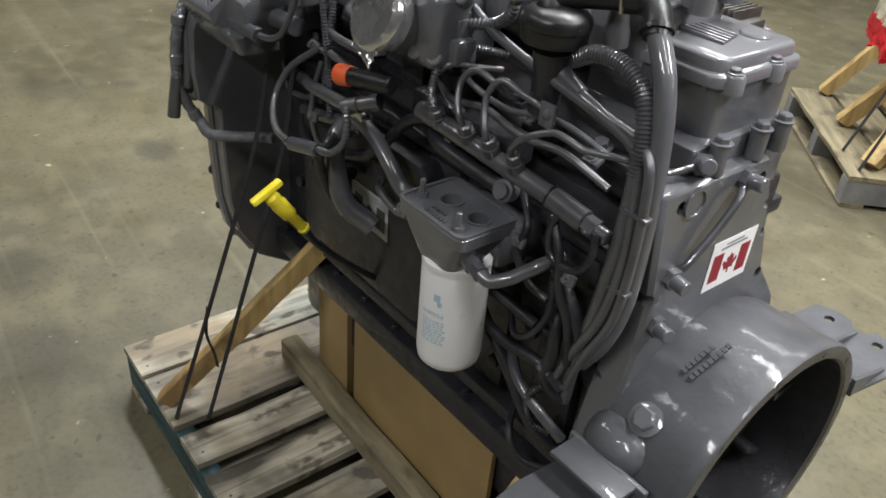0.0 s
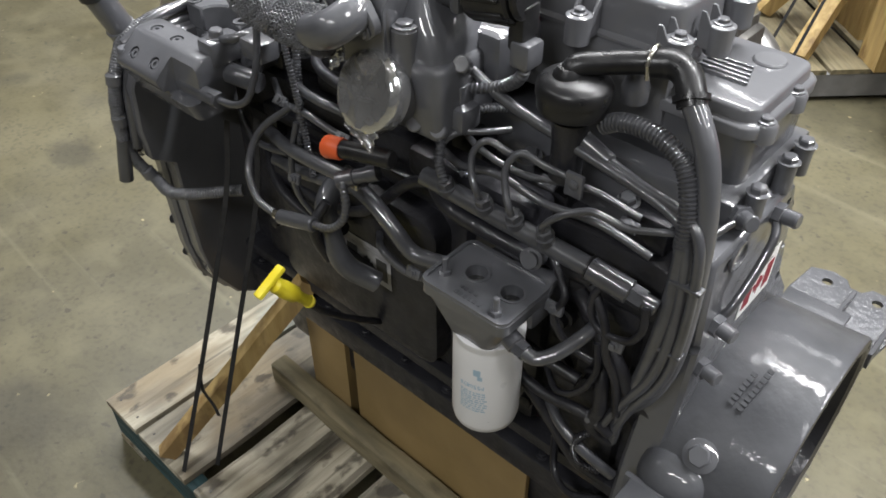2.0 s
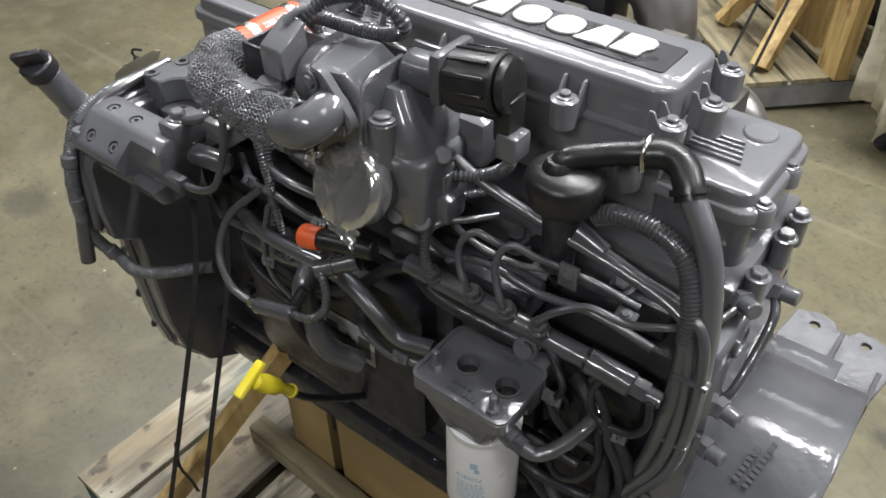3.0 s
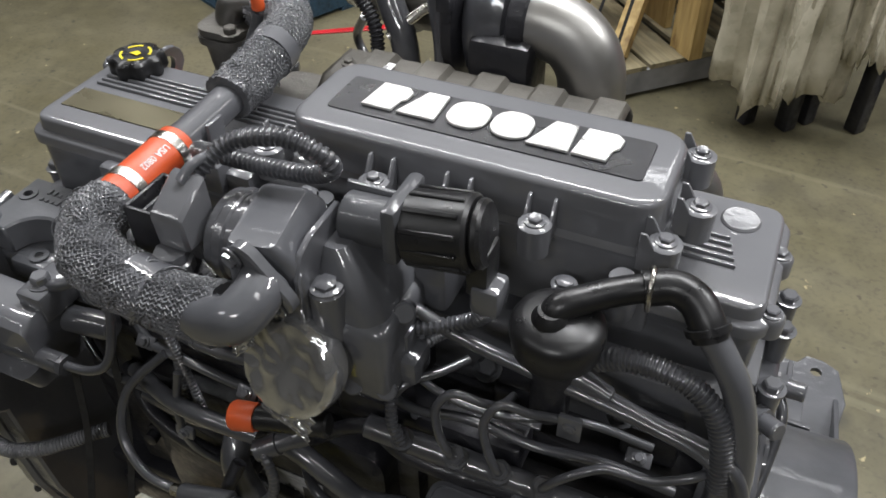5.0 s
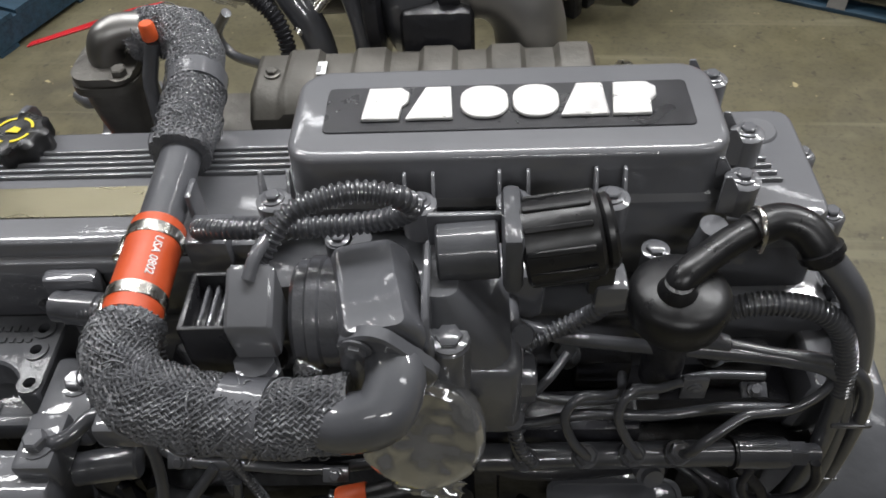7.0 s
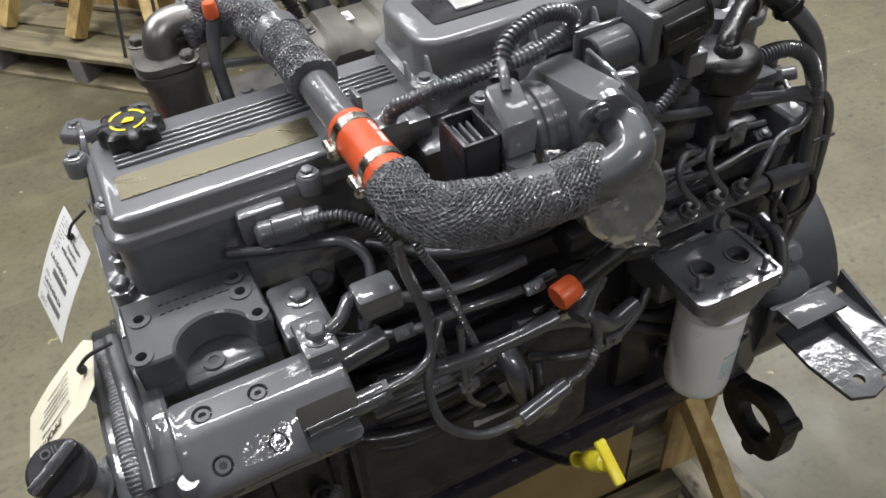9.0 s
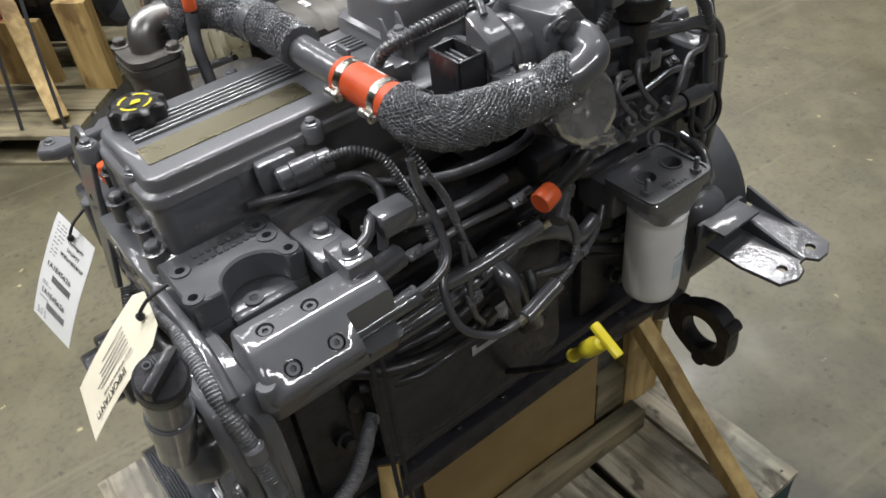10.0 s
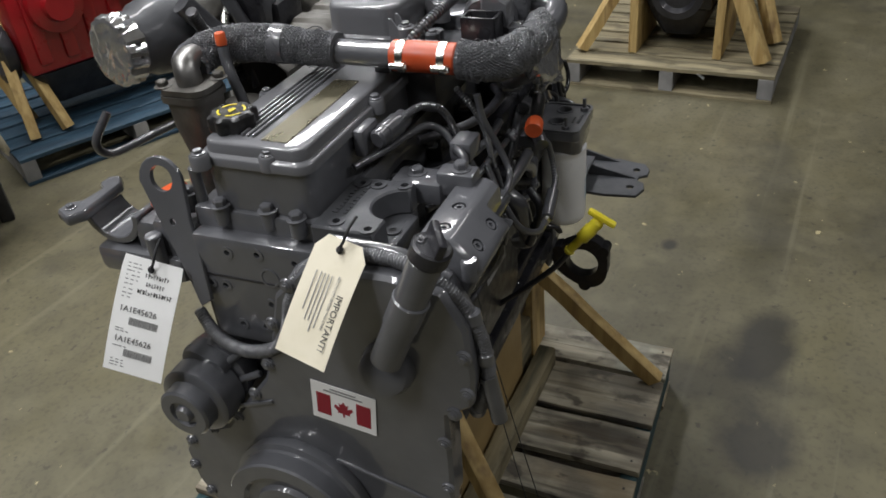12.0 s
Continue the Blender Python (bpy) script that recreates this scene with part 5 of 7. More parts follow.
for a, b in zip(gc_out, gc_out[1:]):
    m = ((a[0] + b[0]) / 2 * 0.97 - 0.002, (a[1] + b[1]) / 2 * 0.985 + 0.01)
    part("cover_boss", lathe([(0.0125, 0), (0.011, 0.004)], (-0.49, *m), (-1, 0, 0), 16), PAINT, gear)
    part("bolt", hex_bolt((-0.494, *m), (-1, 0, 0), 0.0055, 0.005), PAINT, gear)
part("cover_rib", box(-0.494, -0.489, -0.31, -0.13, -0.004, 0.004, 0.002, 2, Matrix.Translation((0, 0.02, 0.7)) @ Matrix.Rotation(radians(14), 4, "X")), PAINT, gear)
part("cover_rib", box(-0.494, -0.489, -0.006, 0.19, -0.004, 0.004, 0.002, 2, Matrix.Translation((0, 0.0, 0.77)) @ Matrix.Rotation(radians(-22), 4, "X")), PAINT, gear)
CRY, CRZ = -0.03, 0.562
dm = lathe([(0.05, 0), (0.128, 0.0), (0.131, 0.004), (0.131, 0.02), (0.123, 0.024), (0.123, 0.03)] + [(0.123 - (0.004 if i % 2 else 0), 0.031 + 0.0022 * i) for i in range(13)] + [(0.12, 0.061), (0.094, 0.062), (0.088, 0.054), (0.07, 0.053), (0.066, 0.062), (0.05, 0.064), (0.044, 0.05), (0.02, 0.049)], (-0.49, CRY, CRZ), (-1, 0, 0), 64)
damper = part("crank_damper", dm, PAINT, engine, "grooved crank pulley and damper")
for i in range(4):
    a = math.pi / 4 + i * math.pi / 2
    part("bolt", hex_bolt((-0.54, CRY + 0.033 * math.cos(a), CRZ + 0.033 * math.sin(a)), (-1, 0, 0), 0.009, 0.009), PAINT, damper)
# belt idler and its arm
idl = lathe([(0.04, 0), (0.062, 0.0), (0.065, 0.003), (0.064, 0.05), (0.06, 0.054), (0.048, 0.056), (0.047, 0.08), (0.043, 0.084), (0.026, 0.084), (0.024, 0.078), (0.01, 0.078)], (-0.475, 0.126, 0.768), (-1, 0, 0), 40)
idler = part("belt_idler", idl, PAINT, engine, "smooth belt idler pulley")
part("idler_hub", lathe([(0.018, 0), (0.016, 0.016), (0.012, 0.022)], (-0.54, 0.126, 0.768), (-1, 0, 0), 24), PAINT, idler)
arm = loft([(rounded(-0.02, 0.06, -0.025, 0.025, 0.02), -0.018), (rounded(-0.02, 0.06, -0.025, 0.025, 0.02), 0.018)])
arm.transform(Matrix.Translation((-0.475, 0.1, 0.81)) @ basis((-1, 0, 0)) @ pose(0, 0, 0, 0, 0, 160))
part("tensioner_arm", arm, PAINT, engine)
for a, b in (((-0.462, 0.05, 0.845), (-0.478, 0.11, 0.8)), ((-0.462, 0.03, 0.8), (-0.478, 0.1, 0.77))):
    part("tensioner_rib", rod(a, b, 0.0065, seg=12, bevel=0.002), PAINT, engine)
pu = lathe([(0.06, -0.04), (0.066, 0.0), (0.066, 0.012), (0.045, 0.02)], (-0.455, 0.125, 0.78), (-1, 0, 0), 36)
part("water_pump", pu, PAINT, engine)
# oil filler tube
of = rod((-0.52, -0.25, 0.95), (-0.512, -0.327, 1.13), 0.0235, seg=28, bevel=0.003)
join(of, rod((-0.5165, -0.28, 1.02), (-0.515, -0.3, 1.065), 0.026, seg=28, bevel=0.002))
join(of, lathe([(0.042, 0), (0.042, 0.012), (0.036, 0.03), (0.028, 0.034)], (-0.49, -0.235, 0.91), (-1, -0.12, 0.35), 32))
filler = part("oil_filler_tube", of, PAINT, engine)
oc = rod((-0.512, -0.327, 1.128), (-0.511, -0.337, 1.151), 0.0268, seg=28, bevel=0.003)
join(oc, box(-0.026, 0.026, -0.006, 0.006, 0, 0.024, 0.004, 2, Matrix.Translation((-0.511, -0.337, 1.148)) @ basis((0.04, -0.4, 0.92)) @ pose(0, 0, 0, 0, 0, 30)))
ocap = part("filler_cap", oc, DARK, filler, "dark twist cap with a grip bar")
letters("OIL", 0.012, Matrix.Translation((-0.511, -0.3375, 1.152)) @ basis((0.04, -0.4, 0.92)) @ pose(0, 0.016, 0.001, 0, 0, 0), PAINT, ocap)
# harness round the gear housing
hn = ribbed([(-0.452, 0.13, 0.905), (-0.47, 0.09, 0.875), (-0.482, 0.034, 0.867), (-0.487, -0.03, 0.888), (-0.49, -0.068, 0.935), (-0.488, -0.086, 0.993), (-0.475, -0.115, 1.05), (-0.464, -0.2, 1.082), (-0.466, -0.28, 1.078), (-0.468, -0.33, 1.05), (-0.462, -0.36, 1.0), (-0.458, -0.373, 0.94), (-0.457, -0.374, 0.885), (-0.455, -0.36, 0.84), (-0.44, -0.345, 0.808), (-0.4, -0.344, 0.797), (-0.345, -0.325, 0.81), (-0.28, -0.27, 0.82)], 0.011, 0.0045, 0.001, 14)
for v in hn.verts:
    v.co += Vector((noise.noise(v.co * 70), noise.noise(v.co * 70 + Vector((3, 0, 0))), noise.noise(v.co * 70 + Vector((0, 3, 0))))) * 0.0012
part("wiring_harness", hn, MESH, engine, "taped grey wiring harness")
part("wiring_harness", tube([(-0.476, -0.06, 0.98), (-0.466, -0.11, 1.045), (-0.455, -0.2, 1.064), (-0.455, -0.27, 1.06), (-0.452, -0.325, 1.03), (-0.448, -0.347, 0.985), (-0.446, -0.355, 0.93), (-0.447, -0.36, 0.88)], 0.0085, 12), TUBE, engine)
part("wiring_harness", tube([(-0.455, -0.15, 1.092), (-0.454, -0.26, 1.086), (-0.458, -0.33, 1.06)], 0.009, 12), TUBE, engine)
part("harness_branch", tube([(-0.458, -0.374, 0.9), (-0.46, -0.382, 0.86), (-0.461, -0.389, 0.82)], 0.0125, 14), TUBE, engine)
for p, ax in (((-0.458, -0.372, 0.945), (0, 0, -1)), ((-0.462, -0.362, 0.995), (0, 0.2, 1)), ((-0.452, -0.354, 0.83), (0.3, 0.3, -1))):
    part("tape_wrap", rod(Vector(p), Vector(p) + Vector(ax).normalized() * 0.022, 0.0128, seg=18, bevel=0.003), PAINT, engine)
# lifting eye
lo = [(0.07, 0.93), (0.092, 0.915), (0.105, 0.95)] + [(0.138 + 0.042 * math.cos(radians(a)), 1.116 + 0.042 * math.sin(radians(a))) for a in range(0, 181, 20)] + [(0.092, 1.06), (0.08, 1.0)]
le_ = plate(lo, "x", -0.004, 0.004, 0.0015)
le_.transform(Matrix.Translation((-0.446, 0.011, 0.014)) @ Matrix.Translation((0, 0, 1.02)) @ Matrix.Rotation(radians(12), 4, "Y") @ Matrix.Translation((0, 0, -1.02)))
le_ = cut(le_, lathe([(0.021, -0.02), (0.021, 0.03)], (-0.431, 0.147, 1.136), (-0.98, 0, 0.2), 28), lathe([(0.006, -0.02), (0.006, 0.03)], (-0.445, 0.136, 1.069), (-0.98, 0, 0.2), 16))
lift = part("lifting_eye", le_, PAINT, engine, "flat lifting eye plate with a round hole")
# thermostat outlet with orange cap, studs
part("port_cap", lathe([(0.031, 0), (0.033, 0.004), (0.033, 0.035), (0.03, 0.04)], (-0.378, 0.178, 1.044), (-0.1, 0.3, 0.95), 32), CAPRED, engine, "orange plastic port cap")
th = box(-0.43, -0.35, 0.09, 0.2, 0.98, 1.055, 0.012)
part("thermostat_housing", th, PAINT, engine)
for p in ((-0.405, 0.125), (-0.425, 0.05), (-0.42, -0.03), (-0.43, -0.085)):
    st = rod((p[0], p[1], 1.07), (p[0], p[1], 1.1), 0.0125, seg=18, bevel=0.002)
    sd = part("stand_boss", st, PAINT, engine)
    bolt((p[0], p[1], 1.1), (0, 0, 1), sd, 0.0105, PAINT, 0.012)
part("head_stud", rod((-0.405, 0.1, 1.08), (-0.405, 0.1, 1.15), 0.009, seg=14, bevel=0.002), PAINT, engine)
for yy, zz in ((-0.06, 1.04), (0.0, 1.03), (-0.09, 1.0), (0.03, 0.96), (-0.03, 0.95), (0.06, 1.03)):
    # Black disc on the face imitates a shaded hole; nothing is cut here.
    part("tapped_hole", lathe([(0.0075, 0), (0.0075, 0.001)], (-0.4255, yy, zz), (-1, 0, 0), 14), BLACK, head)
FRONT_HOLES = ((0.038, 1.035), (-0.017, 1.04), (-0.08, 1.035), (0.058, 0.97), (0.045, 0.896), (-0.021, 0.948), (0.085, 0.971), (-0.06, 0.91), (0.0, 0.9), (-0.1, 0.97))
front_face = part("front_face", cut(box(-0.452, -0.42, -0.12, 0.1, 0.86, 1.06, 0.006), *[lathe([(0.005, 0), (0.005, 0.03)], (-0.435, y, z), (-1, 0, 0), 14) for y, z in FRONT_HOLES]), PAINT, engine)
for y, z in FRONT_HOLES:
    # Black disc deep in the cut hole adds its shade.
    part("tapped_hole", lathe([(0.0049, 0), (0.0049, 0.001)], (-0.44, y, z), (-1, 0, 0), 12), BLACK, front_face)
    if y > -0.05:
        part("hole_boss", ring_plate(lambda t: 0.0105, 0.0051, (y, z), "x", -0.4535, -0.4518, 20), PAINT, front_face)
part("core_plug", lathe([(0.017, 0), (0.017, 0.0015), (0.014, 0.0018), (0.0125, 0.0004)], (-0.452, -0.03, 1.0), (-1, 0, 0), 24), PAINT, front_face)
part("head_gasket", box(-0.4535, -0.42, -0.121, 0.1, 0.9865, 0.9895, 0), DARK, front_face, "dark gasket line")
# compressor mount on the far side
cm = plate([(-0.465, 0.338), (-0.45, 0.372), (-0.425, 0.372), (-0.41, 0.352), (-0.37, 0.348), (-0.355, 0.366), (-0.33, 0.366), (-0.322, 0.345), (-0.345, 0.325), (-0.44, 0.32)], "z", 1.04, 1.06, 0.004)
saddle = part("accessory_bracket", cm, PAINT, engine, "grey cast saddle bracket")
arc = [(0.288 + 0.047 * math.cos(radians(k)), 1.052 + 0.047 * math.sin(radians(k))) for k in range(0, -181, -12)]
low = [(0.288 + 0.06 * math.cos(radians(k)), 1.052 + 0.06 * math.sin(radians(k))) for k in range(-180, 1, 12)]
part("saddle_bowl", plate(arc + low, "x", -0.425, -0.345, 0.002), PAINT, saddle)
part("saddle_bolt", hex_bolt((-0.438, 0.352, 1.06), (0, 0, 1), 0.007), PAINT, saddle)
part("accessory_bracket", box(-0.44, -0.35, 0.15, 0.33, 0.94, 0.99, 0.012), PAINT, engine)
part("accessory_arm", box(-0.425, -0.36, 0.19, 0.245, 0.985, 1.045, 0.01), PAINT, engine)
part("accessory_stud", rod((-0.44, 0.19, 0.95), (-0.44, 0.19, 1.035), 0.014, seg=16, bevel=0.002), PAINT, engine)

# ---- front left corner ----
arch = [(-0.356 + 0.041 * math.cos(radians(a)), -0.2125 + 0.039 * math.sin(radians(a))) for a in range(0, 181, 12)]
fm = plate([(-0.44, -0.112), (-0.44, -0.2125)] + arch[::-1] + [(-0.292, -0.2125), (-0.292, -0.112)], "z", 1.058, 1.1, 0.003)
TOPS = ((-0.314, -0.133), (-0.313, -0.16), (-0.305, -0.2), (-0.422, -0.146), (-0.43, -0.2))
fm = cut(fm, *[lathe([(0.006, 0), (0.006, 0.05)], (x, y, 1.075), (0, 0, 1), 16) for x, y in TOPS])
front_mount = part("front_mount", fm, CAST, engine, "cast mounting pad with an arched recess and tapped holes")
part("mount_base", box(-0.44, -0.292, -0.2115, -0.113, 1.01, 1.0575, 0.004), CAST, front_mount)
part("mount_ledge", box(-0.4, -0.312, -0.222, -0.205, 1.03, 1.057, 0.005), CAST, engine)
for x, y, z in ((-0.314, -0.133, 1.1), (-0.313, -0.16, 1.1), (-0.305, -0.2, 1.1), (-0.365, -0.203, 1.058), (-0.422, -0.146, 1.1), (-0.43, -0.2, 1.1)):
    part("hole_boss", ring_plate(lambda t: 0.0125, 0.0061, (x, y), "z", z + 0.0001, z + 0.002, 20), CAST, front_mount)
    # Black disc inside the boss paints the hole's shade.
    part("tapped_hole", lathe([(0.0059, 0), (0.0059, 0.0006)], (x, y, z - 0.012 if z > 1.07 else z + 0.0004), (0, 0, 1), 14), BLACK, front_mount)
rg = random.Random(8)
tagged(bars([(x, x + 0.005, y, y + rg.uniform(0.004, 0.009)) for x in [-0.035 + 0.009 * i for i in range(9)] for y in (0.0, 0.014)], pose(-0.365, -0.15, 1.1005), CAST, front_mount, "cast_mark", 0.0012), kind="stuff")
# fuel pump housing with screws
ph = loft([(rounded(-0.425, -0.25, -0.338, -0.261, 0.01), 1.001), (rounded(-0.428, -0.25, -0.357, -0.261, 0.01), 1.041), (rounded(-0.428, -0.247, -0.364, -0.261, 0.01), 1.055), (rounded(-0.427, -0.247, -0.363, -0.266, 0.01), 1.06), (rounded(-0.424, -0.248, -0.323, -0.27, 0.01), 1.094), (rounded(-0.422, -0.25, -0.318, -0.274, 0.01), 1.0975)])
SCREWS = ((-0.392, -0.298, 1.0975, (0, 0, 1)), (-0.336, -0.299, 1.0975, (0, 0, 1)), (-0.39, -0.3465, 1.074, (0, -0.65, 0.76)), (-0.335, -0.3465, 1.074, (0, -0.65, 0.76)))
ph = cut(ph, *[lathe([(0.0105, 0), (0.0105, 0.03)], Vector((x, y, z)) - Vector(a) * 0.008, a, 22) for x, y, z, a in SCREWS], box(-0.31, -0.24, -0.38, -0.33, 1.031, 1.131, 0.003), box(-0.38, -0.3, -0.38, -0.346, 0.991, 1.037, 0.004))
pump = part("fuel_pump_housing", ph, PAINT, engine)
for x, y, z, a in SCREWS:
    p = Vector((x, y, z)) - Vector(a) * 0.0085
    part("socket_screw", cut(lathe([(0.0082, 0), (0.0082, 0.006), (0.0075, 0.007)], p, a, 20), lathe([(0.0042, 0), (0.0042, 0.01)], p + Vector(a) * 0.003, a, 6)), PAINT, pump)
part("corner_boss", lathe([(0.0125, 0), (0.0125, 0.028), (0.01, 0.031)], (-0.423, -0.345, 1.041), (0, 0, 1), 20), PAINT, pump)
tagged(bars([(0.008 * i, 0.008 * i + 0.005, 0.006 * k, 0.006 * k + 0.004) for i in range(3) for k in (0, 2)], pose(-0.41, -0.312, 1.073, 36), CAST, pump, "cast_mark", 0.001), kind="stuff")
part("pump_cylinder", rod((-0.262, -0.272, 1.058), (-0.19, -0.262, 1.058), 0.0165, seg=22, bevel=0.002), TUBE, engine)
part("pump_cylinder", rod((-0.305, -0.322, 1.042), (-0.215, -0.322, 1.045), 0.0125, seg=20, bevel=0.002), TUBE, engine)
un = lathe([(0.013, 0), (0.013, 0.018)], (-0.228, -0.322, 1.045), (1, 0.0, 0.03), 6)
part("union_nut", un, TUBE, engine)
bk = box(-0.29, -0.235, -0.25, -0.165, 1.06, 1.098, 0.008)
join(bk, box(-0.282, -0.244, -0.3, -0.24, 1.075, 1.115, 0.006))
bb = part("banjo_block", bk, PAINT, engine)
bolt((-0.258, -0.199, 1.098), (0, 0, 1), bb, 0.011, PAINT, 0.01)
bolt((-0.262, -0.275, 1.115), (0, 0, 1), bb, 0.011, PAINT, 0.013)
part("fuel_line", tube([(-0.215, -0.322, 1.046), (-0.175, -0.32, 1.052), (-0.152, -0.31, 1.068), (-0.15, -0.29, 1.11), (-0.158, -0.275, 1.15), (-0.16, -0.268, 1.19)], 0.0055, 12), TUBE, engine)
part("fuel_line", tube([(-0.31, -0.12, 1.125), (-0.25, -0.15, 1.13), (-0.215, -0.175, 1.142), (-0.19, -0.195, 1.145), (-0.178, -0.215, 1.13), (-0.185, -0.235, 1.11)], 0.006, 12), TUBE, engine)
part("hose", tube([(-0.262, -0.275, 1.11), (-0.235, -0.27, 1.118), (-0.215, -0.25, 1.122), (-0.2, -0.245, 1.1), (-0.205, -0.25, 1.07)], 0.0075, 12), TUBE, engine)
part("solenoid", box(-0.212, -0.162, -0.272, -0.235, 1.098, 1.13, 0.006, 2), PAINT, engine)
el = rod((-0.276, -0.147, 1.156), (-0.203, -0.162, 1.163), 0.0155, seg=22, bevel=0.004)
join(el, rod((-0.258, -0.1507, 1.1577), (-0.222, -0.158, 1.1612), 0.0175, seg=22, bevel=0.002))
part("round_connector", el, TUBE, engine)
part("conduit", ribbed([(-0.242, -0.164, 1.165), (-0.215, -0.17, 1.172), (-0.185, -0.185, 1.175), (-0.16, -0.205, 1.16), (-0.145, -0.22, 1.12), (-0.13, -0.235, 1.06), (-0.12, -0.25, 1.0), (-0.115, -0.26, 0.95)], 0.0065, 0.005, 0.0014), TUBE, engine)
part("connector_seat", box(-0.29, -0.235, -0.132, -0.112, 1.13, 1.175, 0.006), PAINT, engine)
part("conduit", ribbed([(-0.14, -0.225, 1.19), (-0.13, -0.25, 1.15), (-0.11, -0.26, 1.1), (-0.09, -0.265, 1.02), (-0.07, -0.275, 0.95)], 0.0055, 0.005, 0.0014), TUBE, engine)

# ---- left side hoses, wiring and fittings ----
part("wire_loop", tube([(-0.12, -0.262, 1.045), (-0.156, -0.298, 1.005), (-0.157, -0.328, 0.955), (-0.118, -0.347, 0.925), (-0.07, -0.349, 0.919)], 0.0058, 12), TUBE, engine)
part("loop_nut", lathe([(0.0075, 0), (0.0075, 0.012)], (-0.076, -0.349, 0.9185), (0.97, 0.08, 0.2), 8), STEEL, engine)
part("coupling", rod((-0.064, -0.349, 0.92), (0.006, -0.341, 0.936), 0.0115, seg=18, bevel=0.002), TUBE, engine)
part("sensor_lead", ribbed([(0.004, -0.341, 0.936), (0.034, -0.337, 0.942), (0.054, -0.328, 0.962), (0.057, -0.322, 0.988), (0.05, -0.318, 1.01), (0.038, -0.31, 1.022)], 0.0062, 0.006, 0.001), TUBE, engine)
jc = lathe([(0.0125, 0), (0.0125, 0.025), (0.0105, 0.026), (0.0105, 0.045), (0.012, 0.046), (0.012, 0.06)], (0.034, -0.312, 1.012), (0.8, 0.5, 0.33), 18)
part("connector", jc, TUBE, engine)
part("sensor_lead", tube([(-0.012, -0.3, 0.945), (-0.02, -0.322, 0.915), (-0.024, -0.318, 0.88), (-0.022, -0.3, 0.83)], 0.0085, 12), DARK, engine)
part("hose", tube([(-0.04, -0.25, 0.95), (-0.034, -0.285, 0.922), (-0.022, -0.292, 0.875), (0.004, -0.29, 0.825), (0.04, -0.26, 0.79)], 0.0175, 18), TUBE, engine)
part("hose", tube([(-0.02, -0.262, 0.97), (0.047, -0.266, 0.958), (0.095, -0.268, 0.93), (0.125, -0.262, 0.9), (0.175, -0.25, 0.9)], 0.0125, 14), TUBE, engine)
part("hose", tube([(-0.2, -0.25, 0.965), (-0.12, -0.28, 0.985), (-0.05, -0.29, 0.995), (0.02, -0.29, 1.0)], 0.0105, 14), TUBE, engine)
part("hose", tube([(-0.21, -0.24, 0.9), (-0.12, -0.258, 0.925), (-0.05, -0.262, 0.945), (0.0, -0.255, 0.95)], 0.0105, 14), TUBE, engine)
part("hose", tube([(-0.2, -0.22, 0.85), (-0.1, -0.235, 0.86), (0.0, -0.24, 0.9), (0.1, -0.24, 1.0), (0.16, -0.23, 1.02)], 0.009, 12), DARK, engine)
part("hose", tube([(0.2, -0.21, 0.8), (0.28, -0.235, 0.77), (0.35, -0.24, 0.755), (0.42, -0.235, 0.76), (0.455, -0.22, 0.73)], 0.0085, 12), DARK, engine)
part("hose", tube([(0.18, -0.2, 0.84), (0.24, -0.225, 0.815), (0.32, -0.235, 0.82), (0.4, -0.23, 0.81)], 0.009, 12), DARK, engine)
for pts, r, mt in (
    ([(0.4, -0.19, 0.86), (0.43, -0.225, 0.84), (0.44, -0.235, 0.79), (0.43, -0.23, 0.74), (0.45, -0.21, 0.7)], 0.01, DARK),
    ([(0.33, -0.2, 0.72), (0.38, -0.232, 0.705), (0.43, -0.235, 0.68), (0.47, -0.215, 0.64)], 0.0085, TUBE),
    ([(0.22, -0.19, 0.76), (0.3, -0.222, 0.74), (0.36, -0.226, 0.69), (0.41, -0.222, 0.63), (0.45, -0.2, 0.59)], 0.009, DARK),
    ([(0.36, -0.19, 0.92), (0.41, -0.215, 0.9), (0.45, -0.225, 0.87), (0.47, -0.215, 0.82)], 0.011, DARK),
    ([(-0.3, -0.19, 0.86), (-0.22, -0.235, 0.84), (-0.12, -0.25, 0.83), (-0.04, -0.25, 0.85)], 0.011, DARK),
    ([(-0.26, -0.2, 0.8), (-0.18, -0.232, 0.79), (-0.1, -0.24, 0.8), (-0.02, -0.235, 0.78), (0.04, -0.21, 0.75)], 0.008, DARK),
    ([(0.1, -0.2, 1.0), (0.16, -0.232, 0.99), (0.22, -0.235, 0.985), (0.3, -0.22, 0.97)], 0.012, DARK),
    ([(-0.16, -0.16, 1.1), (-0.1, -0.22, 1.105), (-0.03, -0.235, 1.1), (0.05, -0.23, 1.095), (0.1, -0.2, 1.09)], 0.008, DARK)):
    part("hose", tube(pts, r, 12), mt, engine)
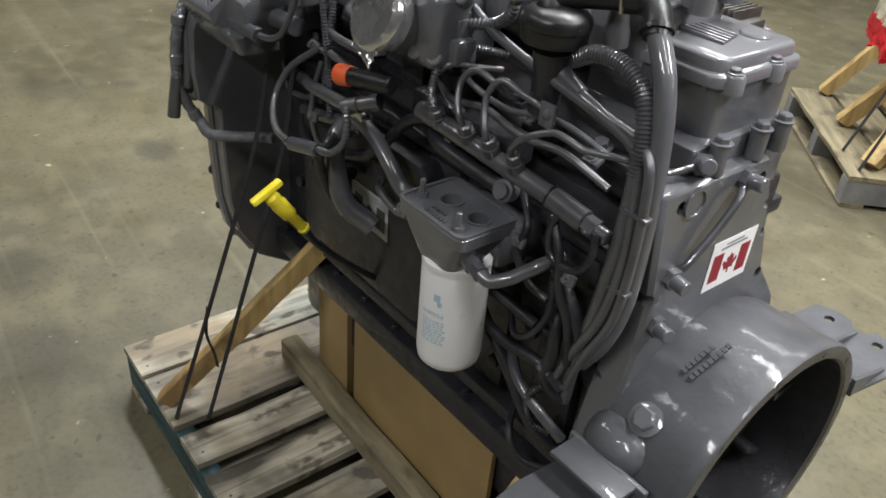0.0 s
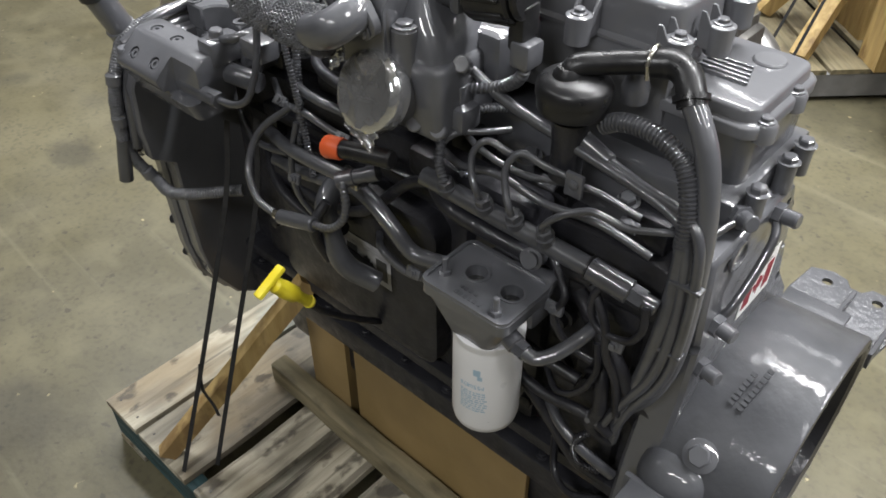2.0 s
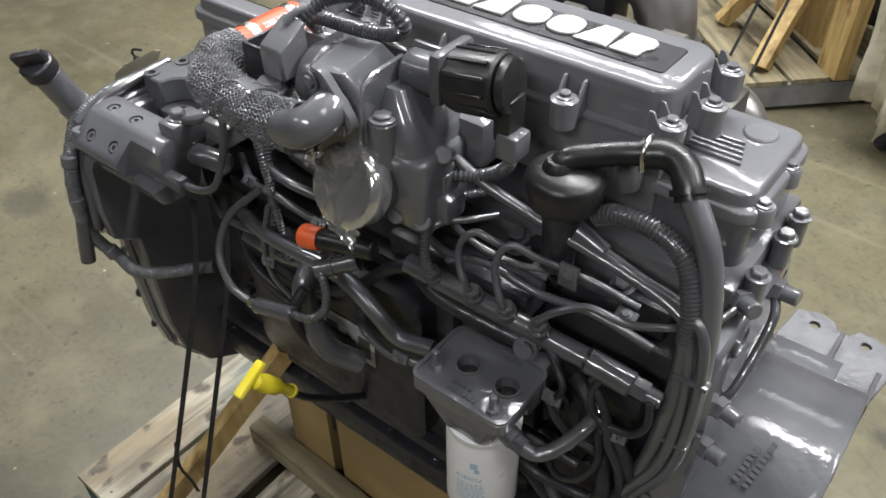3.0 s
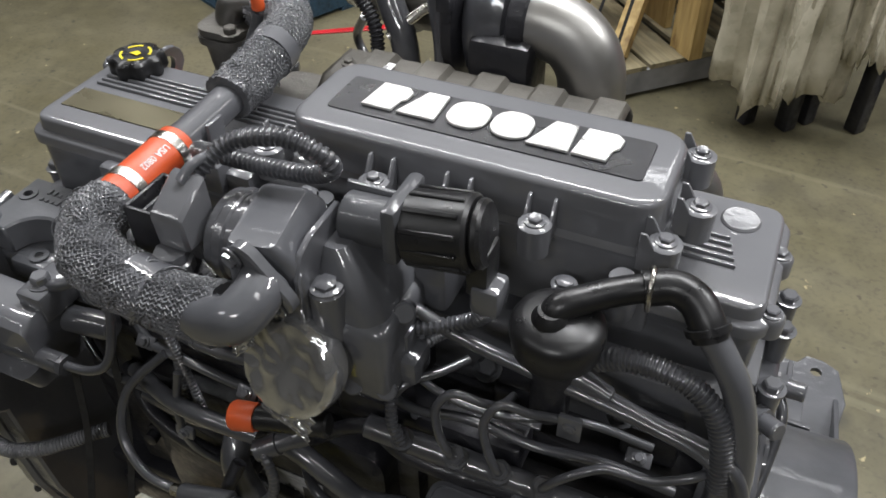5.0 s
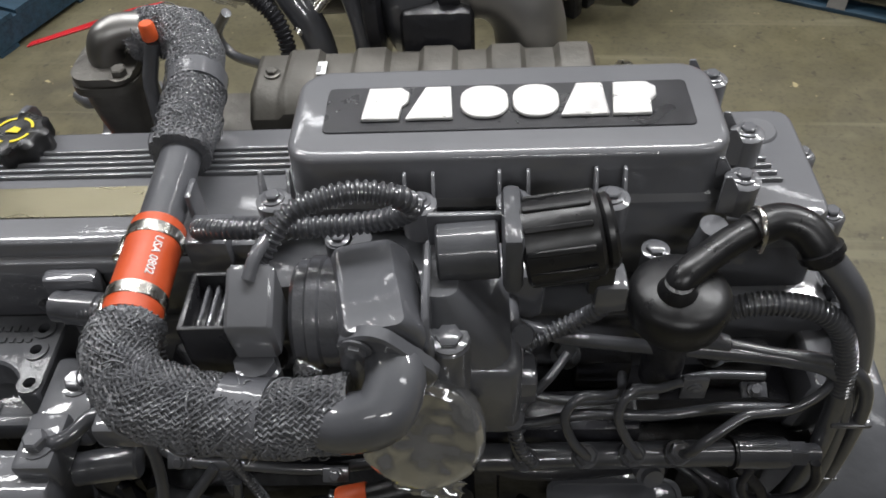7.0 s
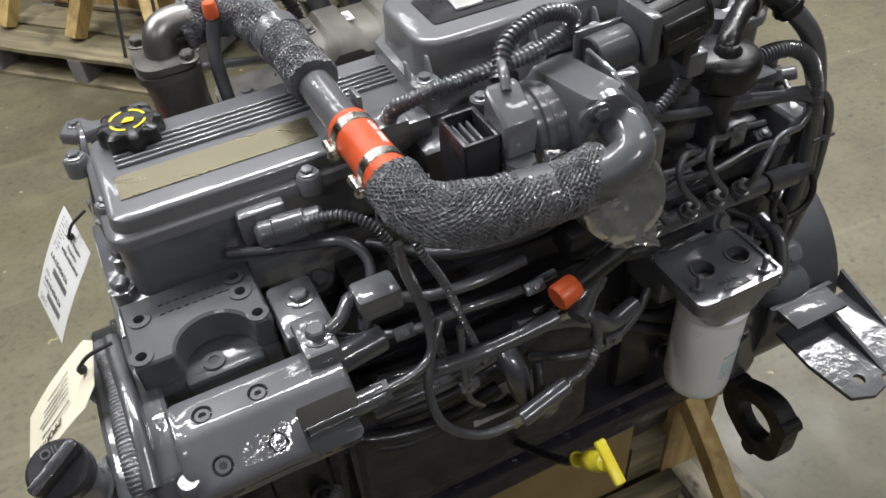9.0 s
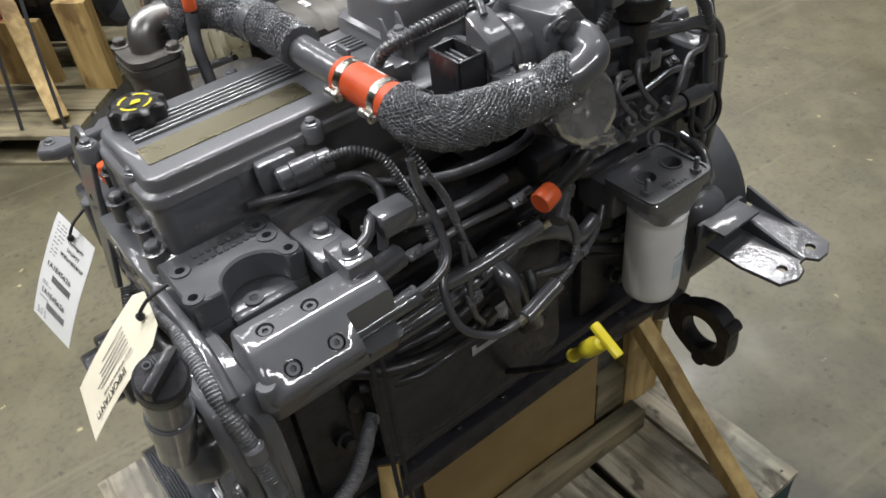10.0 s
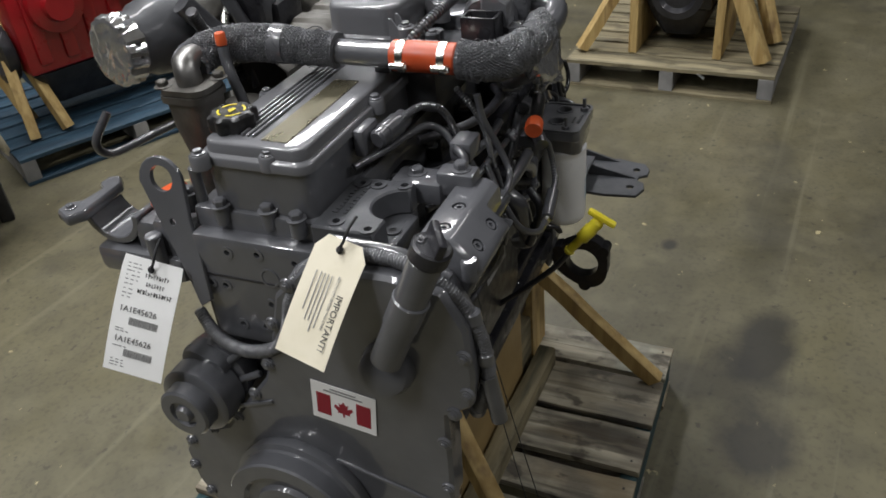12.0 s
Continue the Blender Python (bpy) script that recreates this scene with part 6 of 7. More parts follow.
# thin looms, lines and clips in the shade behind the rail; rear looms coloured darker for it
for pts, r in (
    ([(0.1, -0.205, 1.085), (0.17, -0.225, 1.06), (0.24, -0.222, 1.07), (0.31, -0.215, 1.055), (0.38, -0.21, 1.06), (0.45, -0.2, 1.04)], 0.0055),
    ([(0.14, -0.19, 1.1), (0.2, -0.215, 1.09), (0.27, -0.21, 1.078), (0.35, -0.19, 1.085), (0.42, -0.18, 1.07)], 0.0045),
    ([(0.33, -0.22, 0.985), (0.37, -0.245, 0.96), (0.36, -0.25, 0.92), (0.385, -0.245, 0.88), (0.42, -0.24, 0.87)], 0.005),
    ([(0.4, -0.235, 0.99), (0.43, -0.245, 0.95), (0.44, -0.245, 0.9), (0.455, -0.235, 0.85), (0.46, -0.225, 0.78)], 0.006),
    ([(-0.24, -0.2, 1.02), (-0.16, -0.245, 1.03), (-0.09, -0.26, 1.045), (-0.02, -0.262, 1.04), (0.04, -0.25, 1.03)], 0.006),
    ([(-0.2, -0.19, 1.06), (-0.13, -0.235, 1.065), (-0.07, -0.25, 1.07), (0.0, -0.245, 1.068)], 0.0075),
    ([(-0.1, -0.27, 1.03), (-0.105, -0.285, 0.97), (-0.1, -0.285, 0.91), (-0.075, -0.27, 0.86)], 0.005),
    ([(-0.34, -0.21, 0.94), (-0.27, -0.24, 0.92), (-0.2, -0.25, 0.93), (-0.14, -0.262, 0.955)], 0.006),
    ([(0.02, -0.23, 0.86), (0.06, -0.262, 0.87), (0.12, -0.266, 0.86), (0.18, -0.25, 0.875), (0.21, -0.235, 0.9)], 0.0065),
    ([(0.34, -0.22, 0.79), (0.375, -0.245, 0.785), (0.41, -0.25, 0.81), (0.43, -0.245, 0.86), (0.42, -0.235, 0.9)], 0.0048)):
    # Past x 0.3 the near-black colour stands in for deeper shade.
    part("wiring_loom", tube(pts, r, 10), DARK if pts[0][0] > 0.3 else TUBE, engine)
for x, y, z, ax in ((0.18, -0.216, 1.04, (0, -0.8, 0.5)), (0.3, -0.2, 1.075, (0, -0.4, 0.9)), (0.41, -0.19, 1.06, (0, -0.5, 0.9)), (0.36, -0.25, 0.935, (0, -1, 0.2)), (0.445, -0.24, 0.92, (0, -1, 0.2)), (-0.1, -0.288, 0.94, (0, -1, 0.2)), (-0.16, -0.25, 1.035, (0, -0.7, 0.7)), (0.0, -0.27, 1.045, (0, -0.7, 0.7)), (0.43, -0.236, 0.76, (0, -1, 0.2)), (0.13, -0.268, 0.87, (0, -1, 0.3))):
    clip = part("loom_clip", box(-0.013, 0.013, -0.008, 0.008, -0.004, 0.003, 0.002, 2, Matrix.Translation((x, y, z)) @ basis(ax)), PAINT, engine)
    part("bolt", hex_bolt(Vector((x, y, z)) + Vector(ax).normalized() * 0.003, ax, 0.0052, 0.006), PAINT, clip)
for x, z in ((0.34, 0.86), (0.4, 0.78), (0.3, 0.66), (0.43, 0.6), (-0.3, 0.7), (-0.2, 0.62), (0.1, 0.62)):
    part("plug_fitting", lathe([(0.016, 0), (0.016, 0.014), (0.011, 0.016), (0.011, 0.03), (0.008, 0.032)], (x, -0.18, z), (0.1, -1, 0.1), 12), DARK, engine)
part("starter_wire", tube([(0.36, -0.2, 0.62), (0.39, -0.24, 0.6), (0.42, -0.24, 0.57), (0.46, -0.21, 0.56)], 0.006, 10), DARK, engine)
part("hose_clip", box(0.0, 0.045, -0.29, -0.265, 0.985, 1.0, 0.002), STEEL, engine)
tb = part("capped_tube", rod((0.03, -0.301, 1.056), (0.115, -0.285, 1.068), 0.0128, seg=20, bevel=0.002), BLACK, engine, "dark tube closed by an orange cap")
part("tube_cap", lathe([(0.0145, 0), (0.0155, 0.003), (0.0165, 0.026), (0.015, 0.029)], (0.036, -0.3, 1.057), (-0.97, -0.17, -0.15), 20), CAPRED, tb, "orange plastic cap")
for x in (-0.22, -0.08, 0.08, 0.23, 0.38):
    part("head_bolt", hex_bolt((x, -0.14, 1.052), (0, -0.3, 1), 0.011, 0.012), CAST, engine)
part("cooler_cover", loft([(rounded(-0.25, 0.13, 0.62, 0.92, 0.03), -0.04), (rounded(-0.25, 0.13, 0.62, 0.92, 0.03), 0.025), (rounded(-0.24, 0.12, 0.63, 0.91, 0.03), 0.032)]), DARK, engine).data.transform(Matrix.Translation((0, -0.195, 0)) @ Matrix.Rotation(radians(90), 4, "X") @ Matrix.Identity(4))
part("control_box", box(0.08, 0.3, -0.225, -0.175, 1.0, 1.045, 0.01), DARK, engine)
part("sump_rail", box(-0.42, 0.5, -0.205, -0.14, 0.475, 0.53, 0.006), DARK, engine)
for i in range(9):
    part("bolt", hex_bolt((-0.4 + 0.105 * i, -0.185, 0.53), (0, 0, 1), 0.008), DARK, engine)
# dipstick
dt = tube([(0.008, -0.372, 0.805), (0.007, -0.34, 0.76), (0.005, -0.27, 0.69), (0.0, -0.19, 0.62)], 0.006, 10)
part("dipstick_tube", dt, DARK, engine)
dh = lathe([(0.009, 0.0), (0.0105, 0.006), (0.0085, 0.008), (0.0085, 0.04), (0.013, 0.046), (0.0135, 0.075), (0.011, 0.08), (0.0125, 0.088), (0.0115, 0.096), (0.007, 0.1)], (0.008, -0.368, 0.803), (0.0, -0.6, 0.8), 18)
dh2 = box(-0.007, 0.007, -0.028, 0.028, -0.005, 0.005, 0.003)
dh2.transform(Matrix.Translation((0.008, -0.432, 0.889)) @ Matrix.Rotation(radians(28), 4, "X"))
part("dipstick_handle", join(dh, dh2), YELLOW, engine, "yellow plastic T-shaped dipstick handle")

# ---- far side: manifold shield, exhaust elbows, turbocharger ----
sh = bmesh.new()
ro = []
for i in range(61):
    x = -0.12 + 0.4 * i / 60
    w = 0.007 * (1 if (i // 6) % 2 else 0)
    ro.append((x, w))
prev = None
for x, w in ro:
    sec = [sh.verts.new(p) for p in ((x, 0.095, 1.13), (x, 0.1, 1.185 + w), (x, 0.125, 1.205 + w), (x, 0.2, 1.205 + w), (x, 0.225, 1.18 + w), (x, 0.23, 1.0))]
    if prev:
        for i in range(5):
            sh.faces.new((prev[i], prev[i + 1], sec[i + 1], sec[i]))
    prev = sec
shield = part("heat_shield", sh, SHIELD, engine, "stamped brownish exhaust heat shield")
shield.modifiers.new("thick", "SOLIDIFY").thickness = 0.002
part("shield_label", box(-0.08, -0.035, 0.15, 0.175, 1.2095, 1.211, 0), PAPER, shield, "small worn white label")
bars([(-0.018, -0.002, -0.006, 0.006), (0.002, 0.016, -0.008, 0.004)], pose(-0.057, 0.162, 1.2114), GREYINK, shield)
part("shield_bolt", hex_bolt((-0.1, 0.16, 1.206), (0, 0, 1), 0.007), IRON, shield)
for i in range(11):
    x = 0.285 + 0.0085 * i
    part("cooling_fin", box(x, x + 0.0022, 0.1, 0.17, 1.12, 1.195, 0.0006, 1), IRON, engine)
part("fin_body", box(0.28, 0.385, 0.105, 0.17, 1.1, 1.18, 0.006), IRON, engine)
egr = loft([(rounded(-0.312, -0.245, 0.135, 0.2, 0.03), 1.0), (rounded(-0.312, -0.245, 0.135, 0.2, 0.03), 1.1), (rounded(-0.322, -0.25, 0.125, 0.207, 0.03), 1.165), (rounded(-0.326, -0.25, 0.122, 0.207, 0.03), 1.212)])
part("exhaust_manifold", egr, IRON, engine, "brown cast exhaust manifold")
part("manifold_body", loft([(rounded(-0.24, -0.12, 0.115, 0.215, 0.03), 1.0), (rounded(-0.24, -0.12, 0.115, 0.215, 0.03), 1.14)]), IRON, engine)
fl = loft([(rounded(-0.33, -0.25, 0.118, 0.21, 0.025), 1.21), (rounded(-0.33, -0.25, 0.118, 0.21, 0.025), 1.221)])
fe = part("elbow_flange", fl, IRON, engine)
join_e = loft([(rounded(-0.328, -0.252, 0.12, 0.208, 0.025), 1.2225), (rounded(-0.328, -0.252, 0.12, 0.208, 0.025), 1.232)])
part("elbow_flange", join_e, IRON, engine)
for p in ((-0.314, 0.2), (-0.265, 0.128)):
    bolt((p[0], p[1], 1.232), (0, 0, 1), fe, 0.0095, IRON, 0.011)
part("steel_elbow", tube([(-0.29, 0.164, 1.225), (-0.291, 0.165, 1.24), (-0.284, 0.17, 1.256), (-0.265, 0.178, 1.26), (-0.235, 0.185, 1.255)], 0.0205, 28, 8), PIPE, engine, "bare steel exhaust elbow")
tq = tube([(-0.23, 0.107, 1.12), (-0.233, 0.117, 1.18), (-0.233, 0.127, 1.22), (-0.227, 0.137, 1.245), (-0.221, 0.142, 1.265)], 0.009, 14)
cl2 = part("coolant_tube", tq, TUBE, engine)
part("tube_cap", lathe([(0.0085, 0), (0.0092, 0.003), (0.0085, 0.018), (0.007, 0.02)], (-0.221, 0.142, 1.27), (0, 0, 1), 16), CAPRED, cl2, "small orange plastic cap")
# turbocharger
tc = lathe([(0.045, 0), (0.075, 0.004), (0.1, 0.02), (0.108, 0.045), (0.1, 0.07), (0.075, 0.085), (0.06, 0.1), (0.058, 0.13)], (0.02, 0.33, 1.235), (1, 0, 0), 44)
turbo = part("turbocharger", tc, TUBE, engine, "dark cast turbocharger")
part("turbine_housing", lathe([(0.052, 0), (0.057, 0.006), (0.058, 0.045), (0.066, 0.055), (0.072, 0.09), (0.07, 0.12), (0.05, 0.14)], (-0.195, 0.392, 1.238), (1, -0.3, 0), 40), CAST, turbo)
ft = lathe([(0.0015 + 0.0065 * i, 0.0) for i in range(9)] + [(0.059, 0.002), (0.0615, 0.012), (0.06, 0.024), (0.0625, 0.036)], (0, 0, 0), (0, 0, 1), 60)
for v in ft.verts:
    an = math.atan2(v.co.y, v.co.x)
    rr = math.hypot(v.co.x, v.co.y)
    v.co.z += 0.003 * abs(noise.noise(v.co * 36)) + 0.0025 * abs(noise.noise(v.co * 80))
    if rr > 0.05:
        k = 1 + 0.07 * noise.noise(Vector((an * 5, v.co.z * 60, 2))) + 0.04 * math.sin(an * 17)
        v.co.x, v.co.y = v.co.x * k, v.co.y * k
ft.transform(Matrix.Translation((-0.212, 0.397, 1.238)) @ basis((1, -0.25, -0.1)))
part("foil_cover", ft, FOIL, turbo, "crumpled silver foil over the turbine outlet")
part("bearing_housing", rod((-0.09, 0.335, 1.23), (0.03, 0.333, 1.233), 0.045, seg=28, bevel=0.004), IRON, turbo)
part("compressor_base", box(0.05, 0.14, 0.21, 0.3, 1.14, 1.25, 0.015), DARK, turbo)
part("band_clamp", lathe([(0.101, 0), (0.106, 0.004), (0.106, 0.018), (0.101, 0.022)], (0.005, 0.33, 1.235), (1, 0, 0), 44), DARK, turbo)
part("clamp_bolt", join(rod((0.016, 0.225, 1.26), (0.016, 0.225, 1.31), 0.007, seg=12), box(0.006, 0.026, 0.215, 0.235, 1.275, 1.295, 0.002)), DARK, turbo)
part("outlet_elbow", tube([(0.1, 0.275, 1.258), (0.14, 0.275, 1.257), (0.178, 0.274, 1.245), (0.203, 0.271, 1.215), (0.212, 0.268, 1.17), (0.213, 0.266, 1.08)], 0.046, 40, 8), PIPE, engine, "smooth bare metal outlet elbow")
part("elbow_collar", rod((0.098, 0.275, 1.258), (0.124, 0.275, 1.258), 0.0505, seg=40, bevel=0.003), DARK, engine)
part("lower_elbow", tube([(0.29, 0.19, 1.136), (0.325, 0.195, 1.136), (0.36, 0.198, 1.122), (0.38, 0.2, 1.086), (0.384, 0.2, 1.0)], 0.037, 32, 8), PIPE, engine, "smooth bare metal elbow")
part("elbow_ring", rod((0.318, 0.193, 1.139), (0.33, 0.195, 1.138), 0.041, seg=32, bevel=0.002), STEEL, engine)
part("oil_feed", tube([(-0.08, 0.24, 1.21), (-0.04, 0.27, 1.245), (0.0, 0.28, 1.27), (0.02, 0.285, 1.31)], 0.0075, 12), STEEL, engine)
part("coolant_hose", tube([(-0.12, 0.29, 1.3), (-0.09, 0.27, 1.25), (-0.06, 0.25, 1.2), (-0.05, 0.24, 1.12)], 0.02, 16), TUBE, engine)
part("coolant_hose", tube([(-0.03, 0.28, 1.32), (-0.015, 0.265, 1.26), (0.0, 0.25, 1.2), (0.0, 0.24, 1.12)], 0.013, 14), TUBE, engine)
part("conduit", ribbed([(-0.16, 0.24, 1.3), (-0.13, 0.25, 1.26), (-0.1, 0.24, 1.22), (-0.09, 0.22, 1.15)], 0.011, 0.006), DARK, engine)
part("drain_tube", tube([(-0.23, 0.43, 1.13), (-0.26, 0.45, 1.08), (-0.24, 0.44, 1.05), (-0.18, 0.38, 1.07), (-0.12, 0.3, 1.1)], 0.008, 12), TUBE, engine)
part("alternator_mount", box(0.1, 0.35, 0.14, 0.26, 0.8, 1.05, 0.02), CAST, engine)

# ---- stand boards, braces, straps ----
whole("stand_board", plate([(-0.14, 0.142), (0.32, 0.142), (0.32, 0.473), (-0.14, 0.473)], "y", -0.167, -0.155, 0.001), BOARD, "smooth brown hardboard panel standing under the engine", "board", PALLET)
whole("stand_post", plank(-0.29, -0.165, -0.17, -0.13, 0.142, 0.473, 71, "x"), BOARD, "brown upright timber post under the engine front", "post", PALLET)
whole("stand_post", plank(0.42, 0.53, -0.165, -0.12, 0.142, 0.473, 72, "x"), PINE, "brown upright timber post under the engine rear", "post", PALLET)
whole("stand_board", plate([(-0.28, 0.142), (0.5, 0.142), (0.5, 0.4), (-0.28, 0.4)], "y", 0.15, 0.165, 0.001), BOARD, "brown hardboard panel standing under the far side", "board", PALLET)
cross = whole("cross_timber", plank(-0.28, -0.17, -0.16, 0.2, 0.23, 0.298, 73), WOODX, "weathered timber carrying the oil pan", "timber", PALLET)
whole("cross_timber", plank(0.33, 0.42, -0.16, 0.2, 0.23, 0.298, 74), WOODX, "weathered timber carrying the oil pan", "timber", PALLET)
for a, b in ((-0.28, -0.17), (0.33, 0.42)):
    whole("cross_timber", plank(a, b, -0.16, 0.2, 0.1415, 0.229, 75), WOODX, "weathered timber under the carrying timber", "timber", PALLET)


def brace(p, q, w, d, seed):
    """A square timber from p down to q, cut level at the foot."""
    p, q = Vector(p), Vector(q)
    bm = plank(0, (q - p).length, -w / 2, w / 2, -d / 2, d / 2, seed, "x", 0.002)
    x = (q - p).normalized()
    y = Vector((0, 0, 1)).cross(x).normalized()
    z = x.cross(y)
    m = Matrix((x, y, z)).transposed().to_4x4()
    bm.transform(Matrix.Translation(p) @ m)
    for v in bm.verts:
        if v.co.z < 0.1415:
            v.co.z = 0.1415
    return bm


whole("diagonal_brace", brace((-0.215, -0.2, 0.58), (-0.4, -0.51, 0.15), 0.036, 0.04, 81), PINE, "pine diagonal brace nailed to the pallet under the engine front", "brace", PALLET, group="braces")
whole("diagonal_brace", brace((0.424, -0.17, 0.465), (0.43, -0.505, 0.15), 0.038, 0.042, 82), PINE, "pine diagonal brace nailed to the pallet under the filter", "brace", PALLET, group="braces")


def strap(name, pts, w=0.0095):
    line = curve_points(pts, 10)
    bm = bmesh.new()
    prev = None
    for i, p in enumerate(line):
        t = (line[min(i + 1, len(line) - 1)] - line[max(i - 1, 0)]).normalized()
        s = t.cross(Vector((0.45, -0.89, 0.1))).normalized() * (w / 2)
        n = s.cross(t).normalized() * 0.0006
        q = [bm.verts.new(p + s + n), bm.verts.new(p - s + n), bm.verts.new(p - s - n), bm.verts.new(p + s - n)]
        if prev:
            for k in range(4):
                bm.faces.new((prev[k], prev[(k + 1) % 4], q[(k + 1) % 4], q[k]))
        prev = q
    return bm


s1 = thing("strap", "black plastic strapping tying the engine front to the pallet", "strap", PALLET, group="straps")
part("band", strap("s", [(-0.245, -0.29, 0.97), (-0.26, -0.32, 0.8), (-0.3, -0.42, 0.45), (-0.337, -0.512, 0.143)]), STRAP, s1)
part("loose_end", strap("s", [(-0.3, -0.425, 0.45), (-0.305, -0.432, 0.38), (-0.29, -0.425, 0.33), (-0.292, -0.42, 0.29)], 0.008), STRAP, s1)
s2 = thing("strap", "black plastic strapping tying the engine side to the pallet", "strap", PALLET, group="straps")
part("band", strap("s", [(-0.215, -0.255, 0.97), (-0.225, -0.28, 0.8), (-0.262, -0.365, 0.47), (-0.298, -0.452, 0.143)]), STRAP, s2)


# ---- hang tags on the front ----
def tag(name, at, u, v, w, h, mat, cut, label):
    """A card with clipped top corners hanging at a place on the engine; u to its right, v up."""
    m = pose(-0.009, 0.03, 0, 0, 0, 4) @ face(at, u, v)
    o = [(-w / 2, -h), (w / 2, -h), (w / 2, -cut), (w / 2 - cut, 0), (-w / 2 + cut, 0), (-w / 2, -cut)]
    bm = bmesh.new()
    n = 9
    rows = []
    for i in range(n + 1):
        k = i / n
        y = -h * k
        half = w / 2 - max(0, cut - h * k) if h * k < cut else w / 2
        bend = 0.006 * math.sin(k * 2.6)
        rows.append([bm.verts.new((s * half, y, bend + e)) for s in (-1, 1) for e in (0, 0.0006)])
    for a, b in zip(rows, rows[1:]):
        bm.faces.new((a[1], a[3], b[3], b[1]))
        bm.faces.new((a[0], b[0], b[2], a[2]))
        bm.faces.new((a[0], a[1], b[1], b[0]))
        bm.faces.new((a[2], b[2], b[3], a[3]))
    bm.transform(m)
    t = thing(name, label, "tag")
    part("card", bm, mat, t)
    part("tie", tube([m @ Vector((0, -0.012, 0.008)), m @ Vector((0.004, -0.002, 0.012)), m @ Vector((0.003, 0.015, 0.01)), m @ Vector((0.0, 0.035, -0.004))], 0.0022, 8), STRAP, t, "black tie")
    part("tie_knot", lathe([(0.004, 0), (0.006, 0.003), (0.003, 0.008)], m @ Vector((0, -0.014, 0.003)), m.to_3x3() @ Vector((0, 0, 1)), 10), STRAP, t)
    return t, m


def bend(h, y):
    return 0.006 * math.sin(-y / h * 2.6) + 0.0011


tg, m = tag("shipping_tag", (-0.4765, 0.1635, 1.0135), (0.15, -0.95, -0.24), (0.49, -0.13, 0.86), 0.1, 0.19, PAPER, 0.002, "white printed shipping tag tied to the engine front")
H1 = 0.19
for txt, y in (("1A1E45626", -0.085), ("1A1E45626", -0.135)):
    letters(txt, 0.0135, m @ pose(-0.008, y, bend(H1, y)), INK, tg, "lettering", 0.0002)
rt = random.Random(5)
for y in (-0.103, -0.156):
    bars([(x, x + rt.choice((0.0004, 0.0006)), y - 0.006, y + 0.006) for x in [-0.022 + 0.00105 * i for i in range(46)]], m @ pose(0.002, 0, bend(H1, y) - 0.0002), GREYINK, tg, "bar_code", 0.0002)
for i, y in enumerate((-0.012, -0.018, -0.024, -0.031, -0.038, -0.045, -0.053, -0.06, -0.066, -0.118, -0.122, -0.147, -0.17, -0.175, -0.18)):
    bars([(x, x + rt.uniform(0.003, 0.008), y - 0.0008, y + 0.0008) for x in [-0.04 + 0.009 * j for j in range(rt.randrange(2, 4))]], m @ pose(0, 0, bend(H1, y) - 0.0002), GREYINK, tg, "print", 0.0002)
for y, a, b in ((-0.026, -0.008, 0.034), (-0.04, -0.004, 0.03), (-0.053, -0.016, 0.044)):
    bars([q for i in range(int((b - a) / 0.0045)) for q in ((a + i * 0.0045, a + i * 0.0045 + 0.0012, y - 0.003 + rt.uniform(-0.001, 0.001), y + 0.003 + rt.uniform(-0.001, 0.002)), (a + i * 0.0045, a + i * 0.0045 + 0.003, y + rt.choice((-0.003, 0.0, 0.0022)), y + rt.choice((-0.0018, 0.0012, 0.0034))))], m @ pose(0, 0, bend(H1, y) - 0.0002), INK, tg, "handwriting", 0.0002)
tg2, m = tag("important_tag", (-0.474, -0.19, 1.109), (-0.16, -0.98, -0.13), (0.62, -0.21, 0.75), 0.083, 0.172, MANILA, 0.014, "cream card tag marked important, tied to the engine front")
t_im = letters("IMPORTANT!", 0.0135, m @ pose(0.0255, -0.11, 0.0, 0, 0, -90), INK, tg2, "lettering", 0.0002)
t_im.data.transform(Matrix.Translation(m.to_3x3() @ Vector((0, 0, 0.0072))))
t_be = letters("BEFORE RETURNING THIS CORE", 0.0052, m @ pose(0.0155, -0.085, 0.0, 0, 0, -90), GREYINK, tg2, "lettering", 0.0002)
t_be.data.transform(Matrix.Translation(m.to_3x3() @ Vector((0, 0, 0.0073))))
for i, x in enumerate((0.004, -0.002, -0.008, -0.014, -0.022)):
    bars([(x, x + 0.0013, -0.135 + rt.uniform(0, 0.03), -0.05)], m @ pose(0, 0, 0.0073), GREYINK, tg2, "print", 0.0002)


# ---- things in the hall behind ----
def other_pallet(m, length, depth, deck, block, label, seed, boards=7):
    """A pallet whose front edge runs along x from its corner; deck boards along x, stringers along y."""
    p = thing("wooden_pallet", label, "pallet", m, "pallets in the hall")
    step = depth / boards
    for i in range(boards):
        part("deck_board", plank(0, length, step * i + 0.004, step * i + step * (0.9 if i else 1.0) - 0.01, 0.118, 0.138, seed + i, "x"), deck, p)
    for x in (0.0, length / 2 - 0.03, length - 0.07):
        part("stringer", plank(x, x + 0.07, 0.003, depth - 0.01, 0.019, 0.117, seed + 20 + int(x * 10), "y", 0.002), block, p)
    for y in (0.0, depth / 2 - 0.05, depth - 0.11):
        part("bottom_board", plank(0, length, y, y + 0.1, 0.0, 0.018, seed + 40 + int(y * 10), "x"), deck, p)
    return p


def at2(x, y, deg):
    return pose(x, y, 0, 0, 0, deg)


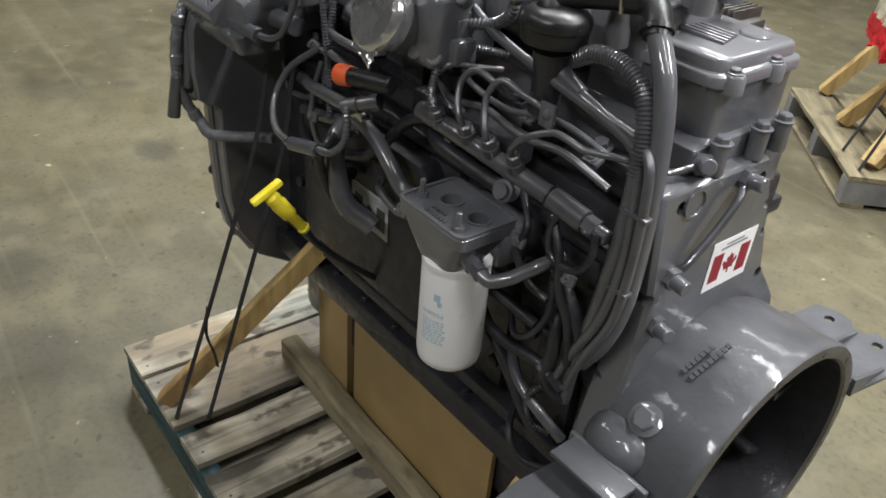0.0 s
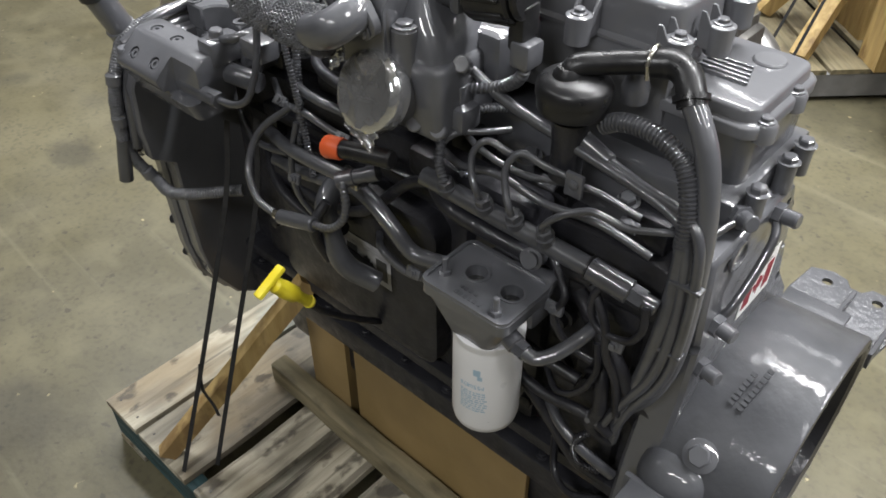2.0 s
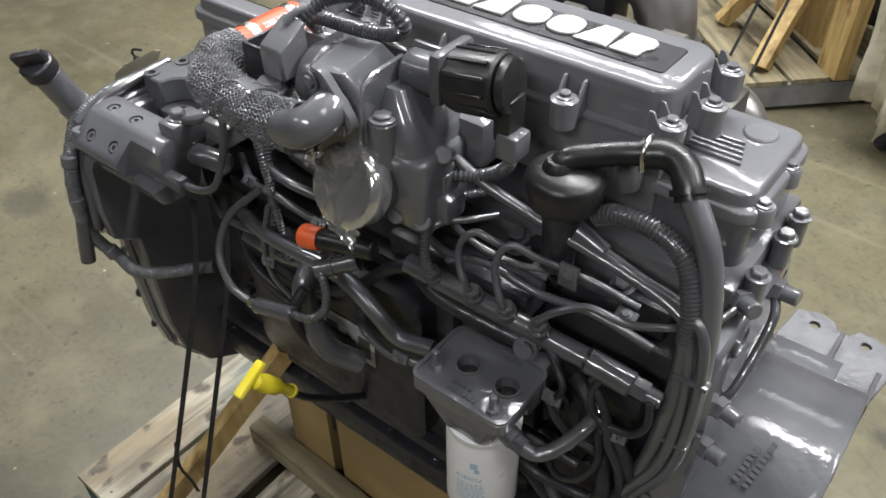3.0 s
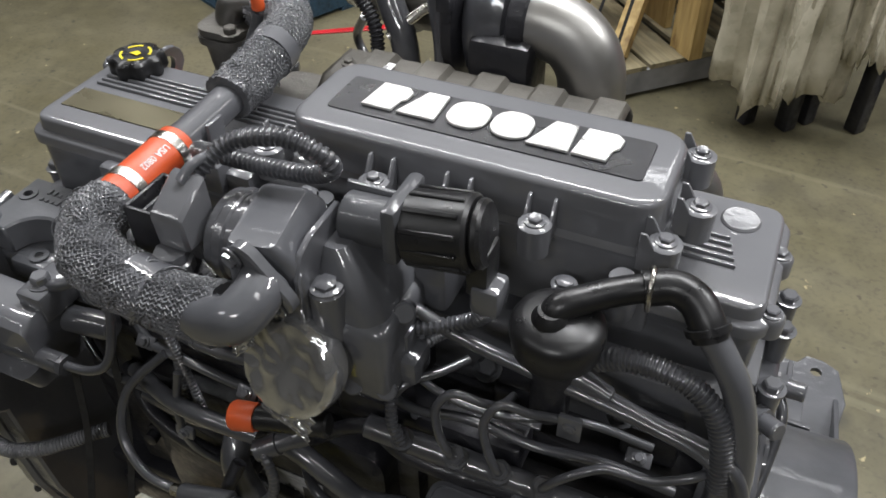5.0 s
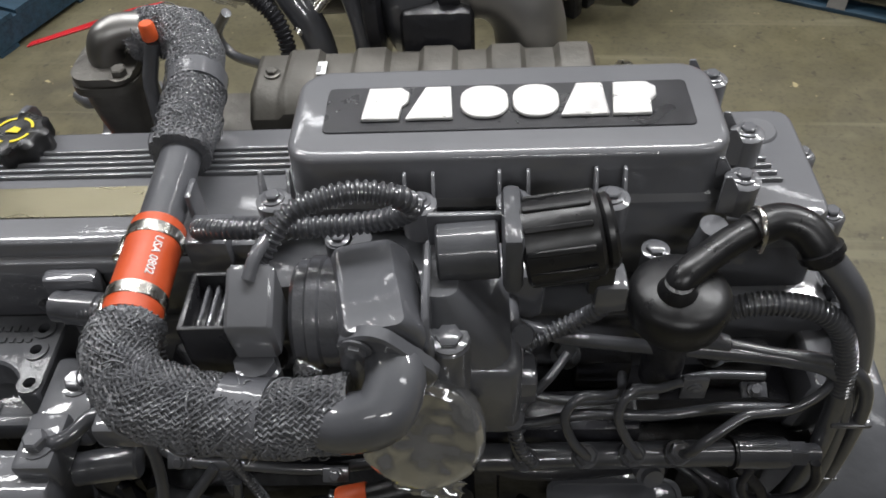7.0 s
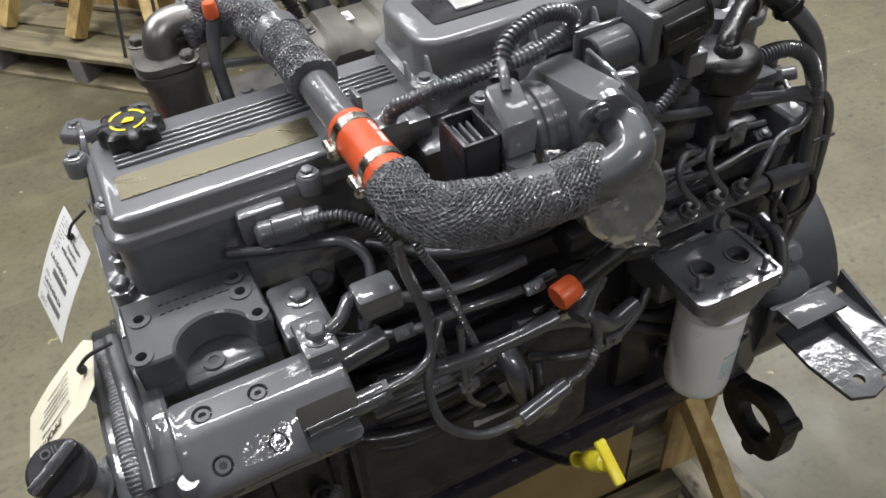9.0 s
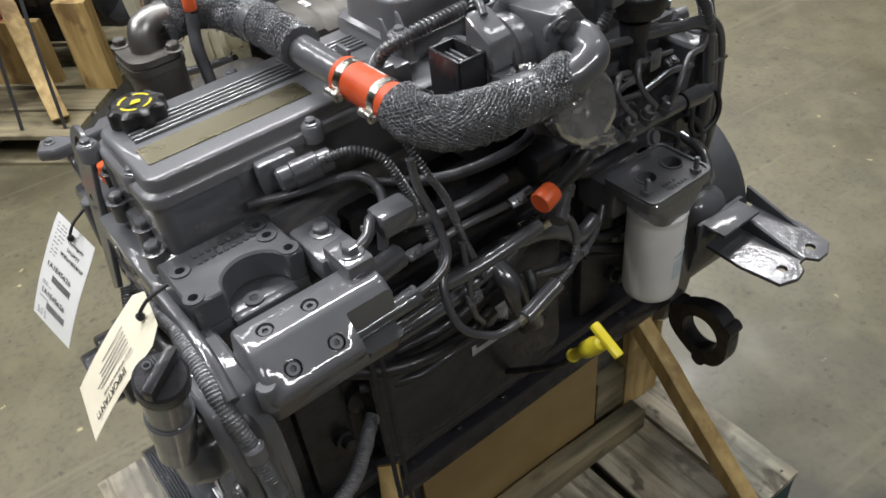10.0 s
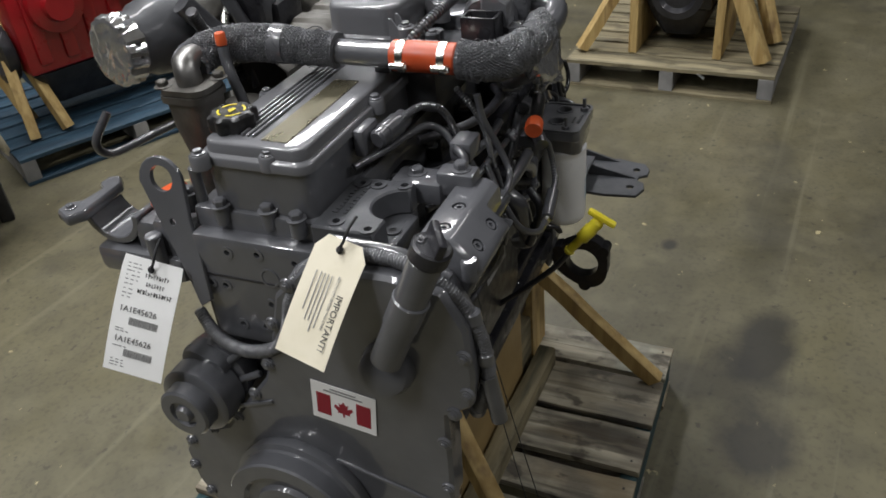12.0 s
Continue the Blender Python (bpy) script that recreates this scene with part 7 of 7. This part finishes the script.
GREYWOOD = vary(material("grey_block_wood", (0.2, 0.2, 0.2), 0.8), (0.14, 0.14, 0.14), (0.28, 0.275, 0.27), 8, (0.6, 0.9), 0.5, 60)
CARD = vary(material("brown_cardboard", (0.35, 0.22, 0.12), 0.8), (0.3, 0.19, 0.1), (0.4, 0.26, 0.15), 4, (0.7, 0.9), 0.1, 60)
REDFILM = vary(material("red_plastic_film", (0.5, 0.01, 0.02), 0.3), (0.4, 0.008, 0.015), (0.6, 0.02, 0.03), 9, (0.2, 0.45), 0.8, 20)

M1 = at2(-1.047, 2.773, -41)
M3 = at2(0.84, 2.57, -24)
M4 = at2(2.615, 0.545, -90)
M5 = at2(-2.99, 2.36, -20)
other_pallet(M1, 0.95, 1.2, WOODX, GREYWOOD, "yellowish wooden pallet carrying a dark engine", 101, 6)
other_pallet(M3, 1.15, 1.1, BLUEWOOD, GREYWOOD, "worn blue painted pallet under a red engine", 131)
other_pallet(M4, 1.015, 1.1, WOODX, GREYWOOD, "wooden pallet with a timber stand on it", 161)
other_pallet(M5, 1.15, 1.0, BLUEWOOD, BLUEWOOD, "worn blue painted pallet carrying a cardboard box", 191)


def in_place(bm, m):
    bm.transform(m)
    return bm


def spare_engine(name, m, mat, dark, label, scale=1.0):
    """A spare engine on a stand: block, pan, head, cover, bell housing, pulley and pipes."""
    e = thing(name, label, "engine", m @ Matrix.Scale(scale, 4))
    part("cylinder_block", box(-0.38, 0.38, -0.17, 0.17, 0.32, 0.72, 0.02), mat, e)
    part("oil_pan", loft([(rounded(-0.3, 0.3, -0.1, 0.1, 0.05), 0.16), (rounded(-0.34, 0.34, -0.14, 0.14, 0.05), 0.24), (rounded(-0.37, 0.37, -0.17, 0.17, 0.04), 0.32)]), dark, e)
    part("cylinder_head", box(-0.37, 0.37, -0.13, 0.13, 0.72, 0.84, 0.015), mat, e)
    part("rocker_cover", loft([(rounded(-0.36, 0.36, -0.11, 0.11, 0.04), 0.84), (rounded(-0.35, 0.35, -0.1, 0.1, 0.04), 0.92), (rounded(-0.32, 0.32, -0.07, 0.07, 0.03), 0.94)]), mat, e)
    for i in range(6):
        part("side_rib", box(-0.33 + 0.12 * i, -0.27 + 0.12 * i, -0.19, -0.15, 0.36, 0.68, 0.012), mat, e)
    part("bell_housing", lathe([(0.2, 0), (0.24, 0.03), (0.25, 0.14), (0.23, 0.145), (0.2, 0.06), (0.1, 0.05)], (0.37, 0, 0.45), (1, 0, 0), 36), mat, e)
    part("pulley", lathe([(0.13, 0), (0.135, 0.01), (0.135, 0.05), (0.1, 0.055), (0.08, 0.03), (0.03, 0.035)], (-0.39, 0, 0.42), (-1, 0, 0), 36), dark, e)
    part("round_cover", lathe([(0.12, 0), (0.115, 0.05), (0.07, 0.065), (0.06, 0.09)], (-0.2, -0.18, 0.6), (0, -1, 0), 32), mat, e)
    part("round_cover", lathe([(0.1, 0), (0.095, 0.06), (0.06, 0.075)], (0.15, -0.18, 0.62), (0, -1, 0), 32), mat, e)
    part("manifold", tube([(-0.3, -0.2, 0.78), (-0.1, -0.24, 0.8), (0.12, -0.24, 0.8), (0.3, -0.2, 0.78)], 0.045, 16), mat, e)
    for i in range(4):
        part("injector_line", tube([(-0.25 + 0.16 * i, -0.1, 0.85), (-0.24 + 0.16 * i, -0.16, 0.9), (-0.22 + 0.16 * i, -0.22, 0.82), (-0.2 + 0.16 * i, -0.22, 0.7)], 0.006, 8), dark, e)
    return e


def post(m, x0, x1, y0, y1, z1, mat, label):
    return whole("stand_post", in_place(plank(x0, x1, y0, y1, 0.139, z1, int(abs(x0) * 90) + 7, "x"), m), mat, label, "post")


def leaning(m, p, q, w, mat, label, seed):
    p, q = Vector(p), Vector(q)
    return whole("diagonal_brace", in_place(brace(p, q, w, w * 0.9, seed), m), mat, label, "brace", group="braces in the hall")


# dark engine on the first pallet
spare_engine("spare_engine", M1 @ pose(0.48, 0.68, 0.1, 0, 0, 0), DARK, DARK, "dark engine standing on timber in the hall", 0.95)
post(M1, 0.08, 0.16, 0.4, 0.52, 0.5, PINE, "pine post of the dark engine's stand")
post(M1, 0.84, 0.98, 0.36, 0.42, 0.52, PINE, "pine board end of the dark engine's stand")
post(M1, 0.3, 0.7, 0.42, 0.46, 0.42, PINE, "pine board of the dark engine's stand")
leaning(M1, (0.62, 0.4, 0.55), (0.86, 0.1, 0.15), 0.07, PINE, "pine brace on the yellowish pallet", 301)
leaning(M1, (0.5, 0.42, 0.6), (0.42, 0.12, 0.15), 0.07, PINE, "pine brace on the yellowish pallet", 302)
leaning(M1, (0.12, 0.42, 0.6), (0.05, 0.14, 0.15), 0.06, PINE, "pine brace on the yellowish pallet", 303)
for k, (a, b) in enumerate((((0.8, 0.32, 0.9), (0.9, 0.05, 0.142)), ((0.66, 0.32, 0.9), (0.72, 0.04, 0.142)))):
    sp = thing("strap", "black strapping over the dark engine", "strap", M1, "straps in the hall")
    part("band", strap("s", [a, ((a[0] + b[0]) / 2, (a[1] + b[1]) / 2 - 0.01, (a[2] + b[2]) / 2), b], 0.014), STRAP, sp)


def sheet(w, d, h, seed, ragged, out=0.06, base=0.0):
    """Film draped over a load: closed on top, hanging in folds with a ragged hem."""
    rn = random.Random(seed)
    bm = bmesh.new()
    n, levels = 96, 16
    per = []
    for i in range(n):
        t = 4 * i / n
        s, f = int(t), t - int(t)
        per.append(((f * w, 0), (w, f * d), (w - f * w, d), (0, d - f * d))[s])
    hem = [base + ragged * (0.6 + 0.7 * noise.noise(Vector((i * 0.1, seed, 0))) + 0.25 * noise.noise(Vector((i * 0.6, seed, 4)))) for i in range(n)]
    rings = []
    for k in range(levels + 1):
        q = k / levels
        ring = []
        for i, (x, y) in enumerate(per):
            low = hem[i] if i < n - 6 else hem[i] + (hem[0] - hem[i]) * (i - (n - 7)) / 7
            z = h + (low - h) * q
            fold = (noise.noise(Vector((i * 0.32, seed * 3.1, q * 1.5))) + 0.5 * noise.noise(Vector((i * 0.9, seed, q * 4)))) * out * (0.35 + q)
            cx, cy = x - w / 2, y - d / 2
            L = math.hypot(cx, cy)
            ring.append(bm.verts.new((cx + cx / L * fold, cy + cy / L * fold, z + 0.012 * noise.noise(Vector((x * 9, y * 9, z * 9))))))
        rings.append(ring)
    top = bm.verts.new((0, 0, h + 0.05))
    for i in range(n):
        bm.faces.new((top, rings[0][i], rings[0][(i + 1) % n]))
    for a, b in zip(rings, rings[1:]):
        for i in range(n):
            bm.faces.new((a[i], a[(i + 1) % n], b[(i + 1) % n], b[i]))
    return bm


film = thing("wrapped_load", "load draped in cloudy plastic film on dark legs", "load", pose(0.4, 2.22, 0, 0, 0, -34))
for at, size, sd, low in (((-0.138, -0.017, 0), (0.3, 0.36, 1.6), 4, 0.1), ((-0.018, 0.205, 0), (0.3, 0.36, 1.55), 9, 0.26)):
    bm = sheet(*size, sd, 0.17, 0.05, low)
    bm.transform(Matrix.Translation(at))
    fm_ = part("plastic_film", bm, WRAP, film, "cloudy torn plastic film")
    fm_.modifiers.new("thick", "SOLIDIFY").thickness = 0.002
    part("crate", box(at[0] - 0.1, at[0] + 0.1, at[1] - 0.12, at[1] + 0.12, 0.36, 1.5, 0.02), DARK, film)
for x, y in ((-0.2, -0.05), (-0.09, 0.05), (-0.09, 0.15), (0.05, 0.27)):
    part("leg", box(x - 0.03, x + 0.03, y - 0.03, y + 0.03, 0.0, 0.4, 0.01), DARK, film)
rbag = thing("plastic_bag", "clear plastic bag with a red bottom hanging on the dark engine", "bag", M1 @ pose(0.55, 0.16, 0.0, 0, 0, -6))
rb1 = part("red_bottom", sheet(0.3, 0.16, 0.13, 14, 0.05, 0.025), REDFILM, rbag, "red plastic film")
rb1.location.z = 0.5
rb2 = part("clear_top", sheet(0.28, 0.15, 0.5, 19, 0.06, 0.03), WRAP, rbag, "cloudy clear plastic film")
rb2.location.z = 0.6
# red engine on the blue pallet
spare_engine("red_engine", M3 @ pose(0.62, 0.44, 0.06, 0, 0, 6), REDPAINT, DARK, "glossy red painted engine on a blue pallet", 1.1)
leaning(M3, (0.2, 0.4, 0.7), (0.29, 0.17, 0.15), 0.05, PINE, "yellow pine brace under the red engine", 311)
leaning(M3, (0.06, 0.55, 0.75), (0.19, 0.42, 0.15), 0.05, PINE, "yellow pine brace under the red engine", 312)
leaning(M3, (0.16, 0.3, 0.5), (0.13, 0.16, 0.15), 0.05, PINE, "yellow pine brace under the red engine", 313)
# stand on the far pallet
spare_engine("spare_engine", M4 @ pose(0.5, 0.62, 0.04, 0, 0, 90), DARK, DARK, "dark engine with a black oil pan on a timber stand", 0.95)
post(M4, 0.28, 0.32, 0.16, 0.6, 0.62, PINE, "pine board of the timber stand")
post(M4, 0.7, 0.74, 0.16, 0.6, 0.62, PINE, "pine board of the timber stand")
leaning(M4, (0.28, 0.3, 0.6), (0.04, 0.13, 0.15), 0.06, PINE, "pine brace of the far timber stand", 321)
leaning(M4, (0.74, 0.2, 0.6), (0.94, 0.14, 0.15), 0.07, PINE, "pine brace of the far timber stand", 322)
leaning(M4, (0.78, 0.55, 0.62), (0.96, 0.42, 0.15), 0.06, PINE, "pine brace of the far timber stand", 323)
whole("paper_sheet", in_place(box(0.72, 0.82, -0.03, 0.0, 0, 0.0015, 0), M4 @ pose(0, 0.18, 0.5, 0, 35, 0)), PAPER, "white paper note on the pine brace", "paper")
cb = thing("cardboard_box", "brown cardboard box on the blue pallet", "box", M5 @ pose(0.5, 0.5, 0.139, 0, 0, 4))
part("carton", box(-0.38, 0.42, -0.42, 0.36, 0, 0.6, 0.006), CARD, cb)
part("flap", box(-0.38, 0.02, -0.424, 0.364, 0.6, 0.606, 0.001), CARD, cb)
part("flap", box(0.024, 0.42, -0.424, 0.364, 0.6, 0.606, 0.001), CARD, cb)
part("tape", box(-0.02, 0.06, -0.426, 0.366, 0.6065, 0.6075, 0), PAPER, cb)
whole("red_strip", plate([(-0.28, -0.012), (0.2, -0.02), (0.3, 0.0), (0.18, 0.025), (-0.26, 0.012)], "z", 0.0005, 0.008, 0.002), REDFILM, "flat strip of red plastic lying on the floor", "strip", pose(-1.62, 2.22, 0, 0, 0, 36))
